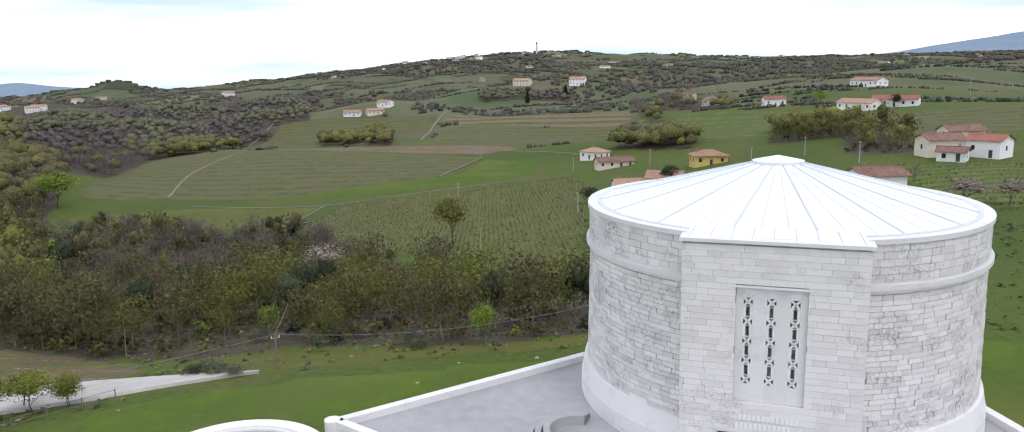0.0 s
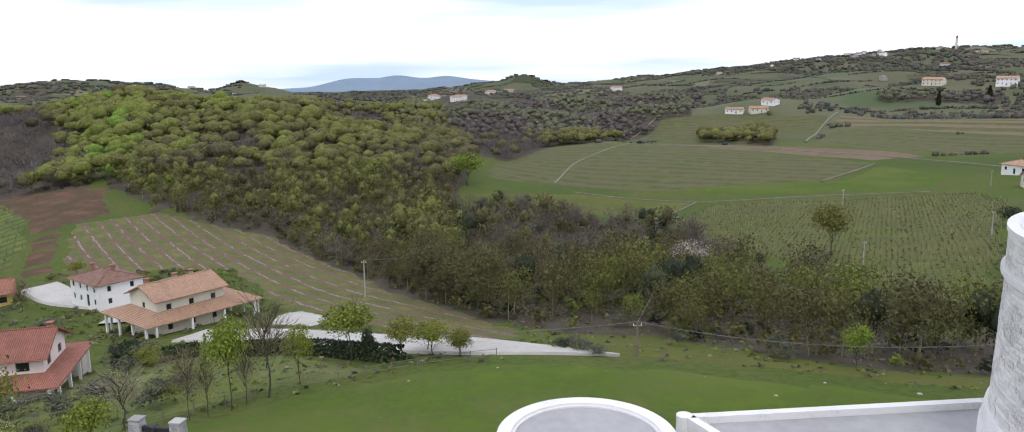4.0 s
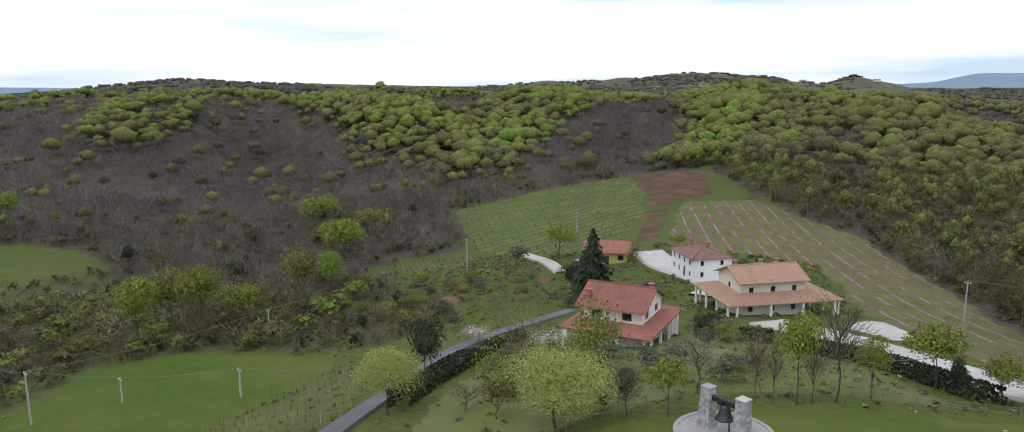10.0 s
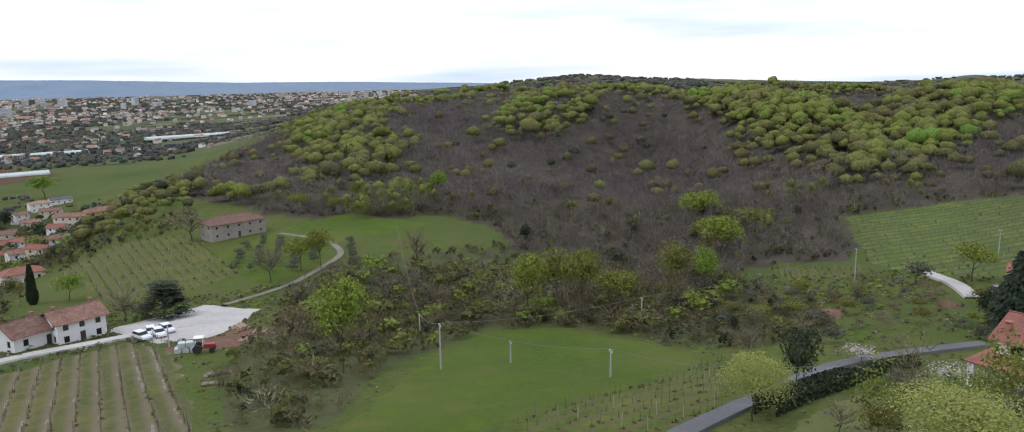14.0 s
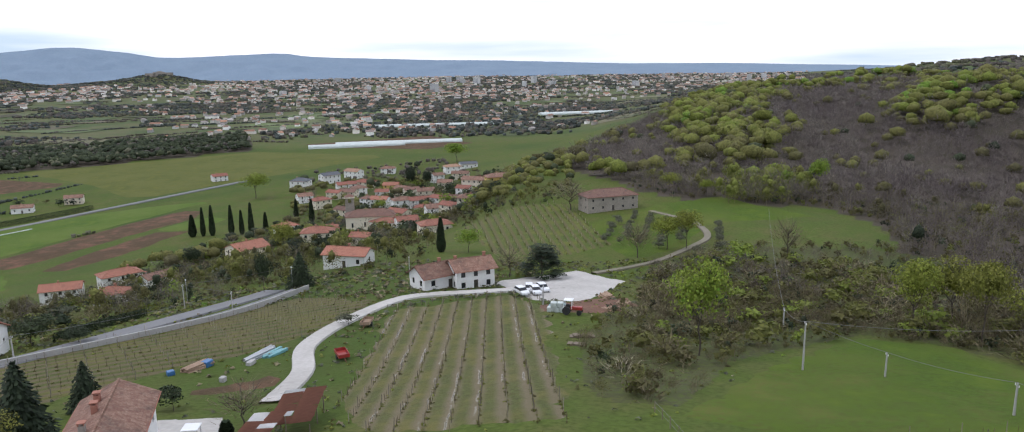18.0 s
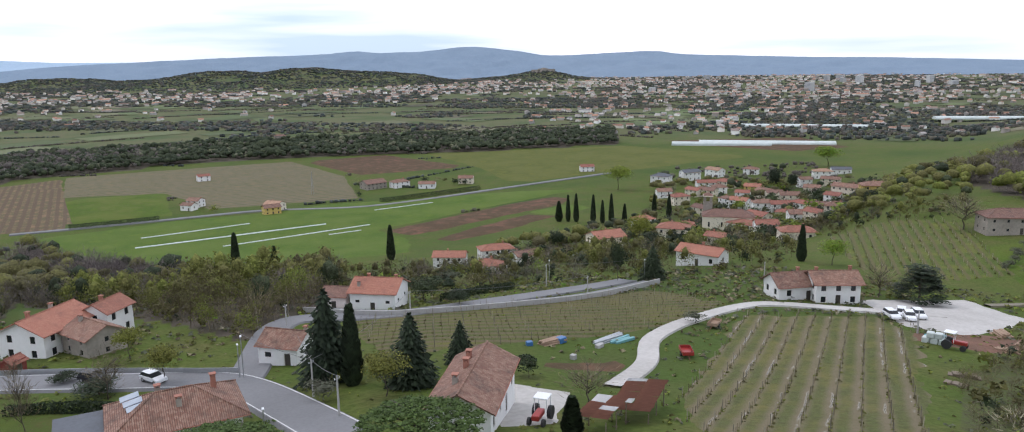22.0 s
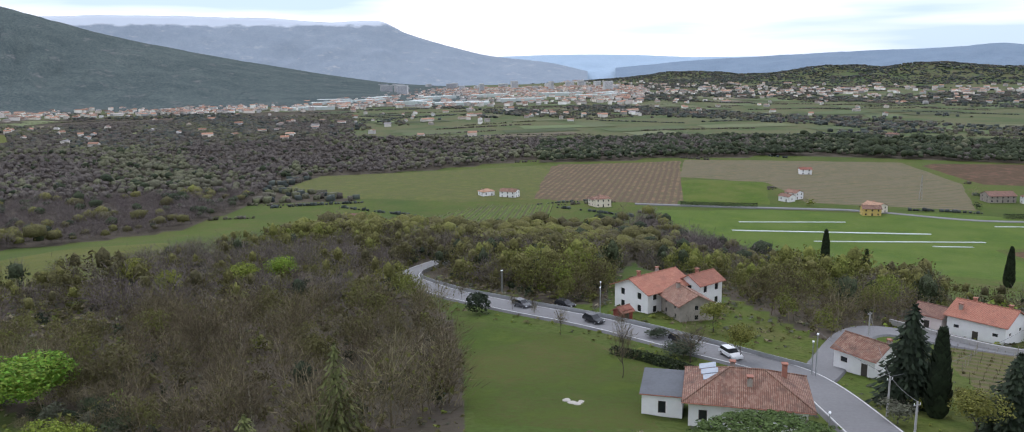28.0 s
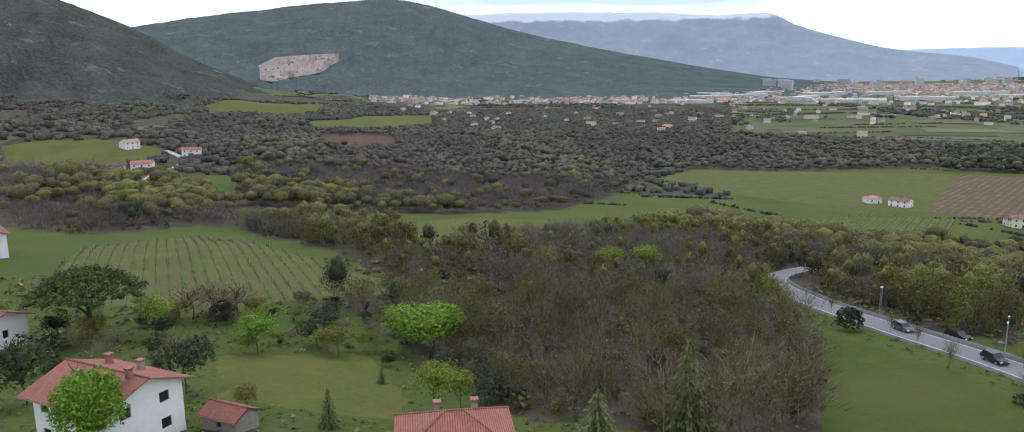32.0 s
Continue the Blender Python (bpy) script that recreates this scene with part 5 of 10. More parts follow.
sheet("garden_grass", [(-50.5, 19), (-51, 36), (-47.5, 48), (-43, 56), (-60, 61.5), (-76, 61), (-90, 57), (-95, 46), (-93, 36), (-84, 28), (-66, 16.5), (-58, 12)], M_FIELD["garden"], 0, 0.02, 0.4, "light green garden grass round the villa")
sheet("grass_bank", [(-30, 66.5), (-12, 68), (8, 71), (9, 78), (-5, 75), (-15, 79), (-27, 84), (-33, 79)], M_FIELD["dry"], 0, 0.02, 0.5, "pale rough grass bank below the lawn")
for name, cover, poly in YARDS:
    sheet(name, poly, FLAT[cover], 0, 0.12, 0.4, "yard of pale packed gravel")
for k, (name, cover, width, line) in enumerate(ROADS):
    ribbon(name, line, width, FLAT[cover], 0.20 + 0.03 * (k % 3),
           ROAD_WORDS[cover])


# ---- woods: many trees, too many to count ----
HOUSE_SPOTS = [(v[0], v[1], v[3] * 0.9) for v in VILLAGE] + [(-80, 44, 13), (-96, 78, 15), (-119, 82, 10), (-152, 79, 10), (6, -143, 13), (-5, -86, 12),
                                                             (-24, -113, 8), (-34, -70, 12), (-50, -145, 10), (-128, -102, 12), (-246, -128, 15), (77, -28, 11), (47, -46, 10),
                                                             (229, -58, 12), (137, -33, 9), (-272, -272, 20)]


def scatter(rng, poly, spacing, lo=0.0, hi=1e9, keep_off=True):
    """Random places inside an outline, about spacing apart, off the fields and roads."""
    p = np.array(poly, float)
    a, b = p.min(0), p.max(0)
    n = int((b[0] - a[0]) * (b[1] - a[1]) / spacing ** 2)
    x, y = rng.uniform(a[0], b[0], n), rng.uniform(a[1], b[1], n)
    r = np.hypot(x, y)
    ok = inside(poly, x, y) & (r >= lo) & (r < hi)
    if keep_off:
        ok &= open_land(x, y, 2.0)
    for hx, hy, hr in HOUSE_SPOTS:
        ok &= np.hypot(x - hx, y - hy) > hr
    return x[ok], y[ok]


def grow(rng, x, y, z, height, tint, crown, corners, wide, high):
    """Copies of crown templates at x, y, each turned and scaled: points, faces and tints."""
    out, tn = [], []
    k = rng.integers(0, len(crown), len(x))
    turn = rng.uniform(0, 6.283, len(x))
    for j, c in enumerate(crown):
        s = k == j
        if not s.any():
            continue
        ca, sa = np.cos(turn[s])[:, None], np.sin(turn[s])[:, None]
        w, h = (height[s] * wide)[:, None], (height[s] * high)[:, None]
        px = (c[None, :, 0] * ca - c[None, :, 1] * sa) * w + x[s][:, None]
        py = (c[None, :, 0] * sa + c[None, :, 1] * ca) * w + y[s][:, None]
        pz = c[None, :, 2] * h + (z[s] + height[s] * (1 - high))[:, None]
        out.append(np.stack([px, py, pz], 2).reshape(-1, 3))
        tn.append(np.repeat(tint[s], len(c)))
    v = np.concatenate(out)
    return v, np.arange(len(v)).reshape(-1, corners), np.concatenate(tn)


def trunks(rng, x, y, z, height, thick=0.018):
    """Three-sided stems under the crowns."""
    n = len(x)
    a = np.array([0, 2.094, 4.189])
    r = (height * thick)[:, None]
    lo = np.stack([x[:, None] + r * np.cos(a), y[:, None] + r * np.sin(a), np.repeat((z - 0.3)[:, None], 3, 1)], 2)
    lean = rng.normal(0, 0.04, (n, 2)) * height[:, None]
    hi = np.stack([(x + lean[:, 0])[:, None] + r * 0.4 * np.cos(a), (y + lean[:, 1])[:, None] + r * 0.4 * np.sin(a), np.repeat((z + height * 0.72)[:, None], 3, 1)], 2)
    v = np.concatenate([lo, hi], 1).reshape(-1, 3)
    q = np.array([(0, 1, 4, 3), (1, 2, 5, 4), (2, 0, 3, 5)])
    f = (np.arange(n)[:, None, None] * 6 + q[None]).reshape(-1, 4)
    return v, f, np.repeat(rng.uniform(0.2, 1.0, n), 6)


def ridge_at(x, y, d=70):
    """Positive on ridges, negative in gullies."""
    g = ground(x, y)
    return g - (ground(x + d, y) + ground(x - d, y) + ground(x, y + d) + ground(x, y - d)) / 4


def patches(x, y):
    return (np.sin(x / 37 + 2 * np.sin(y / 53)) + np.sin(y / 29 + 1.5 * np.sin(x / 41)) + 0.7 * np.sin((x + y) / 13)) / 2.7


def joined(bags):
    n0, vs, fs, ts = 0, [], [], []
    for v, f, t in bags:
        vs.append(v), fs.append(f + n0), ts.append(t)
        n0 += len(v)
    return np.concatenate(vs), np.concatenate(fs), np.concatenate(ts)


def build_woods():
    rng = np.random.default_rng(11)
    body2, body1 = [lump(rng, 2) for _ in range(8)], [lump(rng, 1) for _ in range(10)]
    fine_leaf = [leaf_crown(rng, 640, 0.044, 9, 1, 0.7, 3) for _ in range(6)]
    near_leaf = [leaf_crown(rng, 300, 0.058, 7, 1, 0.7, 3) for _ in range(6)]
    far_leaf = [leaf_crown(rng, 60, 0.105, 6, 1, 0.7, 3) for _ in range(10)]
    last_leaf = [leaf_crown(rng, 18, 0.17, 4, 1, 0.5, 3) for _ in range(6)]
    fine_twig = [twig_crown(rng, 260, 0.009) for _ in range(6)]
    near_twig = [twig_crown(rng, 170, 0.012) for _ in range(6)]
    far_twig = [twig_crown(rng, 72, 0.019, 0.8, 1.3) for _ in range(8)]
    last_twig = [twig_crown(rng, 26, 0.05, 0.8, 1.3) for _ in range(6)]
    bud_leaf = [leaf_crown(rng, 60, 0.05, 6, 1, 0.7, 3) for _ in range(5)]
    bush_leaf, bush_twig = [leaf_crown(rng, 40, 0.21, 4, 1, 0.6, 3) for _ in range(4)], [twig_crown(rng, 40, 0.03) for _ in range(4)]
    for name, share, poly in WOODS:
        low, grove, hill = name.startswith("scrub"), name.startswith("grove"), name in ("west", "north_hill")
        bands = ((0, 165, 4.9, fine_leaf, fine_twig), (165, 330, 5.2, near_leaf, near_twig), (330, 620, 4.7, far_leaf, far_twig), (620, 1300, 7.0, last_leaf, last_twig))
        leaf_v, twig_v, stem_v, dark_v, hill_v, hilltwig_v, farther_v = [], [], [], [], [], [], []
        full_v, black_v, mixed_v = [], [], []
        for lo, hi, spacing, lc, tc in bands:
            x, y = scatter(rng, poly, spacing * (0.8 if low or name == "belt" else 1.6 if grove else 1), lo, hi, not name.startswith("copse"))
            if len(x):
                z = ground(x, y)
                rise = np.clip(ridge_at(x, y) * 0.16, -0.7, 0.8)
                p = share - 0.04 + (0.3 if hill else 0.6) * patches(x * 0.45, y * 0.45) + 0.2 * patches(x, y) + rise
                if name == "west":
                    p = p + np.clip((84 - np.degrees(np.arctan2(-x, y))) / 40, -0.2, 0.45)
                leafy_tree = np.where(lo >= 300, rng.normal(0.5, 0.24, len(x)), rng.uniform(0, 1, len(x))) < np.clip(p, 0.08, 0.93)
                h = np.where(leafy_tree, rng.uniform(4.8, 10.0, len(x)), rng.uniform(5.4, 8.6, len(x))) * (0.34 if low else 0.75 if grove else 1.0) * (1 + 0.22 * patches(x * 2.3, y * 2.3))
                h = h * np.where(rng.uniform(0, 1, len(x)) < 0.08, 1.3, 1.0)
                dark = (rng.uniform(0, 1, len(x)) < {"belt": 0.8, "north": 0.09, "lane_side": 0.07, "river": 0.10, "roadside": 0.07}.get(name, 0.13 if grove else 0.012) * (1 if lo < 300 or name == "belt" else 0.6))
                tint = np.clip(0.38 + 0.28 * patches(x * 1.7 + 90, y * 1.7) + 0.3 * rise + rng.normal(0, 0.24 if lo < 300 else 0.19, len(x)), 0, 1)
                tint = np.where(leafy_tree & (p < 0.4), tint * 0.75, tint)
                if not hill:
                    tint = tint * 0.72
                if name == "copse_farm":
                    tint = np.clip(rng.normal(0.68, 0.1, len(x)), 0, 1)
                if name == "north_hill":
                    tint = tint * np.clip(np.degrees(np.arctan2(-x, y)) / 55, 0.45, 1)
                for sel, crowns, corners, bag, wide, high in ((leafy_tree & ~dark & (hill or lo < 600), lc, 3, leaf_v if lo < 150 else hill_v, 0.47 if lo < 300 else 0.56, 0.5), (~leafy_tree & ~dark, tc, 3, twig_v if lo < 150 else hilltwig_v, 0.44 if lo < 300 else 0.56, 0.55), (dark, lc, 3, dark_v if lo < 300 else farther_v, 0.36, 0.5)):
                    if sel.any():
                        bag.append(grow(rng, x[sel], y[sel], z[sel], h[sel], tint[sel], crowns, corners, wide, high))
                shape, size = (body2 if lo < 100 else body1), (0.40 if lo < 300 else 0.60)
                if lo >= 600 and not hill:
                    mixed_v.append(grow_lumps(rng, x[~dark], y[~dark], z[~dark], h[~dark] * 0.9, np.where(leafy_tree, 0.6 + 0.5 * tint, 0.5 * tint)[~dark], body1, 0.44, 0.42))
                for sel, bag, fill in ((leafy_tree & ~dark & (hill or lo < 600), full_v, 0.0 if lo < 100 else 0.42 if lo < 300 else 0.84), (dark, black_v, 0.5 if lo < 300 else 0.8)):
                    if fill and sel.any():
                        bag.append(grow_lumps(rng, x[sel], y[sel], z[sel], h[sel], tint[sel], shape, size * fill, 0.46 * fill ** 0.5))
                budding = ~leafy_tree & ~dark
                if lo < 300 and budding.any():
                    bag_leaf = leaf_v if lo < 150 else hill_v
                    bag_leaf.append(grow(rng, x[budding], y[budding], z[budding], h[budding], tint[budding] * 0.6, bud_leaf, 3, 0.40, 0.52))
                if lo < 300:
                    stem_v.append(trunks(rng, x, y, z, h, 0.012))
            if lo < 300:
                x, y = scatter(rng, poly, 3.4, lo, hi)
                if len(x):
                    z, h, t, k = ground(x, y), rng.uniform(1.0, 3.2, len(x)), np.clip(rng.normal(0.25, 0.2, len(x)), 0, 1), rng.uniform(0, 1, len(x))
                    for sel, crowns, bag in ((k < 0.4, bush_leaf, leaf_v), (k > 0.52, bush_twig, twig_v), ((k >= 0.4) & (k <= 0.52), bush_leaf, dark_v)):
                        if sel.any():
                            bag.append(grow(rng, x[sel], y[sel], z[sel], h[sel], t[sel], crowns, 3, 0.6, 0.6))
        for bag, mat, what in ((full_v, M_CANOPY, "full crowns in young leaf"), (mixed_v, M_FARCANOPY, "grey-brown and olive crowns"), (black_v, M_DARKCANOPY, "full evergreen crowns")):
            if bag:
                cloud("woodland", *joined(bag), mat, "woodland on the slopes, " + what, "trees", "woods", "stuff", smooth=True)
        for bag, mat, what in ((leaf_v, M_LEAF, "crowns in fresh spring leaf"), (twig_v, M_TWIG, "bare grey-brown crowns before leafing"), (hill_v, M_LEAFHILL, "rounded crowns in yellow-green leaf"), (hilltwig_v, M_TWIGHILL, "bare purple-brown crowns"), (dark_v, M_DARK, "dark evergreen crowns"), (farther_v, M_HAZED_EVERGREEN, "scattered conifers"), (stem_v, M_TWIG, "thin grey trunks")):
            if bag:
                cloud("woodland", *joined(bag), mat, "woodland on the slopes, " + what, "trees", "woods", "stuff")


def build_far_woods():
    """Copses and hedges on the far hills, and the trees of the plain and the town."""
    rng = np.random.default_rng(23)
    crown = [lump(rng, 0) for _ in range(8)]
    bags = {"leaf": [], "dark": []}
    for az0, az1, r0, r1, cell, cover in ((-42, 72, 950, 2100, 12, 0.02), (-42, 72, 2100, 4300, 20, 0.2), (72, 100, 1000, 2400, 13, 0.75), (100, 150, 1000, 1900, 10, 0.05),
                                          (140, 190, 2700, 4250, 15, -3.0), (150, 236, 1000, 1900, 11, -0.26), (100, 186, 1900, 4300, 19, 0.12), (186, 236, 1900, 2500, 18, -0.3), (186, 236, 2500, 4300, 22, -0.5),
                                          (205, 262, 560, 1700, 8.5, 0.6), (-42, 24, 480, 950, 9.5, -0.42)):
        n = int(radians(az1 - az0) * (r1 ** 2 - r0 ** 2) / 2 / cell ** 2)
        az = np.radians(rng.uniform(az0, az1, n))
        r = np.sqrt(rng.uniform(r0 ** 2, r1 ** 2, n))
        x, y = -r * np.sin(az), r * np.cos(az)
        k = patches(x * 0.22 + 40, y * 0.22) * 0.75 + patches(x * 0.6, y * 0.6) * 0.45
        ok = ((k + cover > rng.uniform(-0.07, 0.07, n)) | ((np.degrees(az) > 140) & (np.degrees(az) < 190) & (ground(x, y) > 9))) & open_land(x, y, 3)
        for name, share, poly in WOODS:
            ok &= ~inside(poly, x, y)
        x, y, r, k = x[ok], y[ok], r[ok], k[ok]
        z = ground(x, y)
        h = rng.uniform(5.5, 10, len(x)) * (1.0 if cover > -0.3 else 0.8)
        u = rng.uniform(0, 1, len(x)) + 0.25 * patches(x * 0.5 + 70, y * 0.5)
        t = np.clip(rng.normal(0.4, 0.2, len(x)), 0, 1)
        part_dark = -9 if cover == -3.0 else 0.5 if az0 >= 100 and az0 < 190 else 0.85
        for key, sel in (("leaf", u < part_dark), ("dark", u >= part_dark)):
            if sel.any():
                bags[key].append(grow_lumps(rng, x[sel], y[sel], z[sel], h[sel], np.clip(0.42 + 0.35 * patches(x[sel] * 0.6 + 70, y[sel] * 0.6) + rng.normal(0, 0.2, sel.sum()), 0, 1) if key == "leaf" else t[sel], crown, (0.80 if az0 == 205 else 0.66) * cell / 12, 0.6, 0.16))
    for key, mat, what in (("leaf", M_FARCANOPY, "bare brown and spring green"), ("dark", M_HAZED_EVERGREEN, "dark evergreen")):
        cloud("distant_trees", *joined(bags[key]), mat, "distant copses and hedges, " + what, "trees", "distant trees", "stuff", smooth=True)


def build_hedgerows():
    """Straggling lines of bushes and small trees along the contours and field edges of the far hills and the plain."""
    rng = np.random.default_rng(67)
    crown = [lump(rng, 0) for _ in range(8)]
    bags = {"leaf": [], "dark": []}
    got = []
    for az0, az1, r0, r1, lines, reach, tilt in ((-40, 26, 430, 1000, 120, 90, 0.35), (-42, 60, 1000, 2300, 330, 150, 0.3), (104, 236, 1000, 2100, 260, 190, 0.5), (150, 215, 420, 960, 60, 80, 0.6)):
        for k in range(lines):
            a, r = math.radians(rng.uniform(az0, az1)), math.sqrt(rng.uniform(r0 ** 2, r1 ** 2))
            n = int(rng.uniform(0.4, 1.2) * reach / 2.6)
            across = np.array((math.cos(a), math.sin(a))) + rng.normal(0, tilt) * np.array((-math.sin(a), math.cos(a)))
            pts = np.array((-r * math.sin(a), r * math.cos(a))) + across * ((np.arange(n) - n / 2) * 2.6)[:, None] + np.cumsum(rng.normal(0, 0.3, (n, 2)), 0)
            got.append(np.column_stack([pts, rng.uniform(1.6, 4.6, n) * (1.0 if r < 1000 else 1.2), np.clip(rng.normal(rng.uniform(0.1, 0.8), 0.15, n), 0, 1), np.full(n, rng.uniform())]))
    x, y, h, t, u = np.concatenate(got).T
    ok = open_land(x, y, 2.0) & (rng.uniform(0, 1, len(x)) < 0.88)
    for name, share, poly in WOODS:
        ok &= ~inside(poly, x, y)
    for key, sel in (("leaf", ok & (u >= 0.3)), ("dark", ok & (u < 0.3))):
        bags[key].append(grow_lumps(rng, x[sel], y[sel], ground(x[sel], y[sel]), h[sel], t[sel], crown, 0.62, 0.6, 0.16))
    for key, mat, what in (("leaf", M_FARCANOPY, "brown and spring green"), ("dark", M_HAZED_EVERGREEN, "dark evergreen")):
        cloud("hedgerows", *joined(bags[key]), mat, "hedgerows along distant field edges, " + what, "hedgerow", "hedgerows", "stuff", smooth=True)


build_woods()
build_far_woods()
build_hedgerows()


# ---- the memorial: tower, terrace, corner turret, bell ----
def stone_mat(name, light, dark, stain, clean=0.52):
    """Pale ashlar: each block its own shade, with dark weather stains across the wall."""
    m, nt, bs = nodes_of(name)
    geo = nt.nodes.new("ShaderNodeNewGeometry")
    oi = nt.nodes.new("ShaderNodeObjectInfo")
    ad = nt.nodes.new("ShaderNodeMath")
    ad.operation = 'ADD'
    nt.links.new(geo.outputs['Random Per Island'], ad.inputs[0])
    nt.links.new(oi.outputs['Random'], ad.inputs[1])
    fr = nt.nodes.new("ShaderNodeMath")
    fr.operation = 'FRACT'
    nt.links.new(ad.outputs[0], fr.inputs[0])
    col = mixed(nt, light, dark, ramp(nt, fr.outputs[0], (0.25, GREY0), (1.0, GREY1)))
    mp = node(nt, "Mapping", Scale=(0.35, 0.35, 0.6))
    nt.links.new(geo.outputs['Position'], mp.inputs[0])
    n1 = node(nt, "TexNoise", Scale=1.0, Detail=6, Roughness=0.7)
    nt.links.new(mp.outputs[0], n1.inputs[0])
    n2 = node(nt, "TexNoise", Scale=7.0, Detail=5, Roughness=0.6)
    nt.links.new(geo.outputs['Position'], n2.inputs[0])
    wet = mixed(nt, ramp(nt, n1.outputs[0], (clean, GREY0), (clean + 0.18, GREY1)), ramp(nt, n2.outputs[0], (0.40, GREY0), (0.65, GREY1)), 1.0, 'MULTIPLY')
    col = mixed(nt, col, stain, wet)
    nt.links.new(col, bs.inputs['Base Color'])
    bs.inputs['Roughness'].default_value = 0.85
    bump(nt, bs, n2.outputs[0], 0.4, 0.02)
    return m


M_ASHLAR = stone_mat("ashlar", (0.76, 0.735, 0.71), (0.62, 0.60, 0.58), (0.24, 0.235, 0.23), 0.46)
M_BAYSTONE = stone_mat("bay_ashlar", (0.76, 0.735, 0.71), (0.67, 0.645, 0.62), (0.40, 0.385, 0.37), 0.54)
M_SMOOTH = stone_mat("smooth_stone", (0.76, 0.745, 0.73), (0.68, 0.665, 0.65), (0.46, 0.45, 0.44))
M_JOINT = plain("mortar", (0.46, 0.44, 0.42), (0.36, 0.35, 0.34), 0.95, 4, 0.5)
M_METAL = plain("white_sheet_metal", (0.80, 0.83, 0.85), (0.74, 0.77, 0.79), 0.45, 1.0, 0.2, 0.0, 0.05)
M_SEAM = plain("metal_seams", (0.62, 0.65, 0.67), (0.56, 0.59, 0.61), 0.5, 2.0, 0.4, 0.2, 0.05)
# Near-black colour that stands in for the shade of recesses.
M_PAINTED_DARK = plain("painted_dark_opening", (0.02, 0.02, 0.022), (0.012, 0.012, 0.013), 0.7, 3, 1, relief=0)
M_BELLBASE = plain("weathered_concrete", (0.36, 0.355, 0.34), (0.24, 0.24, 0.23), 0.9, 2.5, 0.5, relief=0.3)
M_PAVING = plain("terrace_paving", (0.40, 0.395, 0.40), (0.31, 0.305, 0.31), 0.75, 1.2, 0.16, relief=0.15, spread=0.01)
M_BRONZE = plain("bronze", (0.065, 0.08, 0.07), (0.04, 0.045, 0.04), 0.5, 5, 1, 0.6)
M_IRON = plain("dark_iron", (0.05, 0.05, 0.052), (0.03, 0.03, 0.03), 0.6, 6, 1, 0.5)
M_LETTER = plain("pale_letters", (0.84, 0.83, 0.82), (0.78, 0.77, 0.76), 0.8, 6, 1)

TOWER_AZ, TOWER_R = -19.05, 48.0
TX, TY = polar(TOWER_AZ, TOWER_R)
FACE = TOWER_AZ + 180          # the bay looks at this heading, back to the lawn
TERRACE_Z = 80.5
TOWER_SIZE = 1.022
tower = place("memorial_tower", None, TX, TY, TERRACE_Z, FACE, "round white ashlar memorial tower with a pale metal cone roof", "tower")
tower.scale = (TOWER_SIZE,) * 3


def ringwall(bm, r0, r1, z0, z1, n=128):
    """A closed ring of wall between two radii."""
    rows = []
    for r, z in ((r0, z0), (r1, z0), (r1, z1), (r0, z1)):
        rows.append([bm.verts.new((r * math.cos(2 * math.pi * i / n), r * math.sin(2 * math.pi * i / n), z)) for i in range(n)])
    for k in range(4):
        a, b = rows[k], rows[(k + 1) % 4]
        for i in range(n):
            bm.faces.new((a[i], a[(i + 1) % n], b[(i + 1) % n], b[i]))


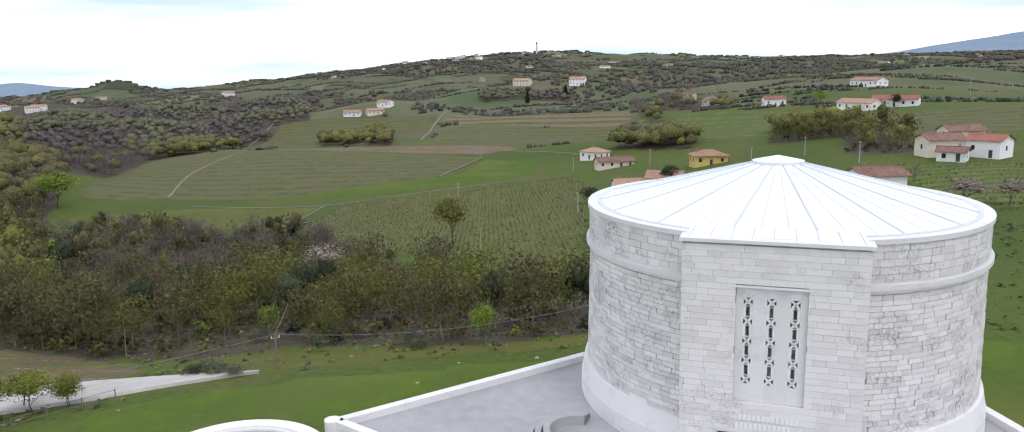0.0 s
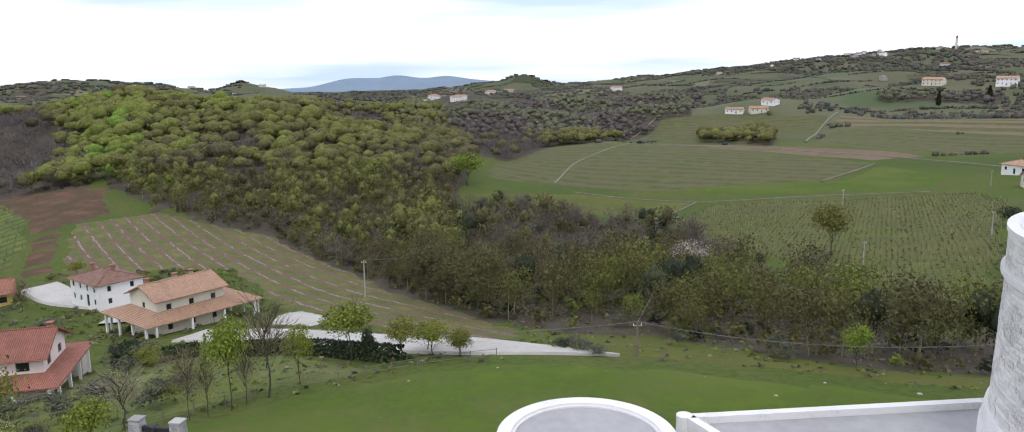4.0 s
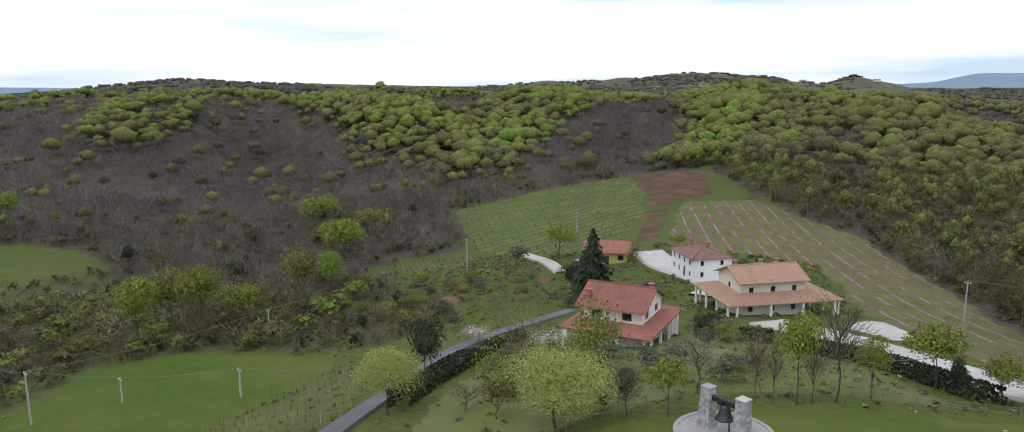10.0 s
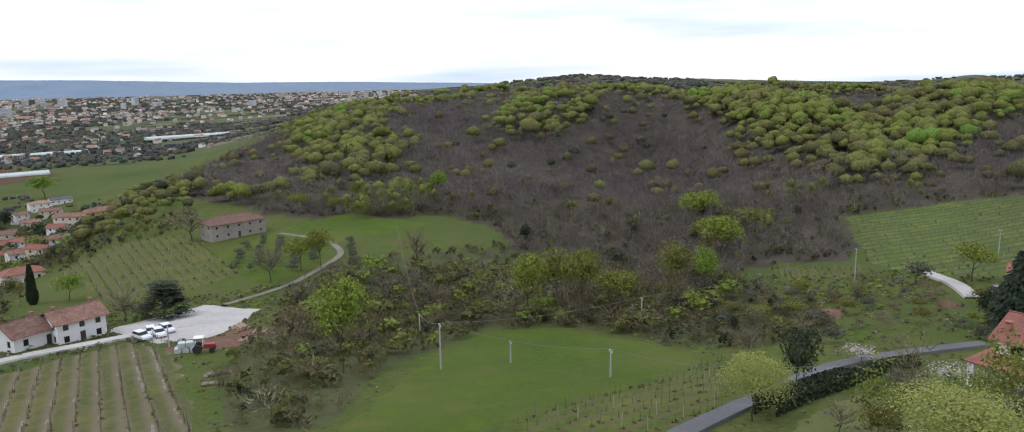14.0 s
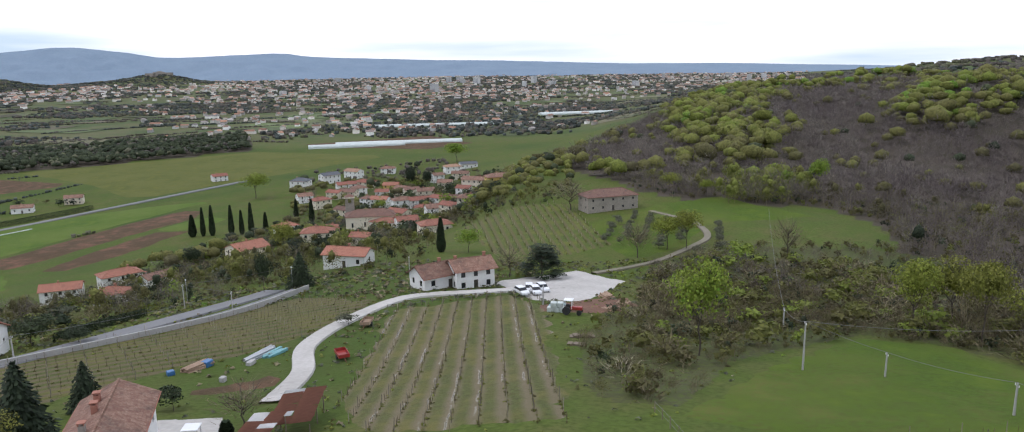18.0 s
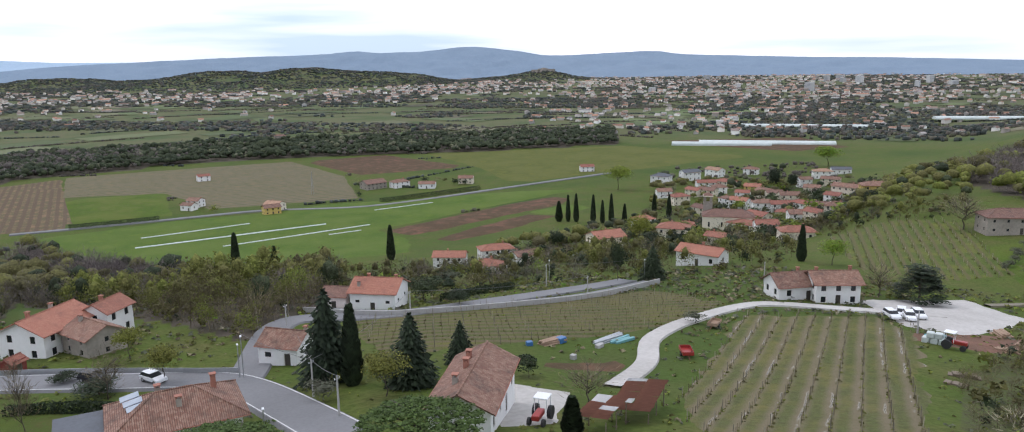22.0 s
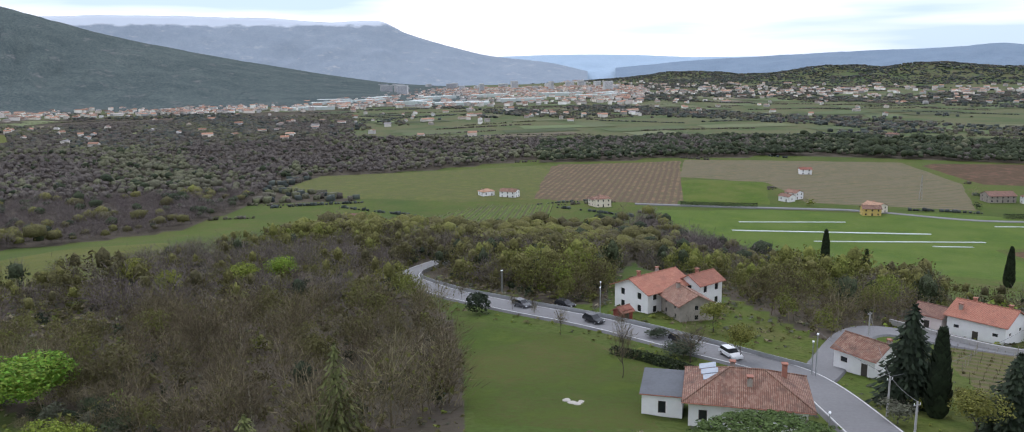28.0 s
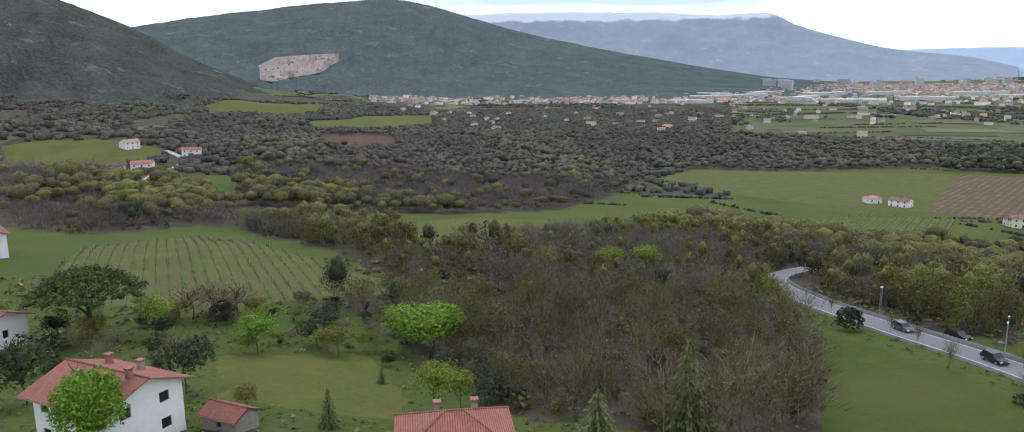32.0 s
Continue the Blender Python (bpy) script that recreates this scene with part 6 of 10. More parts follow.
def build_tower():
    rng = random.Random(5)
    bm = bmesh.new()
    tube(bm, (0, 0, -6), (0, 0, 9.0), 10.86, 10.56, 128)
    drum = part("drum", bm, M_JOINT, tower, "mortar core of the round wall")
    bm = bmesh.new()
    for z0, z1, r in ((-5.5, 1.0, 11.42), (1.0, 2.0, 11.22)):
        tube(bm, (0, 0, z0), (0, 0, z1), r, r - 0.18, 128)
    part("plinth", bm, M_SMOOTH, tower, "smooth white stone plinth")
    bm = bmesh.new()
    ringwall(bm, 10.2, 10.86, 8.92, 9.06)
    ringwall(bm, 10.2, 10.95, 9.06, 9.32)
    ringwall(bm, 10.2, 10.72, 9.32, 9.42)
    part("cornice", bm, M_SMOOTH, tower, "projecting white cornice")
    bm = bmesh.new()
    ringwall(bm, 10.28, 10.70, 9.42, 11.18)
    band = part("upper_band", bm, M_JOINT, tower)
    bm = bmesh.new()
    ringwall(bm, 10.25, 10.86, 11.18, 11.42)
    part("coping", bm, M_SMOOTH, tower, "pale coping of the wall top")
    # courses of blocks: those that face the lawn are single pieces, the rest one mesh
    widths = [0.52, 0.66, 0.80, 0.95]
    stock = {}
    for w in widths:
        for h in (0.262, 0.352):
            b = bmesh.new()
            box(b, -w / 2 + 0.008, -0.10, 0.008, w / 2 - 0.008, 0.085, h - 0.008, None, 0.012)
            me = bpy.data.meshes.new("block")
            b.to_mesh(me)
            b.free()
            me.materials.append(M_ASHLAR)
            stock[w, h] = me
    made = 0
    rest_v, rest_f, n0 = [], [], 0
    cube = np.array([(-1, -1, 0), (1, -1, 0), (1, 1, 0), (-1, 1, 0), (-1, -1, 1), (1, -1, 1), (1, 1, 1), (-1, 1, 1)], float)
    quads = np.array([(0, 1, 5, 4), (1, 2, 6, 5), (2, 3, 7, 6), (3, 0, 4, 7), (4, 5, 6, 7)])

    def course(z, h, r, rough, parent):
        nonlocal made, n0
        a = rng.uniform(0, 0.1)
        end = a + 2 * math.pi
        while a < end - 0.03:
            w = rng.choice(widths)
            step = min(w / r, end - a)
            mid = a + step / 2
            off = (math.degrees(mid) - 90 + 180) % 360 - 180      # 0 faces the lawn
            a += step
            if abs(off) < 21:
                continue                                        # the bay stands here
            push = rng.uniform(-0.5, 1.0) * rough
            if 21 < abs(off) < 52 and made < 296 and rng.random() < 0.34 and step * r > w - 0.01:
                ob = new("block", stock[w, h])
                ob.parent = parent
                ob.matrix_basis = pose(math.cos(mid) * (r + push), math.sin(mid) * (r + push), z, 0, 0, math.degrees(mid) - 90)
                made += 1
                continue
            c, s = math.cos(mid), math.sin(mid)
            half = step * r / 2 - 0.008
            p = cube * (half, 0.085, h - 0.016) + (0, r + push, z + 0.008)
            q = np.stack([p[:, 1] * c + p[:, 0] * s, p[:, 1] * s - p[:, 0] * c, p[:, 2]], 1)
            rest_v.append(q), rest_f.append(quads + n0)
            n0 += 8
    z = 2.0
    while z < 8.85:
        course(z, 0.262, 10.76 - 0.02 * (z - 2), 0.030, drum)
        z += 0.262
    z = 9.42
    for k in range(5):
        course(z, 0.352, 10.68, 0.008, band)
        z += 0.352
    rest = part("ashlar_facing", mesh_of("ashlar_facing", np.concatenate(rest_v), np.concatenate(rest_f), M_ASHLAR), None, tower)
    tagged(rest, kind="stuff")

    # the flat bay with its three pierced strips
    bay = place("bay", tower)
    w, front = 4.02, 11.15
    bm = bmesh.new()
    panel_w, z0, z1 = 1.56, 3.6, 9.15
    strip_x, sw = (-1.03, 0.0, 1.03), 0.20
    sz0, sz1 = 4.45, 8.65
    for x0, x1, a, b in ((-w, -panel_w, -5.5, 11.2), (panel_w, w, -5.5, 11.2), (-panel_w, panel_w, z1, 11.2), (-panel_w, panel_w, -5.5, z0)):
        box(bm, x0, 9.0, a, x1, front - 0.10, b)
    part("bay_core", bm, M_JOINT, bay)
    bm = bmesh.new()
    cuts = [-panel_w, *[x + o for x in strip_x for o in (-sw, sw)], panel_w]
    for k in range(0, 8, 2):
        box(bm, cuts[k], 10.6, z0, cuts[k + 1], front - 0.16, z1)
    for x in strip_x:
        box(bm, x - sw, 10.6, z0, x + sw, front - 0.16, sz0)
        box(bm, x - sw, 10.6, sz1, x + sw, front - 0.16, z1)
    part("window_panel", bm, M_SMOOTH, bay, "smooth recessed stone panel")
    bm = bmesh.new()
    box(bm, -panel_w - 0.15, front - 0.12, z1, panel_w + 0.15, front + 0.05, z1 + 0.10)
    part("lintel", bm, M_SMOOTH, bay, "thin stone lintel over the panel")
    bm = bmesh.new()
    box(bm, -panel_w, 10.2, z0, panel_w, 10.3, z1)
    part("dark_backing", bm, M_PAINTED_DARK, bay, "near-black sheet painted for the unlit space behind the pierced strips")
    for x in strip_x:
        bm = bmesh.new()
        n, zz = 9, sz0
        cross, slot = 0.42, (sz1 - sz0 - 5 * 0.42) / 4
        for k in range(n):
            h = cross if k % 2 == 0 else slot
            y0, y1 = front - 0.30, front - 0.17
            if k % 2 == 0:
                d = math.atan2(h, 2 * sw)
                for sgn in (-1, 1):
                    m = Matrix.Translation((x, 0, zz + h / 2)) @ Matrix.Rotation(sgn * d, 4, 'Y')
                    box(bm, -0.28, y0, -0.05, 0.28, y1, 0.05, m)
                box(bm, x - 0.10, y0 + 0.01, zz + h / 2 - 0.10, x - 0.045, y1 - 0.005, zz + h / 2 + 0.10)
                box(bm, x + 0.045, y0 + 0.01, zz + h / 2 - 0.10, x + 0.10, y1 - 0.005, zz + h / 2 + 0.10)
                box(bm, x - sw, y0, zz - 0.012, x + sw, y1 - 0.01, zz + 0.012)
                box(bm, x - sw, y0, zz + h - 0.012, x + sw, y1 - 0.01, zz + h + 0.012)
            else:
                for sgn in (-1, 1):
                    box(bm, x + sgn * 0.085, y0, zz, x + sgn * sw, y1, zz + h)
            zz += h
        part("pierced_strip", bm, M_SMOOTH, bay, "pierced stone grille of crosses and slots")
    # ashlar of the bay front and its sides
    v, f, k0 = [], [], 0
    z = -3.0
    while z < 10.9:
        x = -w - rng.uniform(0, 0.3)
        while x < w:
            L = rng.uniform(0.5, 1.25)
            a, b = max(x, -w), min(x + L, w)
            x += L
            pieces = [(a, b)]
            if z + 0.3 > z0 and z < z1:
                pieces = [(a, min(b, -panel_w)), (max(a, panel_w), b)]
            for a, b in pieces:
                if b - a > 0.06:
                    push = rng.uniform(0, 0.012)
                    p = cube * ((b - a) / 2 - 0.004, 0.06, 0.292) + ((a + b) / 2, front - 0.06 + push, z + 0.004)
                    v.append(p), f.append(quads + k0)
                    k0 += 8
        for sgn in (-1, 1):
            p = cube * (0.06, 0.95, 0.292) + (sgn * (w - 0.02), front - 1.02, z + 0.004)
            v.append(p), f.append(quads + k0)
            k0 += 8
        z += 0.30
    tagged(part("bay_facing", mesh_of("bay_facing", np.concatenate(v), np.concatenate(f), M_BAYSTONE), None, bay), kind="stuff")
    # two lines of raised inscription, unreadable, and the relief above the door on a strip blackened as a shaded recess
    for z, n, s in ((2.72, 13, -0.05), (2.30, 12, 0.18)):
        for i in range(n):
            bm = bmesh.new()
            x = (i - (n - 1) / 2) * 0.21 + s
            box(bm, x - 0.075, front - 0.01, z, x + 0.07, front + 0.035, z + 0.28)
            part("raised_bar", bm, M_LETTER, bay)
    bm = bmesh.new()
    box(bm, -2.2, front - 0.06, 1.68, 2.2, front + 0.03, 2.02)
    frieze = part("frieze", bm, M_PAINTED_DARK, bay, "frieze over the doorway, painted black for its dark recess")
    for i, (x, wd) in enumerate(((-1.7, 0.3), (-1.1, 0.5), (-0.3, 0.45), (0.35, 0.6), (1.05, 0.5), (1.7, 0.36))):
        bm = bmesh.new()
        box(bm, x - wd / 2, front + 0.02, 1.72, x + wd / 2, front + 0.07, 1.88 + 0.04 * (i % 3), None, 0.02)
        part("relief", bm, M_SMOOTH, frieze)
    bm = bmesh.new()
    box(bm, -w - 0.16, front - 1.9, 11.2, w + 0.16, front + 0.12, 11.36)
    part("bay_coping", bm, M_SMOOTH, bay, "stone coping of the bay")

    # the roof: a low cone of standing-seam sheets
    roof = place("roof", tower)
    n, r0, r1, zb, zt = 16, 10.22, 1.25, 11.40, 13.62
    for i in range(n):
        bm = bmesh.new()
        a0, a1 = 2 * math.pi * (i - 0.5) / n + math.pi / 2, 2 * math.pi * (i + 0.5) / n + math.pi / 2
        pts = []
        for r, z in ((r0, zb), (r1, zt)):
            for k in range(4):
                a = a0 + (a1 - a0) * k / 3
                pts.append((r * math.cos(a), r * math.sin(a), z))
        lo = [bm.verts.new((x, y, z - 0.05)) for x, y, z in pts]
        hi = [bm.verts.new((x, y, z)) for x, y, z in pts]
        for k in range(3):
            bm.faces.new((hi[k], hi[k + 1], hi[k + 5], hi[k + 4]))
            bm.faces.new((lo[k], lo[k + 4], lo[k + 5], lo[k + 1]))
            bm.faces.new((lo[k], lo[k + 1], hi[k + 1], hi[k]))
        part("roof_sheet", bm, M_METAL, roof)
        bm = bmesh.new()
        for r, z, rr, zz, wd in ((r0, zb, r1, zt, 0.055),):
            a = a0
            d = Vector((math.cos(a) * rr, math.sin(a) * rr, zz + 0.03)) - Vector((math.cos(a) * r, math.sin(a) * r, z + 0.03))
            tube(bm, (math.cos(a) * r, math.sin(a) * r, z + 0.02), (math.cos(a) * rr, math.sin(a) * rr, zz + 0.02), wd, wd * 0.8, 6)
        part("rib", bm, M_SEAM, roof)
        bm = bmesh.new()
        for k in (1, 2):
            a = a0 + (a1 - a0) * k / 3
            s = 0.42 if k == 1 else 0.45
            tube(bm, (math.cos(a) * r0, math.sin(a) * r0, zb + 0.005), (math.cos(a) * (r0 + (r1 - r0) * 0.93), math.sin(a) * (r0 + (r1 - r0) * 0.93), zb + (zt - zb) * 0.93 + 0.005), 0.025, 0.02, 4)
        part("seam", bm, M_SEAM, roof)
    bm = bmesh.new()
    tube(bm, (0, 0, zt - 0.08), (0, 0, zt + 0.12), 1.42, 1.40, 32)
    tube(bm, (0, 0, zt + 0.12), (0, 0, zt + 0.42), 1.44, 0.05, 32)
    part("cap", bm, M_METAL, roof, "round metal cap of the roof")
    bm = bmesh.new()
    ringwall(bm, 10.05, 10.3, 11.34, 11.46)
    part("gutter", bm, M_SEAM, roof)
    bm = bmesh.new()
    vs = [bm.verts.new(p) for p in ((-3.75, 9.45, 11.62), (3.75, 9.45, 11.62), (4.0, 10.95, 11.38), (-4.0, 10.95, 11.38), (-3.75, 9.45, 11.36), (3.75, 9.45, 11.36), (4.0, 10.95, 11.32), (-4.0, 10.95, 11.32))]
    for q in ((0, 1, 2, 3), (4, 7, 6, 5), (0, 3, 7, 4), (1, 5, 6, 2), (3, 2, 6, 7), (0, 4, 5, 1)):
        bm.faces.new([vs[i] for i in q])
    part("apron", bm, M_METAL, roof, "sheet apron between roof and bay")
    for i in range(9):
        bm = bmesh.new()
        x = -3.6 + 0.9 * i
        tube(bm, (x, 9.5, 11.63), (x * 1.05, 10.93, 11.40), 0.025, 0.025, 4)
        part("apron_seam", bm, M_SEAM, roof)


build_tower()


def build_terrace():
    A, B, C = Vector((-10.3, 40.9)), Vector((23.6, 62.8)), Vector((30.5, 9.5))
    t = place("terrace", None, 0, 0, TERRACE_Z, 0, "triangular raised terrace of grey paving with a white parapet", "terrace", "", "structure")
    bm = bmesh.new()
    solid(bm, [tuple(A), tuple(C), tuple(B)], -8, 0)
    part("paved_body", bm, M_PAVING, t)
    mid = (A + B + C) / 3
    for p, q in ((A, B), (B, C), (C, A)):
        d = (q - p).normalized()
        nrm = Vector((-d.y, d.x))
        if (mid - p).dot(nrm) < 0:
            nrm = -nrm
        bm = bmesh.new()
        o = [p - nrm * 0.12, q - nrm * 0.12, q + nrm * 0.42, p + nrm * 0.42]
        solid(bm, [tuple(v) for v in o], -8.2, 0.42)
        part("parapet", bm, M_SMOOTH, t, "low white stone parapet")
        bm = bmesh.new()
        tube(bm, (p.x, p.y, -8.2), (p.x, p.y, 0.424), 0.46, 0.46, 16)
        part("parapet_corner", bm, M_SMOOTH, t, "rounded white corner block of the parapet")


build_terrace()
turret = place("corner_turret", None, -14.1, 35.6, 81.0, 0, "low round white stone turret with an open top", "turret")
bm = bmesh.new()
tube(bm, (0, 0, -8), (0, 0, 0.0), 4.82, 4.66, 72)
part("turret_wall", bm, M_SMOOTH, turret)
bm = bmesh.new()
ringwall(bm, 3.98, 4.74, -0.04, 0.26, 72)
ringwall(bm, 3.82, 4.03, -0.04, 0.12, 72)
part("turret_coping", bm, M_SMOOTH, turret, "wide white coping ring")
bm = bmesh.new()
tube(bm, (0, 0, -0.2), (0, 0, 0.03), 3.95, 3.95, 48)
part("turret_floor", bm, M_PAVING, turret, "grey sunken floor")
# curved stone steps on the terrace beside the plinth
steps = place("curved_steps", None, 3.3, 39.0, TERRACE_Z, 0, "weathered grey curved stone steps on the terrace", "steps")
for k in range(3):
    bm = bmesh.new()
    rows = []
    for r, z in ((1.5 + 0.45 * k, 0.0), (1.85 + 0.45 * k, 0.0), (1.85 + 0.45 * k, 0.55 - 0.15 * k), (1.5 + 0.45 * k, 0.55 - 0.15 * k)):
        rows.append([bm.verts.new((r * math.cos(a), r * math.sin(a), z)) for a in np.linspace(radians(70), radians(200), 22)])
    for i in range(21):
        for a in range(4):
            bm.faces.new((rows[a][i], rows[a][i + 1], rows[(a + 1) % 4][i + 1], rows[(a + 1) % 4][i]))
    part("step", bm, M_PAVING, steps)

# the bell on its round platform
BX, BY = -42.3, 31.4
BZ = float(ground(BX, BY))
bell = place("bell_monument", None, BX, BY, BZ, 18, "bronze bell between two rough stone pillars on a round pale platform", "bell")
bm = bmesh.new()
tube(bm, (0, 0, -1.5), (0, 0, 0.45), 3.45, 3.4, 64)
part("platform", bm, M_BELLBASE, bell, "round pale concrete platform")
bm = bmesh.new()
ringwall(bm, 3.2, 3.5, 0.44, 0.52, 64)
part("platform_rim", bm, M_BELLBASE, bell)
M_RUBBLE = stone_mat("rubble_stone", (0.44, 0.43, 0.42), (0.26, 0.255, 0.25), (0.15, 0.15, 0.15))
rngb = random.Random(3)
for sx in (-1.45, 1.45):
    pil = place("pillar", bell, sx, 0, 0.45)
    bm = bmesh.new()
    vs = box(bm, -0.46, -0.46, 0, 0.46, 0.46, 2.9)
    for v in vs:
        if v.co.z > 1:
            v.co.x *= 0.72
            v.co.y *= 0.72
    part("pillar_core", bm, M_JOINT, pil)
    bm = bmesh.new()
    box(bm, -0.42, -0.42, 2.9, 0.42, 0.42, 3.02, None, 0.02)
    part("pillar_cap", bm, M_RUBBLE, pil)
    for k in range(13):
        z, hw = 0.22 * k + 0.01, 0.50 - 0.0108 * k
        for side in range(4):
            u = -hw
            while u < hw - 0.05:
                wd = min(rngb.uniform(0.2, 0.42), hw - u)
                bm = bmesh.new()
                box(bm, u + 0.008, hw - 0.10, z, u + wd - 0.008, hw + rngb.uniform(-0.01, 0.03), z + 0.205)
                ob = part("stone", bm, M_RUBBLE, pil)
                ob.matrix_basis = pose(0, 0, 0, 0, 0, 90 * side)
                u += wd
bm = bmesh.new()
prof = ((0.12, 2.55), (0.30, 2.50), (0.36, 2.30), (0.42, 2.0), (0.50, 1.75), (0.66, 1.55), (0.68, 1.48), (0.58, 1.48))
rows = [[bm.verts.new((r * math.cos(a), r * math.sin(a), z)) for a in np.linspace(0, 2 * math.pi, 33)[:-1]] for r, z in prof]
for a, b in zip(rows, rows[1:]):
    for i in range(32):
        bm.faces.new((a[i], a[(i + 1) % 32], b[(i + 1) % 32], b[i]))
bm.faces.new(rows[0])
bell_body = part("bell", bm, M_BRONZE, bell, "dark bronze bell", True)
bm = bmesh.new()
tube(bm, (0, 0, 1.25), (0, 0, 2.2), 0.10, 0.04, 10)
part("clapper", bm, M_IRON, bell_body)
bm = bmesh.new()
box(bm, -1.15, -0.16, 2.55, 1.15, 0.16, 2.95, None, 0.06)
tube(bm, (-0.3, 0.3, 2.75), (-0.3, -0.3, 2.75), 0.25, 0.25, 12)
part("headstock", bm, M_IRON, bell, "dark iron headstock that carries the bell")
bm = bmesh.new()
tube(bm, (0.75, -0.5, 0.45), (0.75, -0.5, 1.75), 0.06, 0.05, 8)
tube(bm, (0.75, -0.5, 1.75), (0.95, -0.5, 1.7), 0.06, 0.05, 8)
part("post", bm, M_IRON, bell, "short dark post with a hook")
bm = bmesh.new()
box(bm, -1.3, -2.9, 0.45, 0.2, -2.2, 0.95, None, 0.05)
part("plaque_block", bm, M_BELLBASE, bell, "low stone block with a plaque")


# ---- mountains and the town in the plain ----
def mountain_mat(name, low, high, snow=None, rock=None):
    m, nt, bs = nodes_of(name)
    n, fine = noise_of(nt, 0.008, 10, (1, 1, 2), 0.68), noise_of(nt, 0.09, 6, (1, 1, 1.2), 0.7)
    col = mixed(nt, low, high, mixed(nt, ramp(nt, n, (0.38, GREY0), (0.62, GREY1)), ramp(nt, noise_of(nt, 0.16, 5, (1, 1, 1), 0.75), (0.44, GREY0), (0.56, GREY1)), 0.6))
    if rock:
        col = mixed(nt, col, rock, ramp(nt, noise_of(nt, 0.012, 7, (1, 1, 3), 0.7), (0.58, GREY0), (0.70, GREY1)))
    if snow:
        co = nt.nodes.new("ShaderNodeNewGeometry")
        sep = nt.nodes.new("ShaderNodeSeparateXYZ")
        nt.links.new(co.outputs['Position'], sep.inputs[0])
        ad = nt.nodes.new("ShaderNodeMath")
        ad.operation = 'MULTIPLY_ADD'
        nt.links.new(noise_of(nt, 0.012, 6), ad.inputs[0])
        ad.inputs[1].default_value = 60
        nt.links.new(sep.outputs[2], ad.inputs[2])
        mr = node(nt, "MapRange")
        mr.inputs[1].default_value, mr.inputs[2].default_value = snow, snow + 14
        nt.links.new(ad.outputs[0], mr.inputs[0])
        col = mixed(nt, col, (0.52, 0.57, 0.63), mr.outputs[0])
    nt.links.new(col, bs.inputs['Base Color'])
    bs.inputs['Roughness'].default_value = 1.0
    bs.inputs['Specular IOR Level'].default_value = 0.0
    bump(nt, bs, fine, 0.4, 6)
    return m


RANGE = {}


def range_of(name, crest, r, deep, material, label, rough=14, foot=-15, seed=3, trees=0):
    """A mountain range: its crest as (heading, rise in degrees over the eye), r metres off, the slope running deep metres towards the plain."""
    c = np.array(crest, float)
    n = int(abs(c[-1, 0] - c[0, 0]) * 6) + 2
    az = np.linspace(c[0, 0], c[-1, 0], n)
    top = 100 + r * np.tan(np.radians(hermite(c[:, 0], c[:, 1:2], az)[:, 0]))
    rows = 26
    v = np.zeros((rows + 1, n, 3))
    for i in range(rows + 1):
        s = i / rows
        rr = r - deep * (1 - s)
        x, y = -rr * np.sin(np.radians(az)), rr * np.cos(np.radians(az))
        spur = np.array([noise.fractal(Vector((a * 0.30 + seed * 9 + s * 1.6, s * 3.4, seed)), 0.7, 2.1, 7) for a in az])
        fall = s ** 1.25
        v[i, :, 0], v[i, :, 1] = x, y
        v[i, :, 2] = foot + (top - foot) * fall + rough * spur * math.sin(math.pi * min(s * 0.9 + 0.06, 1)) * (top - foot) / 120
    back = v[-1].copy()
    back[:, :2] *= 1 + 150 / r
    back[:, 2] = foot
    v = np.concatenate([v, back[None]])
    k = np.arange(n - 1)
    f = np.concatenate([np.stack([i * n + k, i * n + k + 1, (i + 1) * n + k + 1, (i + 1) * n + k], 1) for i in range(rows + 1)])
    me = mesh_of(name, v.reshape(-1, 3).tolist(), f.tolist(), material, True)
    if trees:
        rng = np.random.default_rng(seed)
        a, b = rng.uniform(0, rows - 0.01, trees), rng.uniform(0, n - 1.01, trees)
        i, j, p, q = a.astype(int), b.astype(int), a % 1, b % 1
        pt = (v[i, j] * ((1 - p) * (1 - q))[:, None] + v[i + 1, j] * (p * (1 - q))[:, None] + v[i, j + 1] * ((1 - p) * q)[:, None] + v[i + 1, j + 1] * (p * q)[:, None])
        crown = [leaf_crown(rng, 6, 0.6, 3, 1, 0.25, 3) for _ in range(6)]
        h = rng.uniform(5, 10, trees)
        kind = patches(pt[:, 0] * 0.25, pt[:, 1] * 0.25 + pt[:, 2]) + rng.normal(0, 0.35, trees)
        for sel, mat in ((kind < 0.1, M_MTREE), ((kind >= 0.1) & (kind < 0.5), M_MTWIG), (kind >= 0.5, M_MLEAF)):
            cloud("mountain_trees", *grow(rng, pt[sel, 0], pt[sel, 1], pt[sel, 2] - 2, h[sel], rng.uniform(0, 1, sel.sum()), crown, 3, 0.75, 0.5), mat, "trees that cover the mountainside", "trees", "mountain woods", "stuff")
    RANGE[name] = (az, v[:-1])
    return tagged(new(name, me), label, "mountain", "", "structure")


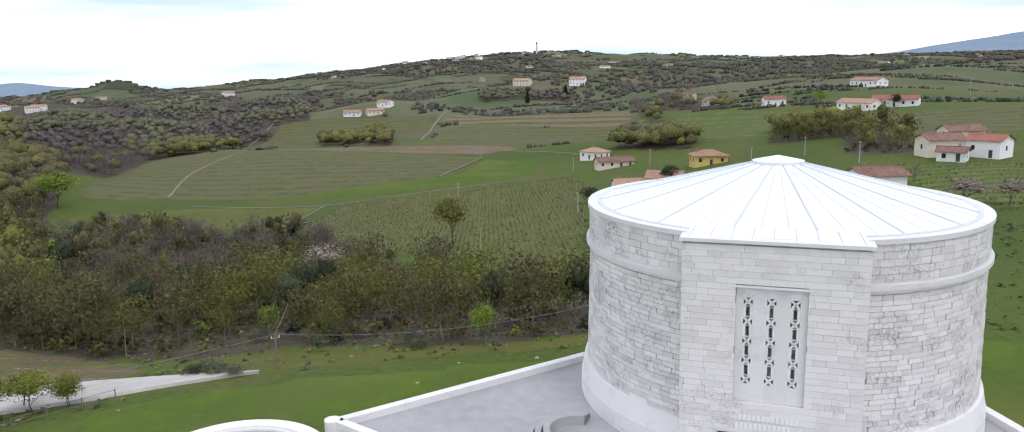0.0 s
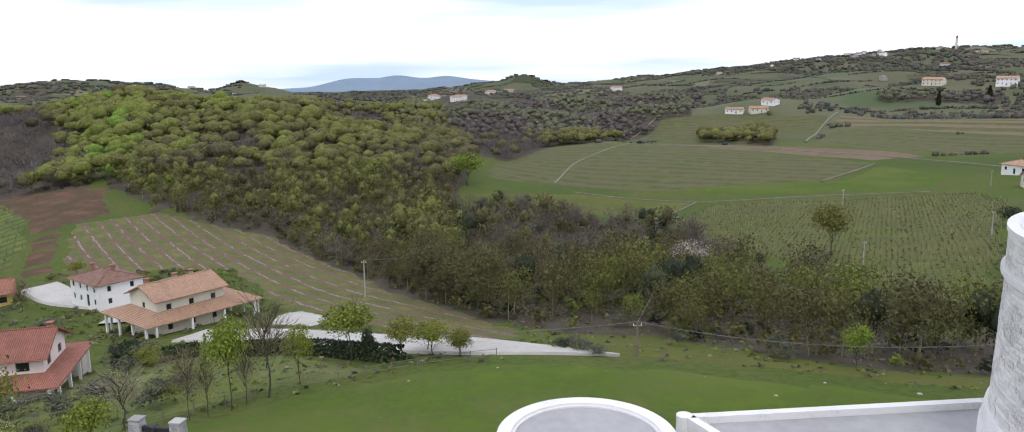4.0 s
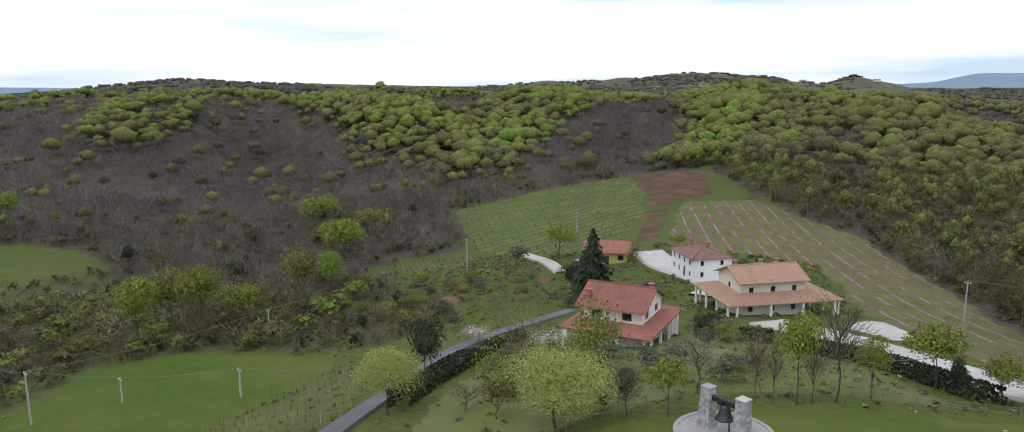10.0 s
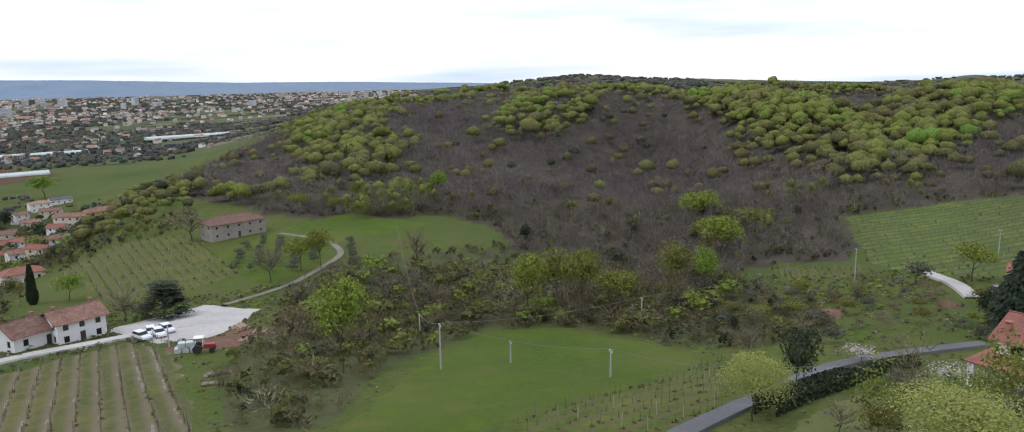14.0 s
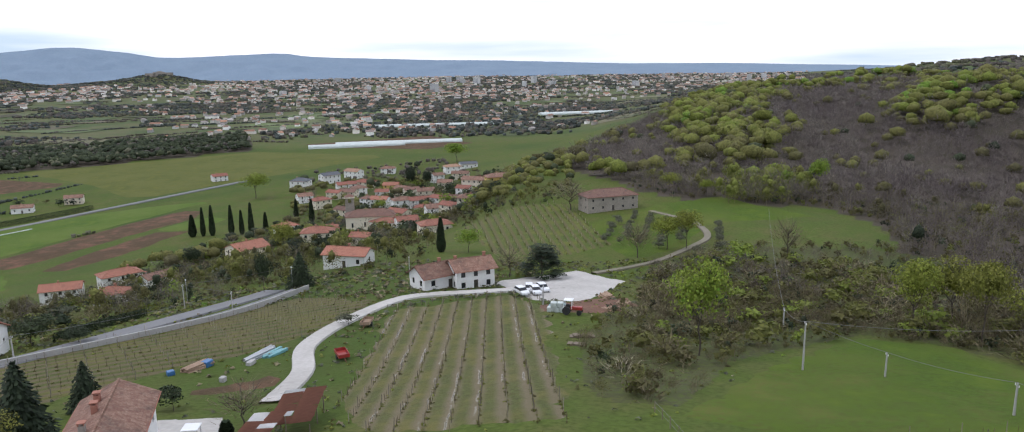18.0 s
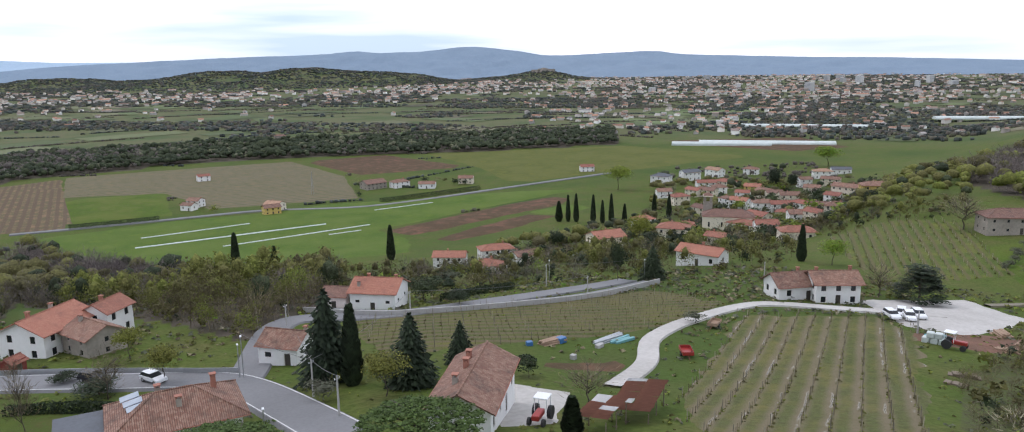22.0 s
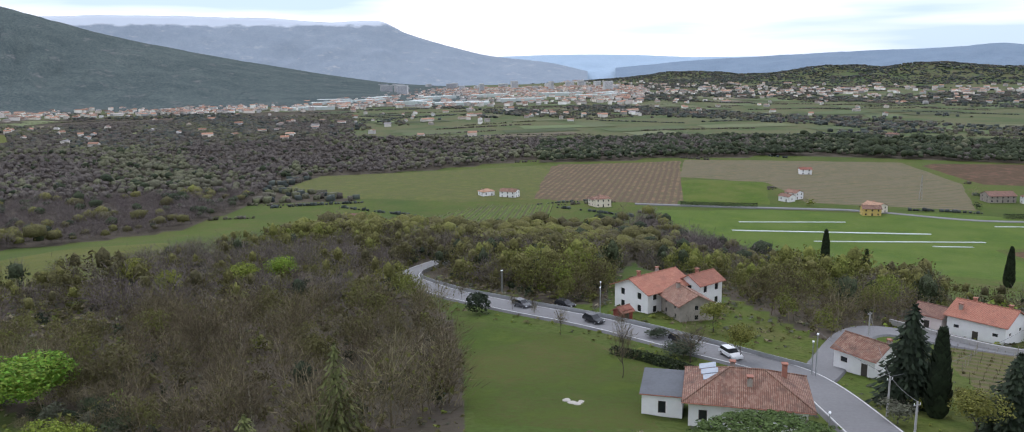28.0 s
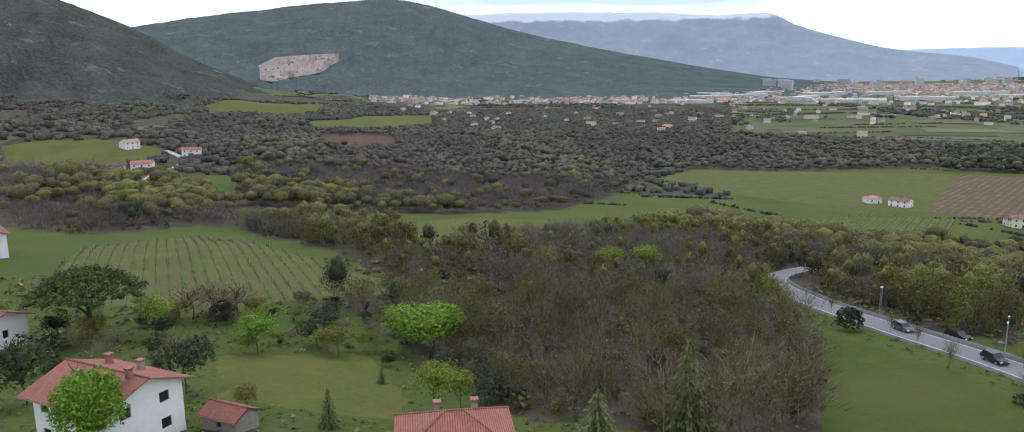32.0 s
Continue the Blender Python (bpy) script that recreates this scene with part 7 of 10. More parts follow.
# The blue and pale base colours of these far ranges carry the distance haze.
M_HAZED_BLUE = mountain_mat("hazed_blue_hills", (0.185, 0.245, 0.315), (0.235, 0.30, 0.37))
M_HAZED_PALE = mountain_mat("hazed_pale_hills", (0.36, 0.47, 0.58), (0.42, 0.53, 0.64))
M_HAZED_SNOWY = mountain_mat("hazed_snowy_mountain", (0.22, 0.265, 0.315), (0.29, 0.335, 0.38), 352, (0.38, 0.40, 0.42))
# Woodland green and rock with some bluish haze mixed into the colour.
M_HAZED_GREENHILL = mountain_mat("hazed_wooded_mountain", (0.058, 0.078, 0.082), (0.125, 0.150, 0.142), None, (0.18, 0.178, 0.176))
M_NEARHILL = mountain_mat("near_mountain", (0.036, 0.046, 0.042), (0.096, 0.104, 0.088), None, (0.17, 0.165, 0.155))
range_of("mountain_karst", ((92, -1.0), (104, -0.75), (110, -0.6), (116, -0.55), (125, -0.25), (134, 0.0), (138, 0.15), (141, 0.45), (144.5, 0.35), (148, 0.25), (151, 0.7), (154, 0.95), (157, 0.7), (160, 0.6), (162, 0.75), (164, 0.6), (171, 0.4), (180, 0.05), (186, -0.4)), 4700, 700, M_HAZED_BLUE, "long wooded ridge beyond the plain, blue from painted haze", 22)
range_of("mountain_pale", ((158, 0.3), (165, 0.55), (172, 0.2), (180, 0.25), (185, 0.5), (190, 0.6), (196, 0.5)), 4850, 300, M_HAZED_PALE, "mountains on the horizon, pale blue from painted haze", 4)
range_of("mountain_snowy", ((188, -0.6), (191, 0.1), (195, 0.6), (198, 1.35), (201, 2.3), (203, 3.15), (206, 3.1), (210.6, 3.4), (216, 3.5), (222, 3.45), (232, 3.0)), 4650, 900, M_HAZED_SNOWY, "grey limestone mountain with snow along its top, tinted by painted haze", 12, seed=5)
range_of("mountain_west", ((196, -1.62), (202, -1.2), (206, -0.6), (211, 0.3), (215, 1.1), (219, 2.0), (223, 3.1), (226, 4.0), (229, 4.5), (233, 4.35), (238, 3.8), (243, 3.1), (248, 2.4), (256, 1.6)), 3600, 1500, M_HAZED_GREENHILL, "steep wooded mountain with a quarry", 17, 0, seed=7)
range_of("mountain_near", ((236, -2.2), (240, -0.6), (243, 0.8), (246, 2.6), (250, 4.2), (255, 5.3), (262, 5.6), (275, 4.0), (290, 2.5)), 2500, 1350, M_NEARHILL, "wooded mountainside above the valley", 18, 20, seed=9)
range_of("mountain_north", ((310, 2.2), (322, 2.2), (327, 1.75), (330, 1.35), (335, 0.6), (339, 0.25), (346, -0.3)), 4600, 900, M_HAZED_BLUE, "mountain slope above the hills, blue from painted haze", 20, 60, seed=2)
range_of("mountain_far", ((16, -1.4), (25, -0.9), (30, -0.45), (32, -0.2), (33.5, -0.32), (35.5, -0.12), (37, -0.3), (38.5, -0.28), (42, -0.9), (50, -1.1), (60, -1.15), (76, -1.3)), 4700, 500, M_HAZED_BLUE, "hills on the horizon, blue from painted haze", 8, -40, seed=4)
M_QUARRY = plain("quarry_rock", (0.36, 0.29, 0.25), (0.20, 0.175, 0.155), 0.95, 0.05, 0.012, relief=0.3)


def build_quarry():
    """Benches of bare rock cut into the mountainside, steep faces between level ledges."""
    az, v = RANGE["mountain_west"]
    heads = np.linspace(238.3, 232.9, 34)
    upper = np.interp(-heads, [-238.3, -237.2, -235, -232.9], [0.1, 0.62, 0.78, 0.85])
    lower = np.interp(-heads, [-238.3, -237.5, -236, -234.3, -232.9], [-0.9, -1.05, -0.75, -0.5, 0.3])
    rng = np.random.default_rng(8)
    grid, benches = [], 6
    for i in range(benches * 2 + 1):
        k = ((i + 1) // 2) / benches
        row = []
        for h, a, b in zip(heads, lower, upper):
            j = (h - az[0]) / (az[1] - az[0])
            col = v[:, int(j)] * (1 - j % 1) + v[:, int(j) + 1] * (j % 1)
            r = np.hypot(col[:, 0], col[:, 1])
            rise = np.maximum.accumulate(np.degrees(np.arctan2(col[:, 2] - 100, r)))
            rr = np.interp(a + (b - a) * k, rise, r) - 7 - (10 if i % 2 else 0) + rng.normal(0, 2)
            row.append((*polar(h, rr), 100 + rr * math.tan(radians(a + (b - a) * k))))
        grid.append(row)
    n = len(heads)
    f = [(i * n + j, i * n + j + 1, (i + 1) * n + j + 1, (i + 1) * n + j) for i in range(len(grid) - 1) for j in range(n - 1)]
    tagged(new("quarry", mesh_of("quarry", [p for row in grid for p in row], f, M_QUARRY)), "stepped reddish quarry face cut into the wooded mountain", "quarry", "", "structure")


build_quarry()

M_TOWNWALL = leafy("town_walls", ((0.0, (0.56, 0.52, 0.48)), (0.35, (0.74, 0.70, 0.66)), (0.7, (0.82, 0.81, 0.80)), (1.0, (0.66, 0.58, 0.52))), 0.9, through=0.0)
M_TOWNROOF = leafy("town_roofs", ((0.0, (0.30, 0.165, 0.115)), (0.55, (0.36, 0.22, 0.16)), (0.8, (0.26, 0.19, 0.16)), (1.0, (0.36, 0.35, 0.35))), 0.9, through=0.0)


def house_bank(rng, x, y, turn, long, deep, high, pitch, tint):
    """Walls and gable roofs of many houses: points and faces for each."""
    n = len(x)
    z = ground(x, y) - 0.4
    c, s = np.cos(turn), np.sin(turn)

    def at(u, v, h):
        return np.stack([x + u * c - v * s, y + u * s + v * c, z + h], 1)
    L, D, e = long / 2, deep / 2, 0.5
    w = np.stack([at(-L, -D, 0), at(L, -D, 0), at(L, D, 0), at(-L, D, 0), at(-L, -D, high), at(L, -D, high), at(L, D, high), at(-L, D, high),
                  at(-L, 0 * D, high + pitch), at(L, 0 * D, high + pitch)], 1)
    wf = np.array([(0, 1, 5, 4), (1, 2, 6, 5), (2, 3, 7, 6), (3, 0, 4, 7), (4, 5, 9, 8), (6, 7, 8, 9)])
    g = np.array([(4, 8, 7, 7), (5, 6, 9, 9)])
    r = np.stack([at(-L - e, -D - e, high - 0.2), at(L + e, -D - e, high - 0.2), at(L + e, 0 * D, high + pitch + 0.25), at(-L - e, 0 * D, high + pitch + 0.25), at(L + e, D + e, high - 0.2), at(-L - e, D + e, high - 0.2)], 1)
    rf = np.array([(0, 1, 2, 3), (3, 2, 4, 5)])
    base = np.arange(n)[:, None, None]
    return (w.reshape(-1, 3), (base * 10 + wf[None, :4]).reshape(-1, 4), np.repeat(tint, 10)), (r.reshape(-1, 3), (base * 6 + rf[None]).reshape(-1, 4), np.repeat(rng.permutation(tint), 6)), \
        (w.reshape(-1, 3), (base * 10 + np.array([(4, 8, 7), (5, 6, 9)])[None]).reshape(-1, 3), np.repeat(tint, 10))


def build_town():
    rng = np.random.default_rng(31)
    walls, roofs, ends = [], [], []
    # heading from, to, distance from, to, count, size, storeys, clumping
    for a0, a1, r0, r1, n, size, tall in ((104, 150, 1050, 2300, 800, 9.5, 5.2), (104, 160, 2000, 4300, 3000, 12, 6.5), (150, 186, 1500, 2400, 260, 10, 5.5),
                                          (152, 190, 2400, 4200, 1700, 13, 7), (184, 232, 1300, 2000, 130, 10, 5.5), (184, 236, 1900, 3300, 4600, 12, 8),
                                          (-35, 60, 1100, 3000, 150, 14, 6.5), (-8, 8, 1950, 2350, 60, 14, 7), (186, 240, 700, 1500, 60, 12, 6), (204, 231, 1900, 2160, 800, 11, 6.5)):
        az = np.radians(rng.uniform(a0, a1, n))
        r = np.sqrt(rng.uniform(r0 ** 2, r1 ** 2, n))
        x, y = -r * np.sin(az), r * np.cos(az)
        ok = open_land(x, y, 6) & ((ground(x, y) < (34 if a0 == 204 else 10)) | (np.abs(az) < 1.2)) & (patches(x * 0.12, y * 0.12) + rng.uniform(-0.6, 0.9, n) > (-0.25 if n > 400 else 0.1))
        x, y = x[ok], y[ok]
        m = len(x)
        big = rng.uniform(0, 1, m) < 0.12
        L = size * rng.uniform(0.6, 1.3, m) * np.where(big, 1.9, 1)
        H = tall * rng.uniform(0.6, 1.15, m)
        for bag, got in zip((walls, roofs, ends), house_bank(rng, x, y, rng.choice([0.35, 1.92], m) + rng.normal(0, 0.25, m), L, size * rng.uniform(0.5, 0.8, m), H, rng.uniform(0.8, 2.2, m), rng.uniform(0, 1, m))):
            bag.append(got)
    cloud("town_houses", *joined(walls), M_TOWNWALL, "pale rendered town houses across the plain", "houses", "town", "stuff")
    cloud("town_gables", *joined(ends), M_TOWNWALL, "gable walls of the town houses", "houses", "town", "stuff")
    cloud("town_roofs", *joined(roofs), M_TOWNROOF, "red tiled roofs of the town", "roofs", "town", "stuff")


build_town()


# ---- houses ----
def tile_mat(name, c, c2, dirt):
    """Clay pantiles: ribs down the slope, courses across, single tiles of other shades."""
    m, nt, bs = nodes_of(name)
    co = nt.nodes.new("ShaderNodeTexCoord")
    wave = node(nt, "TexWave", Scale=1.45, Distortion=0.4, Detail=1)
    wave.bands_direction = 'X'
    nt.links.new(co.outputs['Object'], wave.inputs[0])
    mp = node(nt, "Mapping", Scale=(4.2, 2.6, 2.6))
    nt.links.new(co.outputs['Object'], mp.inputs[0])
    vor = node(nt, "TexVoronoi", Scale=1.0)
    nt.links.new(mp.outputs[0], vor.inputs[0])
    sepc = nt.nodes.new("ShaderNodeSeparateColor")
    nt.links.new(vor.outputs['Color'], sepc.inputs[0])
    col = mixed(nt, c, c2, ramp(nt, sepc.outputs[0], (0.2, GREY0), (0.95, GREY1)))
    col = mixed(nt, col, dirt, ramp(nt, noise_of(nt, 0.55, 6, rough=0.65), (0.50, GREY0), (0.72, GREY1)))
    # Trough shade between the ribs, put into the tile colour.
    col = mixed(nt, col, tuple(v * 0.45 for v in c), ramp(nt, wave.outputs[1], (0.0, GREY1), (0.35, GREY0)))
    oi = nt.nodes.new("ShaderNodeObjectInfo")
    col = mixed(nt, col, ramp(nt, oi.outputs['Random'], (0, (0.82, 0.80, 0.80)), (1, (1.08, 1.05, 1.02))), 1.0, 'MULTIPLY')
    nt.links.new(col, bs.inputs['Base Color'])
    bs.inputs['Roughness'].default_value = 0.9
    bump(nt, bs, wave.outputs[1], 0.6, 0.05)
    return m


M_TILE = {"red": tile_mat("red_tiles", (0.290, 0.112, 0.080), (0.335, 0.145, 0.104), (0.20, 0.092, 0.070)),
          "old": tile_mat("old_tiles", (0.225, 0.115, 0.080), (0.33, 0.215, 0.16), (0.10, 0.07, 0.055)),
          "tan": tile_mat("tan_tiles", (0.42, 0.255, 0.168), (0.48, 0.315, 0.215), (0.30, 0.19, 0.135)),
          "brown": tile_mat("brown_tiles", (0.20, 0.11, 0.085), (0.27, 0.16, 0.12), (0.12, 0.085, 0.07)),
          "orange": tile_mat("orange_tiles", (0.36, 0.148, 0.10), (0.42, 0.20, 0.135), (0.24, 0.115, 0.085)),
          "slate": plain("slate_roof", (0.10, 0.11, 0.125), (0.07, 0.075, 0.085), 0.7, 3, 0.4)}
M_RENDER = {"white": plain("white_render", (0.89, 0.88, 0.86), (0.80, 0.79, 0.77), 0.9, 2.0, 0.22, vary=0.12),
            "cream": plain("cream_render", (0.80, 0.73, 0.60), (0.70, 0.63, 0.51), 0.9, 2.0, 0.22, vary=0.15),
            "pink": plain("pale_pink_render", (0.84, 0.73, 0.70), (0.76, 0.66, 0.62), 0.9, 2.0, 0.22),
            "yellow": plain("yellow_render", (0.62, 0.46, 0.15), (0.52, 0.38, 0.12), 0.9, 2.0, 0.22),
            "stone": plain("rubble_wall", (0.36, 0.32, 0.27), (0.23, 0.205, 0.175), 0.95, 1.6, 0.35, relief=0.6)}
M_GLASS = plain("window_glass", (0.025, 0.028, 0.032), (0.018, 0.02, 0.024), 0.12, 1, 1, relief=0)
M_FRAME = plain("window_frame_paint", (0.34, 0.30, 0.26), (0.26, 0.23, 0.20), 0.6, 4, 1)
M_SHUTTER = plain("dark_shutter", (0.06, 0.05, 0.04), (0.045, 0.038, 0.03), 0.7, 5, 1)
M_BRICK = plain("chimney_brick", (0.36, 0.16, 0.11), (0.27, 0.12, 0.085), 0.9, 5, 1)


def wall_side(bm, m, length, height, holes, gable=0.0):
    """One wall in the x, z plane of m, its openings cut through with reveals; gable: height of the triangle on top."""
    xs = sorted({-length / 2, length / 2, *[v for h in holes for v in h[:2]]})
    zs = sorted({-1.6, height, *[v for h in holes for v in h[2:]]})
    grid = {}

    def vert(x, z, y=0.0):
        k = (round(x, 4), round(z, 4), y)
        if k not in grid:
            grid[k] = bm.verts.new(m @ Vector((x, y, z)))
        return grid[k]
    for x0, x1 in zip(xs, xs[1:]):
        for z0, z1 in zip(zs, zs[1:]):
            cx, cz = (x0 + x1) / 2, (z0 + z1) / 2
            if not any(h[0] < cx < h[1] and h[2] < cz < h[3] for h in holes):
                bm.faces.new((vert(x0, z0), vert(x1, z0), vert(x1, z1), vert(x0, z1)))
    for a, b, c, d in holes:
        ring = [(a, c), (b, c), (b, d), (a, d)]
        for (x0, z0), (x1, z1) in zip(ring, ring[1:] + ring[:1]):
            bm.faces.new((vert(x0, z0), vert(x0, z0, 0.2), vert(x1, z1, 0.2), vert(x1, z1)))
    if gable:
        bm.faces.new((vert(-length / 2, height), vert(length / 2, height), bm.verts.new(m @ Vector((0, 0, height + gable)))))


def slab(bm, pts, thick):
    """A sloping roof slab under the given top outline."""
    hi = [bm.verts.new(p) for p in pts]
    lo = [bm.verts.new((p[0], p[1], p[2] - thick)) for p in pts]
    n = len(pts)
    bm.faces.new(hi)
    bm.faces.new(lo[::-1])
    for i in range(n):
        bm.faces.new((hi[i], lo[i], lo[(i + 1) % n], hi[(i + 1) % n]))


WINDOW_SETS = {}


def window_at(parent, m, w, h, style):
    """A window in an opening w by h: frame, pane and, by style, shutters."""
    key = (round(w, 2), round(h, 2), style)
    if key not in WINDOW_SETS:
        bm = bmesh.new()
        t = 0.06
        outer, inner = ((-w / 2, 0), (w / 2, 0), (w / 2, h), (-w / 2, h)), ((-w / 2 + t, t), (w / 2 - t, t), (w / 2 - t, h - t), (-w / 2 + t, h - t))
        ring = [[bm.verts.new((px, yy, pz)) for px, pz in loop] for loop, yy in ((outer, 0.14), (outer, 0.08), (inner, 0.08), (inner, 0.14))]
        for k in range(4):
            for i in range(4):
                bm.faces.new((ring[k][i], ring[k][(i + 1) % 4], ring[(k + 1) % 4][(i + 1) % 4], ring[(k + 1) % 4][i]))
        fr = bpy.data.meshes.new("window")
        bm.to_mesh(fr)
        bm.free()
        fr.materials.append(M_FRAME)
        bm = bmesh.new()
        box(bm, -w / 2 + t, 0.105, t, w / 2 - t, 0.115, h - t)
        pn = bpy.data.meshes.new("pane")
        bm.to_mesh(pn)
        bm.free()
        pn.materials.append(M_GLASS if style != "shut" else M_SHUTTER)
        sh = None
        if style == "shutters":
            bm = bmesh.new()
            box(bm, w / 2 + 0.02, -0.06, 0, w, -0.012, h)
            sh = bpy.data.meshes.new("shutter")
            bm.to_mesh(sh)
            bm.free()
            sh.materials.append(M_SHUTTER)
        WINDOW_SETS[key] = (fr, pn, sh)
    fr, pn, sh = WINDOW_SETS[key]
    ob = new("window", fr)
    ob.parent = parent
    ob.matrix_basis = m
    for nm, me in (("pane", pn), ("shutter", sh)):
        if me:
            c = new(nm, me)
            c.parent = ob


def chimney_on(parent, x, y, z, w=0.55, h=0.75, material=None, cap=None):
    bm = bmesh.new()
    box(bm, x - w / 2, y - w / 2, z - 1.2, x + w / 2, y + w / 2, z + h, None, 0.02)
    ch = part("chimney", bm, material or (M_BRICK if int(abs(x * 7 + y * 3)) % 2 else M_RENDER["stone"]), parent)
    bm = bmesh.new()
    for sx in (-1, 1):
        for sy in (-1, 1):
            box(bm, x + sx * w * 0.42 - 0.05, y + sy * w * 0.42 - 0.05, z + h, x + sx * w * 0.42 + 0.05, y + sy * w * 0.42 + 0.05, z + h + 0.22)
    box(bm, x - w * 0.68, y - w * 0.68, z + h + 0.22, x + w * 0.68, y + w * 0.68, z + h + 0.32, None, 0.02)
    part("chimney_cap", bm, cap or M_BRICK, ch)


def house(name, x, y, turn, L, D, eave, rise, roof="gable", wall="white", tile="red", over=0.55, front=3, back=3, ends=1, floors=2,
          label="", chimneys=((0.25, 0.2),), style="plain", base=None, category="house", group="", door=True, wsize=(1.0, 1.25)):
    """A house with its long side along turn; windows are counted for each floor on the front (-y), back and ends."""
    z = float(ground(x, y)) if base is None else base
    h = place(name, None, x, y, z, turn, label, category, group)
    bm = bmesh.new()
    spots = []
    ww, wh = wsize
    storey = eave / floors
    for n, m, length, gable, is_front in ((front, pose(0, -D / 2, 0), L, 0, True), (back, pose(0, D / 2, 0, 0, 0, 180), L, 0, False),
                                          (ends, pose(L / 2, 0, 0, 0, 0, 90), D, 1, False), (ends, pose(-L / 2, 0, 0, 0, 0, -90), D, 1, False)):
        holes = []
        for f in range(floors):
            for i in range(n):
                u = (i - (n - 1) / 2) * length / max(n, 1)
                z0 = f * storey + (storey - wh) * 0.55
                if z0 + wh > eave - 0.25:
                    z0 = eave - 0.3 - wh
                if f == 0 and door and is_front and i == n // 2:
                    holes.append((u - 0.5, u + 0.5, 0.02, 2.12))
                    spots.append((m @ Matrix.Translation((u, 0, 0.02)), 1.0, 2.1, "shut"))
                    continue
                holes.append((u - ww / 2, u + ww / 2, z0, z0 + wh))
                spots.append((m @ Matrix.Translation((u, 0, z0)), ww, wh, style))
        wall_side(bm, m, length, eave, holes, rise * 0.97 if roof == "gable" and gable else 0)
    body = part("wall", bm, M_RENDER[wall], h)
    for m, w_, h_, st in spots:
        window_at(h, m, w_, h_, st)
    bm = bmesh.new()
    a, b, zr = L / 2 + over, D / 2 + over, eave + rise
    ze = eave - rise * over / (D / 2) + 0.06
    if roof == "gable":
        slab(bm, [(-a, -b, ze), (a, -b, ze), (a, 0, zr + 0.12), (-a, 0, zr + 0.12)], 0.16)
        slab(bm, [(a, b, ze), (-a, b, ze), (-a, 0, zr + 0.122), (a, 0, zr + 0.122)], 0.16)
        rx = a
    elif roof == "shed":
        slab(bm, [(-a, -b, eave), (a, -b, eave), (a, b, zr), (-a, b, zr)], 0.16)
        rx = 0
    else:
        rx = max(a - b, 0.05)
        hi = [(-rx, 0, zr + 0.12), (rx, 0, zr + 0.12)]
        c = [(-a, -b, ze), (a, -b, ze), (a, b, ze), (-a, b, ze)]
        vt = [bm.verts.new(p) for p in c + hi] + [bm.verts.new((p[0], p[1], p[2] - 0.16)) for p in c]
        for q in ((0, 1, 5, 4), (1, 2, 5), (2, 3, 4, 5), (3, 0, 4), (6, 9, 8, 7), (0, 6, 7, 1), (1, 7, 8, 2), (2, 8, 9, 3), (3, 9, 6, 0)):
            bm.faces.new([vt[i] for i in q])
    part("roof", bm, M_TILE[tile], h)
    if rx:
        bm = bmesh.new()
        tube(bm, (-rx, 0, zr + 0.12), (rx, 0, zr + 0.12), 0.12, 0.12, 6)
        if roof == "hip":
            for sx in (-1, 1):
                for sy in (-1, 1):
                    tube(bm, (sx * rx, 0, zr + 0.12), (sx * a, sy * b, ze + 0.03), 0.10, 0.10, 6)
        part("ridge_tiles", bm, M_TILE[tile], h)
    for s in (-1, 1):
        if math.hypot(x, y) < 260 or s < 0:
            bm = bmesh.new()
            tube(bm, (-a, s * (b + 0.05), ze - 0.1), (a, s * (b + 0.05), ze - 0.1), 0.06, 0.06, 6)
            part("gutter", bm, M_BRICK, h)
    for u, v in chimneys:
        chimney_on(h, u * L, v * D, eave + rise * (1 - abs(v) * 2) + 0.1)
    return h


# ---- the houses near the memorial ----
def skirt_roof(parent, lx, ly, hx, hy, z_out, z_in, tile, posts=((1, 1), (1, -1), (-1, 1), (-1, -1)), shift=(0, 0)):
    """A porch roof round a house: outer half sizes lx, ly, inner half sizes hx, hy, on posts."""
    ox, oy = shift
    o = [(-lx + ox, -ly + oy), (lx + ox, -ly + oy), (lx + ox, ly + oy), (-lx + ox, ly + oy)]
    i = [(-hx, -hy), (hx, -hy), (hx, hy), (-hx, hy)]
    for k in range(4):
        a, b, c, d = o[k], o[(k + 1) % 4], i[(k + 1) % 4], i[k]
        bm = bmesh.new()
        slab(bm, [(*a, z_out), (*b, z_out), (*c, z_in), (*d, z_in)], 0.16)
        part("porch_roof", bm, M_TILE[tile], parent)
    for k in range(4):
        a, b = o[k], o[(k + 1) % 4]
        for s in (0.06, 0.36, 0.65, 0.94):
            bm = bmesh.new()
            x, y = a[0] + (b[0] - a[0]) * s, a[1] + (b[1] - a[1]) * s
            x, y = x * 0.96, y * 0.96
            box(bm, x - 0.15, y - 0.15, -1.4, x + 0.15, y + 0.15, z_out - 0.12, None, 0.015)
            part("porch_post", bm, M_RENDER["white"], parent)


v = house("villa", -84.4, 46.2, 42, 7.9, 7.6, 5.0, 1.7, "gable", "pink", "red", 0.65, 2, 2, 2, 2, "pale pink villa with red tiled roofs and a porch all round",
          ((-0.42, -0.38), (0.38, 0.36)), door=False, wsize=(1.3, 1.0), base=66.6)
skirt_roof(v, 5.9, 6.6, 3.95, 3.8, 2.35, 3.1, "red")
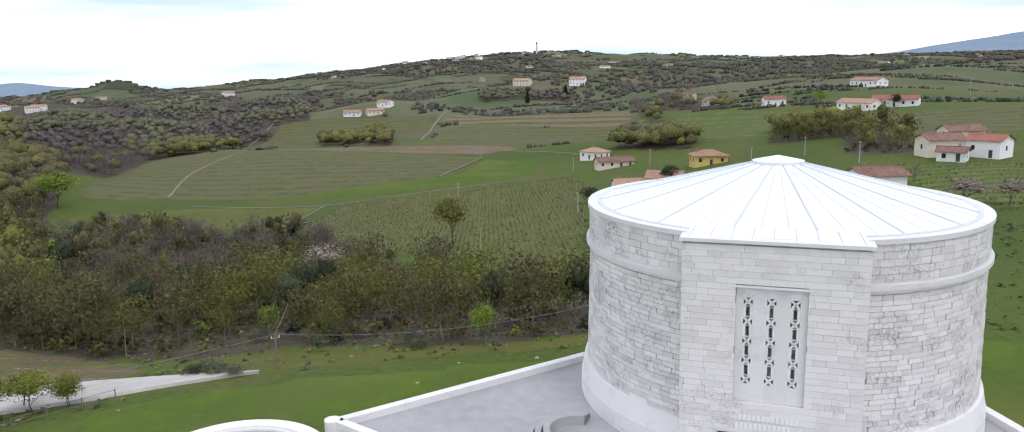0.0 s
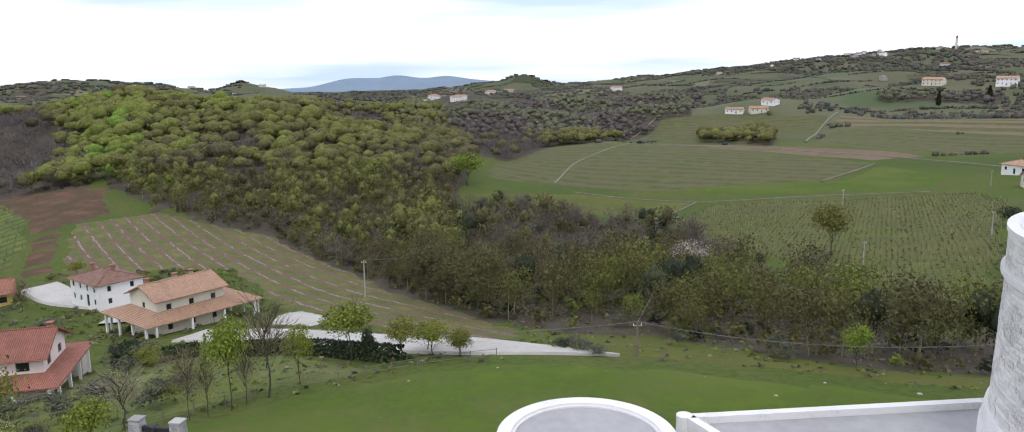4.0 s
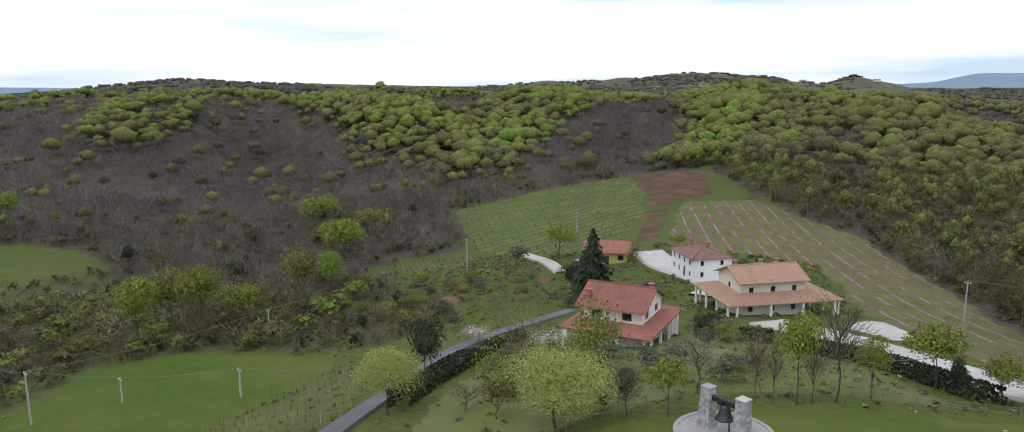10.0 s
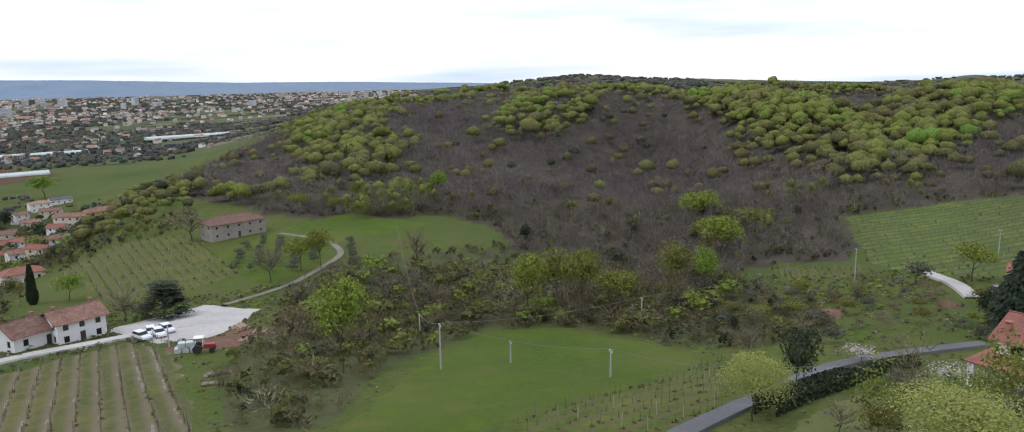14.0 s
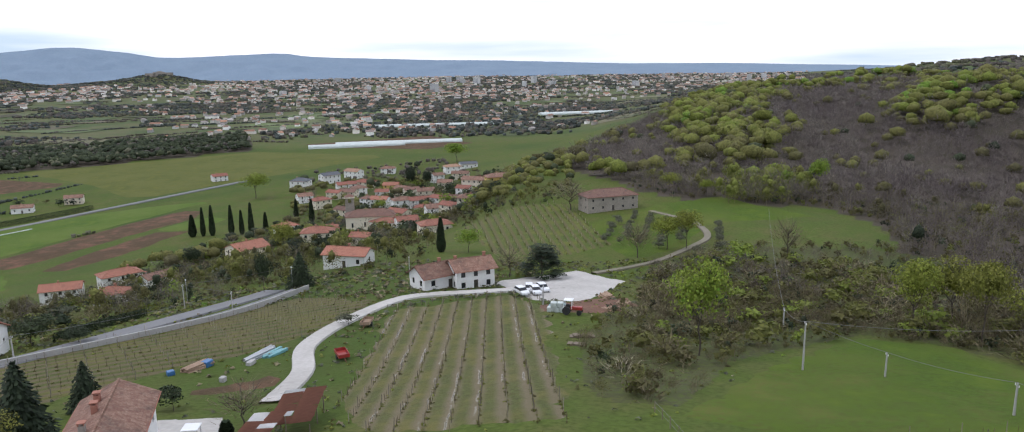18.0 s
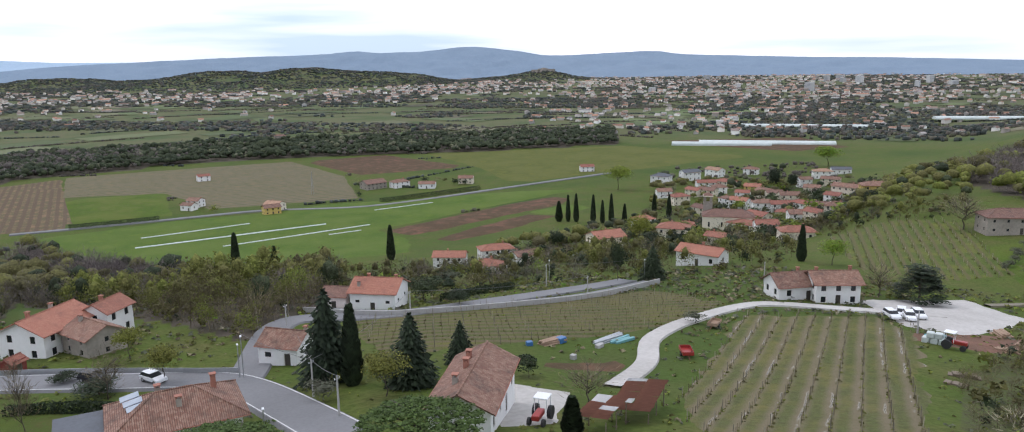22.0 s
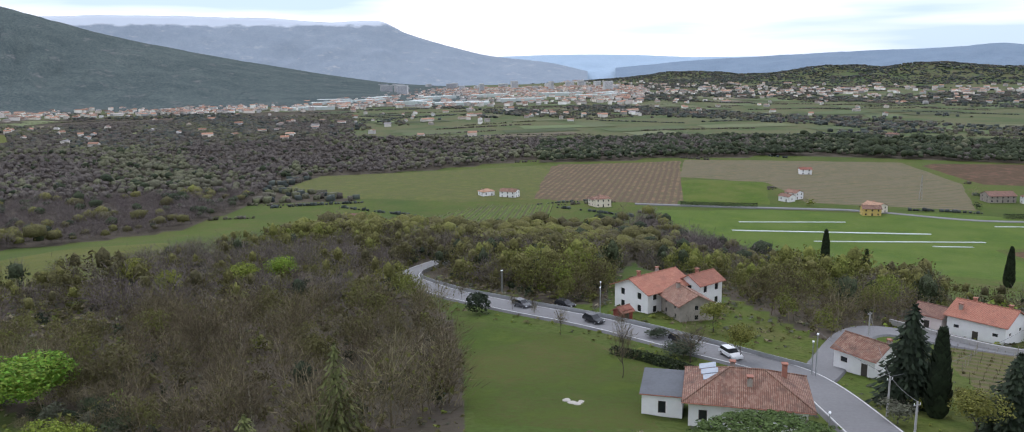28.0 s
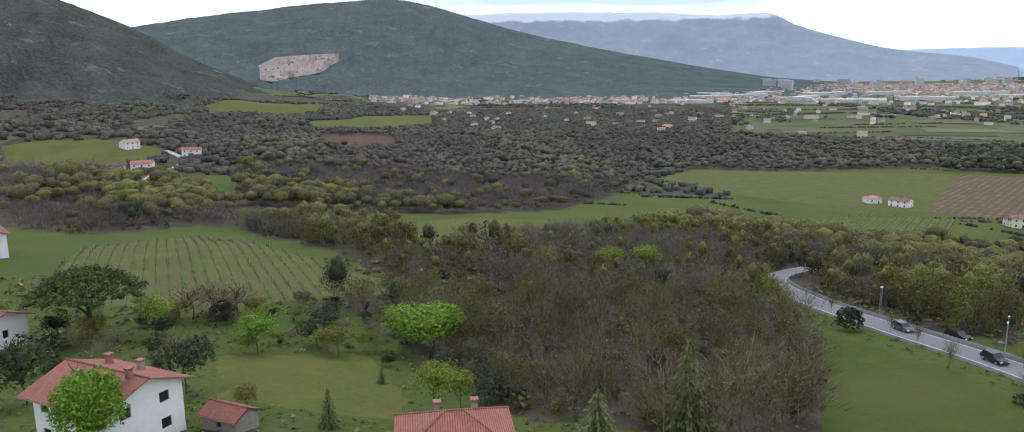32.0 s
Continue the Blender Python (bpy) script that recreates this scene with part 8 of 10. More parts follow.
house("villa_annex", -85.6, 53.0, 42, 3.2, 2.6, 2.4, 0.3, "shed", "pink", "red", 0.35, 1, 1, 0, 1, "low pink annex with a red lean-to roof", (), base=66.4, door=False)
bm = bmesh.new()
box(bm, -4.6, -4.9, -1.4, 4.6, -4.7, 1.5)
part("porch_wall", bm, M_RENDER["pink"], v)
v = house("farmhouse", -97.0, 77.6, 80, 10.6, 7.6, 6.0, 1.5, "gable", "cream", "tan", 0.6, 3, 3, 1, 2, "large cream farmhouse with tan tiled roof and wide arcade",
          ((-0.35, 0.2), (0.1, 0.3), (0.33, 0.25)), door=False, wsize=(0.8, 0.9))
skirt_roof(v, 9.5, 6.9, 5.3, 3.8, 2.7, 4.2, "tan", shift=(1.75, 1.6))
house("farmhouse", -126.5, 86.6, -10, 10.2, 8.0, 4.3, 1.3, "hip", "white", "brown", 0.4, 4, 4, 2, 2, "white two-storey farmhouse with brown hipped roof and dark windows", ((0.1, 0.1), (-0.3, -0.1)), wsize=(0.7, 1.0), base=60.6)
house("annex", -117.5, 93.0, -10, 6.5, 5.0, 3.0, 0.4, "shed", "white", "slate", 0.3, 2, 1, 1, 1, "low white annex with a dark flat roof beside the farmhouse", ())
house("yellow_house", -153.5, 80.0, 62, 9.0, 7.0, 3.3, 1.6, "gable", "yellow", "orange", 0.8, 3, 2, 1, 1, "yellow bungalow with an orange tiled roof", ((-0.2, 0.2),), wsize=(1.3, 1.2))
house("white_house", 8.0, -146.0, -130, 11.5, 8.6, 4.7, 1.8, "gable", "white", "orange", 0.7, 3, 3, 2, 2, "white house on the slope with an orange tiled roof", ((0.3, 0.25), (-0.25, 0.1)))
house("white_house", -1.0, -149.0, -130, 6.5, 5.0, 5.2, 1.3, "gable", "white", "orange", 0.5, 2, 2, 1, 2, "white rear wing with an orange tiled roof", ((0.0, 0.2),), door=False)
house("old_house", 1.4, -138.8, -63, 7.8, 6.4, 3.5, 1.5, "gable", "stone", "old", 0.5, 2, 2, 1, 2, "small grey stone house with an old tiled roof", ((0.3, 0.1),), wsize=(0.75, 0.9))
v = house("roadside_house", -5.9, -86.2, 179, 12.4, 8.6, 4.3, 2.0, "hip", "white", "old", 0.75, 4, 3, 2, 1, "white house with a weathered hipped tile roof and solar panels", ((0.33, 0.12), (-0.12, 0.3), (0.02, -0.25)), wsize=(0.95, 1.25))
M_SOLAR = plain("solar_glass", (0.26, 0.31, 0.37), (0.20, 0.25, 0.31), 0.4, 2, 1, relief=0)
for k in range(4):
    bm = bmesh.new()
    box(bm, -0.95, -0.40, 0, 0.95, 0.40, 0.08, None, 0.01)
    ob = part("solar_panel", bm, M_SOLAR, v, "pale solar panel")
    ob.matrix_basis = pose(-4.3 + 0.25 * k, -0.1 - 0.82 * k + 1.0, 6.05 - 0.34 * k * 0.9, 22, -12, 0)
w2 = house("slate_annex", 3.3, -88.0, 179, 4.6, 6.6, 3.3, 0.35, "shed", "white", "slate", 0.25, 1, 1, 1, 1, "white annex with a dark slate lean-to roof", (), wsize=(0.9, 1.5), door=False)
house("pink_house", -23.8, -112.8, 135, 6.4, 5.6, 3.2, 1.5, "gable", "white", "old", 0.4, 2, 2, 1, 1, "small white house with an old tiled roof by the junction", ((0.35, 0.3),), wsize=(1.1, 0.8))
v = house("long_barn", -33.6, -69.6, -129, 13.6, 6.3, 4.2, 1.5, "gable", "white", "old", 0.55, 4, 4, 1, 1, "long white barn house with a weathered tiled roof", ((-0.25, 0.18), (0.05, 0.15), (0.25, 0.2)))
bm = bmesh.new()
box(bm, -4.5, 3.2, 2.1, 5.5, 4.3, 2.25)
bal = part("balcony", bm, M_CONCRETE, v, "concrete balcony along the barn")
for k in range(11):
    bm = bmesh.new()
    tube(bm, (-4.4 + 0.98 * k, 4.25, 2.25), (-4.4 + 0.98 * k, 4.25, 3.2), 0.03, 0.03, 6)
    part("baluster", bm, M_IRON, bal)
house("road_house", -49.5, -145.2, 141, 9.3, 8.4, 4.2, 1.8, "gable", "white", "orange", 0.5, 3, 3, 2, 1, "white house with an orange tiled roof by the road", ((0.3, 0.3), (-0.3, 0.25), (-0.35, -0.3)), wsize=(0.9, 0.6))
house("road_house_wing", -42.0, -148.5, 141, 5.0, 5.0, 3.2, 1.2, "gable", "pink", "brown", 0.4, 1, 1, 1, 1, "low wing with a brown tiled roof", ())
house("hill_house", -129.0, -100.6, 149, 8.6, 7.0, 4.6, 1.5, "gable", "white", "old", 0.7, 3, 3, 2, 2, "white house with terracotta roof and loggia", ((0.42, 0.1), (-0.3, 0.3)))
house("hill_house_wing", -123.6, -106.2, 160, 8.4, 6.6, 3.4, 1.8, "gable", "white", "old", 0.6, 2, 2, 2, 1, "white low wing with terracotta roof", ((0.2, 0.1),))
house("stone_barn", -246.5, -128.4, 143, 19.5, 8.6, 5.4, 1.9, "hip", "stone", "brown", 0.4, 5, 4, 2, 2, "long grey stone farmhouse with a brown tiled roof", (), wsize=(0.8, 0.9))
v = house("corner_house", 77.6, -28.6, 195, 10.2, 8.8, 5.5, 1.5, "gable", "white", "red", 0.9, 3, 3, 2, 2, "white two-storey house with a wide red tiled roof", ((-0.3, 0.3), (0.1, 0.35), (0.38, -0.05)), wsize=(1.2, 1.1))
st = place("outer_stair", v, -6.2, 0.6, 0)
for k in range(13):
    bm = bmesh.new()
    box(bm, -0.55, -0.28 * k + 1.6, 2.75 - 0.21 * k - 0.06, 0.55, -0.28 * k + 1.9, 2.75 - 0.21 * k)
    part("tread", bm, M_CONCRETE, st)
for sx in (-0.58, 0.58):
    bm = bmesh.new()
    tube(bm, (sx, 1.8, 3.65), (sx, -2.0, 0.9), 0.03, 0.03, 6)
    for k in range(6):
        tube(bm, (sx, 1.7 - 0.7 * k, 2.7 - 0.5 * k), (sx, 1.7 - 0.7 * k, 3.58 - 0.51 * k), 0.025, 0.025, 6)
    part("handrail", bm, M_LETTER, st)
house("garden_house", 46.0, -45.2, 228, 9.6, 8.0, 3.8, 1.9, "hip", "white", "red", 0.6, 2, 2, 2, 1, "house with a red tiled hipped roof among trees", ((0.2, 0.2), (-0.15, 0.3)))
house("red_shed", 71.0, -37.5, 195, 4.6, 3.2, 1.9, 0.7, "gable", "stone", "red", 0.3, 1, 1, 0, 1, "low shed with a dull red roof", (), wsize=(0.6, 0.6), door=False)
house("slope_house", 229.5, -58.5, 172, 12.5, 9.5, 6.5, 1.7, "gable", "white", "red", 1.0, 3, 3, 2, 2, "white two-storey house with balcony and red roof", ((0.3, 0.2), (0.4, 0.0)))
house("slope_house", 137.5, -33.2, 205, 10.0, 8.0, 4.6, 1.4, "gable", "white", "red", 0.9, 3, 3, 1, 1, "white house with a red tiled roof behind trees", ())

# the village, its church and the farms
rngv = random.Random(9)
for x, y, turn, L, D, eave, tile, wall in VILLAGE:
    two = eave >= 4.8
    house("village_house" if math.hypot(x, y) < 560 else "far_house", x, y, turn, L, D, eave, D * 0.19, "hip" if rngv.random() < 0.3 else "gable", wall, tile, 0.5, max(2, int(L / 3.6)), 2, 1 if D < 8 else 2,
          2 if two else 1, f"{'two-storey' if two else 'low'} {wall if wall != 'stone' else 'grey stone'} house with a {tile if tile != 'slate' else 'grey slate'} roof", ((rngv.uniform(-0.35, 0.35), 0.2),), group="village houses")
ch = house("church", -271, -273, 138, 24, 11, 8.8, 2.6, "hip", "cream", "brown", 0.4, 4, 4, 1, 1, "cream village church with brown roof and a stone bell tower", (), wsize=(0.9, 2.4), category="church")
tw = place("bell_tower", ch, -9.5, 8.0, 0)
bm = bmesh.new()
box(bm, -2.2, -2.2, -1.5, 2.2, 2.2, 13.2)
part("tower_wall", bm, M_RENDER["stone"], tw)
for sx in (-1, 1):
    for sy in (-1, 1):
        bm = bmesh.new()
        box(bm, sx * 1.5 - 0.6, sy * 1.5 - 0.6, 13.2, sx * 1.5 + 0.6, sy * 1.5 + 0.6, 16.2)
        part("belfry_pier", bm, M_RENDER["stone"], tw)
bm = bmesh.new()
box(bm, -2.5, -2.5, 16.2, 2.5, 2.5, 16.7)
part("belfry_cornice", bm, M_RENDER["cream"], tw)
bm = bmesh.new()
bmesh.ops.create_cone(bm, cap_ends=True, segments=4, radius1=3.4, radius2=0.1, depth=1.6, matrix=Matrix.Translation((0, 0, 17.5)) @ Matrix.Rotation(radians(45), 4, 'Z'))
part("tower_roof", bm, M_TILE["brown"], tw)

M_REDWOOD = plain("red_stained_wood", (0.26, 0.045, 0.032), (0.18, 0.035, 0.028), 0.8, 6, 1)
sh = house("garden_shed", 12.4, -133.5, -130, 2.6, 2.2, 1.9, 0.6, "gable", "stone", "red", 0.3, 1, 0, 0, 1, "small red wooden shed beside the stone house", (), door=True, wsize=(0.5, 0.5))
for ob in sh.children:
    if ob.name.startswith("wall"):
        ob.data.materials.clear()
        ob.data.materials.append(M_REDWOOD)


# ---- single trees, shrubs and hedges ----
def stem_mesh(rng, limbs, spread, top=0.75, thick=0.022, lean=0.02):
    """A tapered trunk one metre high in all, with limbs that fork outwards."""
    bm = bmesh.new()
    p = Vector((0, 0, -0.03))
    n = 5
    for i in range(n):
        q = Vector((rng.normal(0, lean), rng.normal(0, lean), top * (i + 1) / n))
        tube(bm, p, q, thick * (1 - 0.16 * i), thick * (1 - 0.16 * (i + 1)), 7)
        p = q
    for k in range(limbs):
        z = top * rng.uniform(0.35, 0.95)
        a = 2.4 * k + rng.uniform(-0.4, 0.4)
        L = spread * rng.uniform(0.5, 1.0)
        b = Vector((math.cos(a) * L * 0.55, math.sin(a) * L * 0.55, z + 0.12 + 0.1 * rng.random()))
        c = Vector((math.cos(a + 0.2) * L, math.sin(a + 0.2) * L, z + 0.24 + 0.14 * rng.random()))
        tube(bm, (0, 0, z), b, thick * 0.5, thick * 0.34, 5)
        tube(bm, b, c, thick * 0.34, thick * 0.08, 5)
        for s in (-0.5, 0.6):
            d = Vector((math.cos(a + s) * L * 0.9, math.sin(a + s) * L * 0.9, c.z + 0.05 * rng.random()))
            tube(bm, b, d, thick * 0.24, thick * 0.06, 4)
    return bm


def needle_layers(rng, layers, blades, droop, top=1.0, base=0.06, power=0.9, size=0.09):
    """A conifer of unit height and unit radius: whorls of drooping branches clad in needles."""
    quads = []
    for k in range(layers):
        s = k / (layers - 1)
        z = base + (top - base) * s
        R = (1 - s) ** power * rng.uniform(0.82, 1.08) + 0.04
        nb = max(5, int(blades * (1 - s * 0.7)))
        for b in range(nb):
            a = 6.283 * b / nb + rng.uniform(-0.25, 0.25) + k
            L = R * rng.uniform(0.75, 1.1)
            n = max(2, int(L / 0.13))
            for i in range(n):
                u = (i + 0.6) / n
                c = np.array((math.cos(a) * L * u, math.sin(a) * L * u, z - droop * (L * u) ** 1.4 * 0.35 + rng.normal(0, 0.008)))
                e = np.array((math.cos(a), math.sin(a), -droop * 0.35)) * size * rng.uniform(0.8, 1.4)
                w = np.array((-math.sin(a), math.cos(a), rng.normal(0, 0.25))) * size * 0.8 * (1.15 - u * 0.5)
                w[2] -= 0.004
                quads.append((c - e, c - w - (0, 0, 0.02), c + e, c + w - (0, 0, 0.02)))
    return np.array(quads).reshape(-1, 3)


M_UMBRELLA = leafy("pine_tufts", ((0.0, (0.070, 0.110, 0.030)), (1.0, (0.115, 0.155, 0.045))), through=0.1)
TREE_STOCK = {}
TREE_WORDS = {"leafy": "broadleaf tree in fresh spring leaf", "willow": "round tree with pale yellow-green young leaves", "bare": "bare grey tree with fine twigs",
              "evergreen": "dense dark evergreen tree", "fir": "dark green fir tree", "pine": "yellow-green conifer with drooping branches", "cypress": "tall narrow dark cypress",
              "cedar": "dark spreading cedar with flat layers", "umbrella": "umbrella pine with a broad flat crown", "olive": "grey-green shrub with small leaves", "bushball": "clipped round dark bush",
              "blossom": "tree in pale spring blossom", "round": "round-headed bright green tree"}


def tree_meshes(kind, shade, variant):
    """Trunk and crown meshes of a tree one metre high and one metre wide."""
    key = (kind, round(shade, 1), variant)
    if key in TREE_STOCK:
        return TREE_STOCK[key]
    rng = np.random.default_rng(hash_of(kind) + variant * 31 + int(shade * 10))
    top, limbs, spread, thick = 0.7, 7, 0.36, 0.016
    zc, zr, xr, mat = 0.60, 0.45, 0.58, M_TREELEAF
    if kind in ("leafy", "willow", "round", "evergreen", "olive", "blossom", "bushball"):
        n, size, lobes = {"leafy": (2300, 0.042, 10), "willow": (15000, 0.020, 14), "round": (9000, 0.034, 8), "evergreen": (1500, 0.05, 7), "olive": (520, 0.07, 7), "blossom": (900, 0.036, 9), "bushball": (900, 0.06, 1)}[kind]
        c = dome_crown(rng, n, size, lobes, 0.55, {"leafy": 0.8, "willow": 0.35, "round": 1.5, "evergreen": 0.9}.get(kind, 0.6))
        if kind == "bushball":
            c *= 1.6 / 1.0
        mat = {"willow": M_WILLOW, "evergreen": M_DARK, "olive": M_OLIVE, "blossom": M_BLOSSOM, "bushball": M_DARK}.get(kind, M_TREELEAF)
        if kind == "leafy":
            zc, zr = 0.66, 0.39
        if kind in ("olive", "bushball", "round", "evergreen"):
            zc, zr = 0.54, 0.47
        c = c * (xr, xr, zr) + (0, 0, zc)
        faces = 3
    elif kind == "bare":
        c = twig_crown(rng, 620, 0.0085, 0.62) * (0.52, 0.52, 0.40) + (0, 0, 0.58)
        mat, faces, limbs = M_TWIG, 3, 11
    elif kind == "cypress":
        n = 620
        z = rng.uniform(0.03, 1.0, n)
        r = 0.5 * np.minimum(1, (z + 0.1) * 4) * np.clip(1.02 - z, 0, 1) ** 0.55 * rng.uniform(0.8, 1.05, n)
        a = rng.uniform(0, 6.283, n)
        p = np.stack([r * np.cos(a), r * np.sin(a), z], 1)
        up = np.stack([np.cos(a) * 0.06, np.sin(a) * 0.06, np.full(n, 0.05)], 1)
        sd = np.stack([-np.sin(a) * 0.16, np.cos(a) * 0.16, rng.normal(0, 0.01, n)], 1)
        c = np.stack([p - up, p + sd, p + up * 1.4, p - sd], 1).reshape(-1, 3)
        mat, faces, limbs = M_DARK, 4, 0
    elif kind in ("fir", "pine"):
        c = needle_layers(rng, 26 if kind == "fir" else 17, 24, 0.7 if kind == "fir" else 1.1, power=0.72, size=0.085 if kind == "fir" else 0.06)
        skirts = []
        for k in range(15 if kind == "fir" else 0):
            z, R = 0.05 + 0.06 * k, 0.66 * (1 - 0.063 * k) ** 0.78
            for j in range(13):
                a, b = 6.283 * (j + 0.4 * k) / 13, 6.283 * (j + 1.1 + 0.4 * k) / 13
                R2 = R * rng.uniform(0.8, 1.08)
                skirts.append(((math.cos(a) * R2, math.sin(a) * R2, z - 0.02), (math.cos(b) * R2, math.sin(b) * R2, z - 0.02 + rng.normal(0, 0.01)), (math.cos(b) * R * 0.35, math.sin(b) * R * 0.35, z + 0.10), (math.cos(a) * R * 0.35, math.sin(a) * R * 0.35, z + 0.10)))
        c = np.concatenate([c, np.array(skirts).reshape(-1, 3)]) * (0.66, 0.66, 1.0) if skirts else c * (0.55, 0.55, 1.0)
        mat, faces, limbs, top = (M_DARK if kind == "fir" else M_GREENPINE), 4, 0, 0.95
    elif kind == "cedar":
        c = []
        for k in range(8):
            z = 0.22 + 0.1 * k
            R = 0.55 * (1 - 0.09 * k)
            for j in range(5):
                a = rng.uniform(0, 6.283)
                q = leaf_crown(rng, 60, 0.16, 3) * (0.22, 0.22, 0.035) + (math.cos(a) * R * 0.65, math.sin(a) * R * 0.65, z + rng.normal(0, 0.015))
                c.append(q)
        c, mat, faces, limbs = np.concatenate(c), M_DARK, 4, 5
    else:
        c = []
        for j in range(95):
            a, r = 2.4 * j, 0.45 * math.sqrt((j + 0.5) / 95)
            q = dome_crown(rng, 120, 0.13, 4, 0.6, 1.0) * (0.085, 0.085, 0.10) + (math.cos(a) * r, math.sin(a) * r, 0.88 - 1.5 * r * r + rng.normal(0, 0.012))
            c.append(q)
        c, mat, faces, top, limbs, spread, thick = np.concatenate(c), M_UMBRELLA, 3, 0.62, 8, 0.42, 0.03
    f = np.arange(len(c)).reshape(-1, faces)
    ob = cloud("crown", c, f, np.clip(shade + rng.normal(0, 0.05, len(f)), 0, 1).repeat(faces), mat)
    crown = ob.data
    bpy.data.objects.remove(ob)
    bm = stem_mesh(rng, limbs, spread, top, thick)
    trunk = bpy.data.meshes.new("trunk")
    bm.to_mesh(trunk)
    bm.free()
    trunk.materials.append(M_BARK)
    TREE_STOCK[key] = (trunk, crown)
    return TREE_STOCK[key]


def hash_of(word):
    return sum((i + 3) * ord(c) for i, c in enumerate(word))


def tree(kind, x, y, h, w, shade, variant=0, turn=0.0, group=""):
    trunk, crown = tree_meshes(kind, shade, variant)
    t = place(kind + "_tree" if kind not in ("bushball", "olive") else "shrub", None, x, y, float(ground(x, y)) - 0.05, turn, TREE_WORDS[kind], "shrub" if kind in ("bushball", "olive") else "tree", group)
    t.scale = (w, w, h)
    for nm, me in (("trunk", trunk), ("crown", crown)):
        o = new(nm, me)
        o.parent = t
    return t


for k, (kind, x, y, h, w, shade) in enumerate(TREES):
    tree(kind, x, y, min(h * (1.18 if kind in ("fir", "leafy") else 1), 19), max(w, 0.22 * h) if kind != "cypress" else w, shade, k % 3, 47 * k % 360, "single trees")

# olive grove on the slope by the stone farmhouse, and shrubs along the garden slopes
rngt = np.random.default_rng(77)
for i in range(9):
    for j in range(7):
        x, y = -232 + 5.0 * i - 1.2 * j + rngt.normal(0, 0.5), -82 - 6.2 * j + 1.8 * i + rngt.normal(0, 0.5)
        if near_line([(-160, -87), (-184, -79), (-208, -78), (-234, -91), (-249, -113)], np.array([x]), np.array([y]))[0] > 4 and math.hypot(x + 246, y + 128) > 16:
            tree("olive", x, y, rngt.uniform(2.4, 3.4), rngt.uniform(2.4, 3.6), 0.6, (i + j) % 3, rngt.uniform(0, 360), "olive grove")


def thicket(name, poly, n, h0, h1, kinds, group, single=True):
    """Loose shrubs and young trees inside an outline, off the roads and fields: things, or one mass where they cannot be counted."""
    p = np.array(poly)
    x, y = rngt.uniform(p[:, 0].min(), p[:, 0].max(), n), rngt.uniform(p[:, 1].min(), p[:, 1].max(), n)
    ok = inside(poly, x, y) & open_land(x, y, 1.5)
    for a, b, c in HOUSE_SPOTS:
        ok &= np.hypot(x - a, y - b) > c * 0.8
    x, y = x[ok], y[ok]
    h = rngt.uniform(h0, h1, len(x))
    if single:
        for k in range(len(x)):
            kind, shade = kinds[k % len(kinds)], round(rngt.uniform(0.15, 0.75), 1)
            trunk, crown = tree_meshes(kind, round(shade / 0.3) * 0.3, k % 2)
            ob = new("shrub", crown)
            ob.matrix_basis = pose(x[k], y[k], float(ground(x[k], y[k])) - 0.12 * h[k], 0, 0, rngt.uniform(0, 360)) @ Matrix.Diagonal((h[k] * rngt.uniform(0.8, 1.25), h[k] * rngt.uniform(0.8, 1.25), h[k], 1))
            tagged(ob, {"bare": "leafless grey-brown shrub on rough grass", "leafy": "young shrub in fresh green leaf", "olive": "grey-green shrub with small leaves", "evergreen": "dense dark evergreen garden shrub"}[kind], "shrub", group)
        return
    lc, tc = [dome_crown(rngt, 90, 0.12, 5, 0.5, 0.8) for _ in range(4)], [twig_crown(rngt, 110, 0.02) for _ in range(4)]
    kk = np.arange(len(x)) % len(kinds)
    for kind in set(kinds):
        s = np.isin(kk, [i for i, q in enumerate(kinds) if q == kind])
        if s.any():
            mat = {"leafy": M_LEAF, "bare": M_TWIG, "evergreen": M_DARK, "olive": M_OLIVE}[kind]
            cloud("garden_greenery", *grow(rngt, x[s], y[s], ground(x[s], y[s]), h[s], rngt.uniform(0.1, 0.9, s.sum()), tc if kind == "bare" else lc, 3, 0.80, 0.58), mat,
                  "shrubs and small trees between the houses", "trees", group, "stuff")


thicket("garden", [(-52, 42), (-70, 62), (-92, 62), (-74, 40), (-88, 30), (-66, 22)], 70, 1.2, 3.6, ("olive", "leafy", "bare", "olive"), "garden shrubs")
thicket("mound", [(-104, 38), (-118, 62), (-150, 66), (-170, 58), (-150, 20), (-118, 12)], 95, 1.4, 4.2, ("olive", "bare", "leafy"), "scrub on the mound")
thicket("gully", [(-120, 2), (-150, 22), (-190, 30), (-215, 10), (-190, -40), (-140, -20)], 330, 1.8, 6.0, ("bare", "leafy", "bare", "leafy"), "scrub in the gully", False)
thicket("bank", [(-66, -30), (-100, -38), (-140, -16), (-190, -34), (-205, -72), (-150, -70), (-100, -50), (-74, -42)], 330, 1.6, 4.6, ("bare", "leafy", "leafy"), "scrub on the bank", False)
thicket("lower_garden", [(86, -40), (106, -58), (118, -100), (80, -90), (60, -66)], 130, 1.4, 5.0, ("leafy", "bare", "olive", "evergreen"), "scrub below the house")
thicket("back_slope", [(100, -26), (128, -36), (150, -62), (132, -100), (104, -62)], 70, 1.5, 6.0, ("bare", "evergreen", "leafy", "bare"), "scrub behind the house")
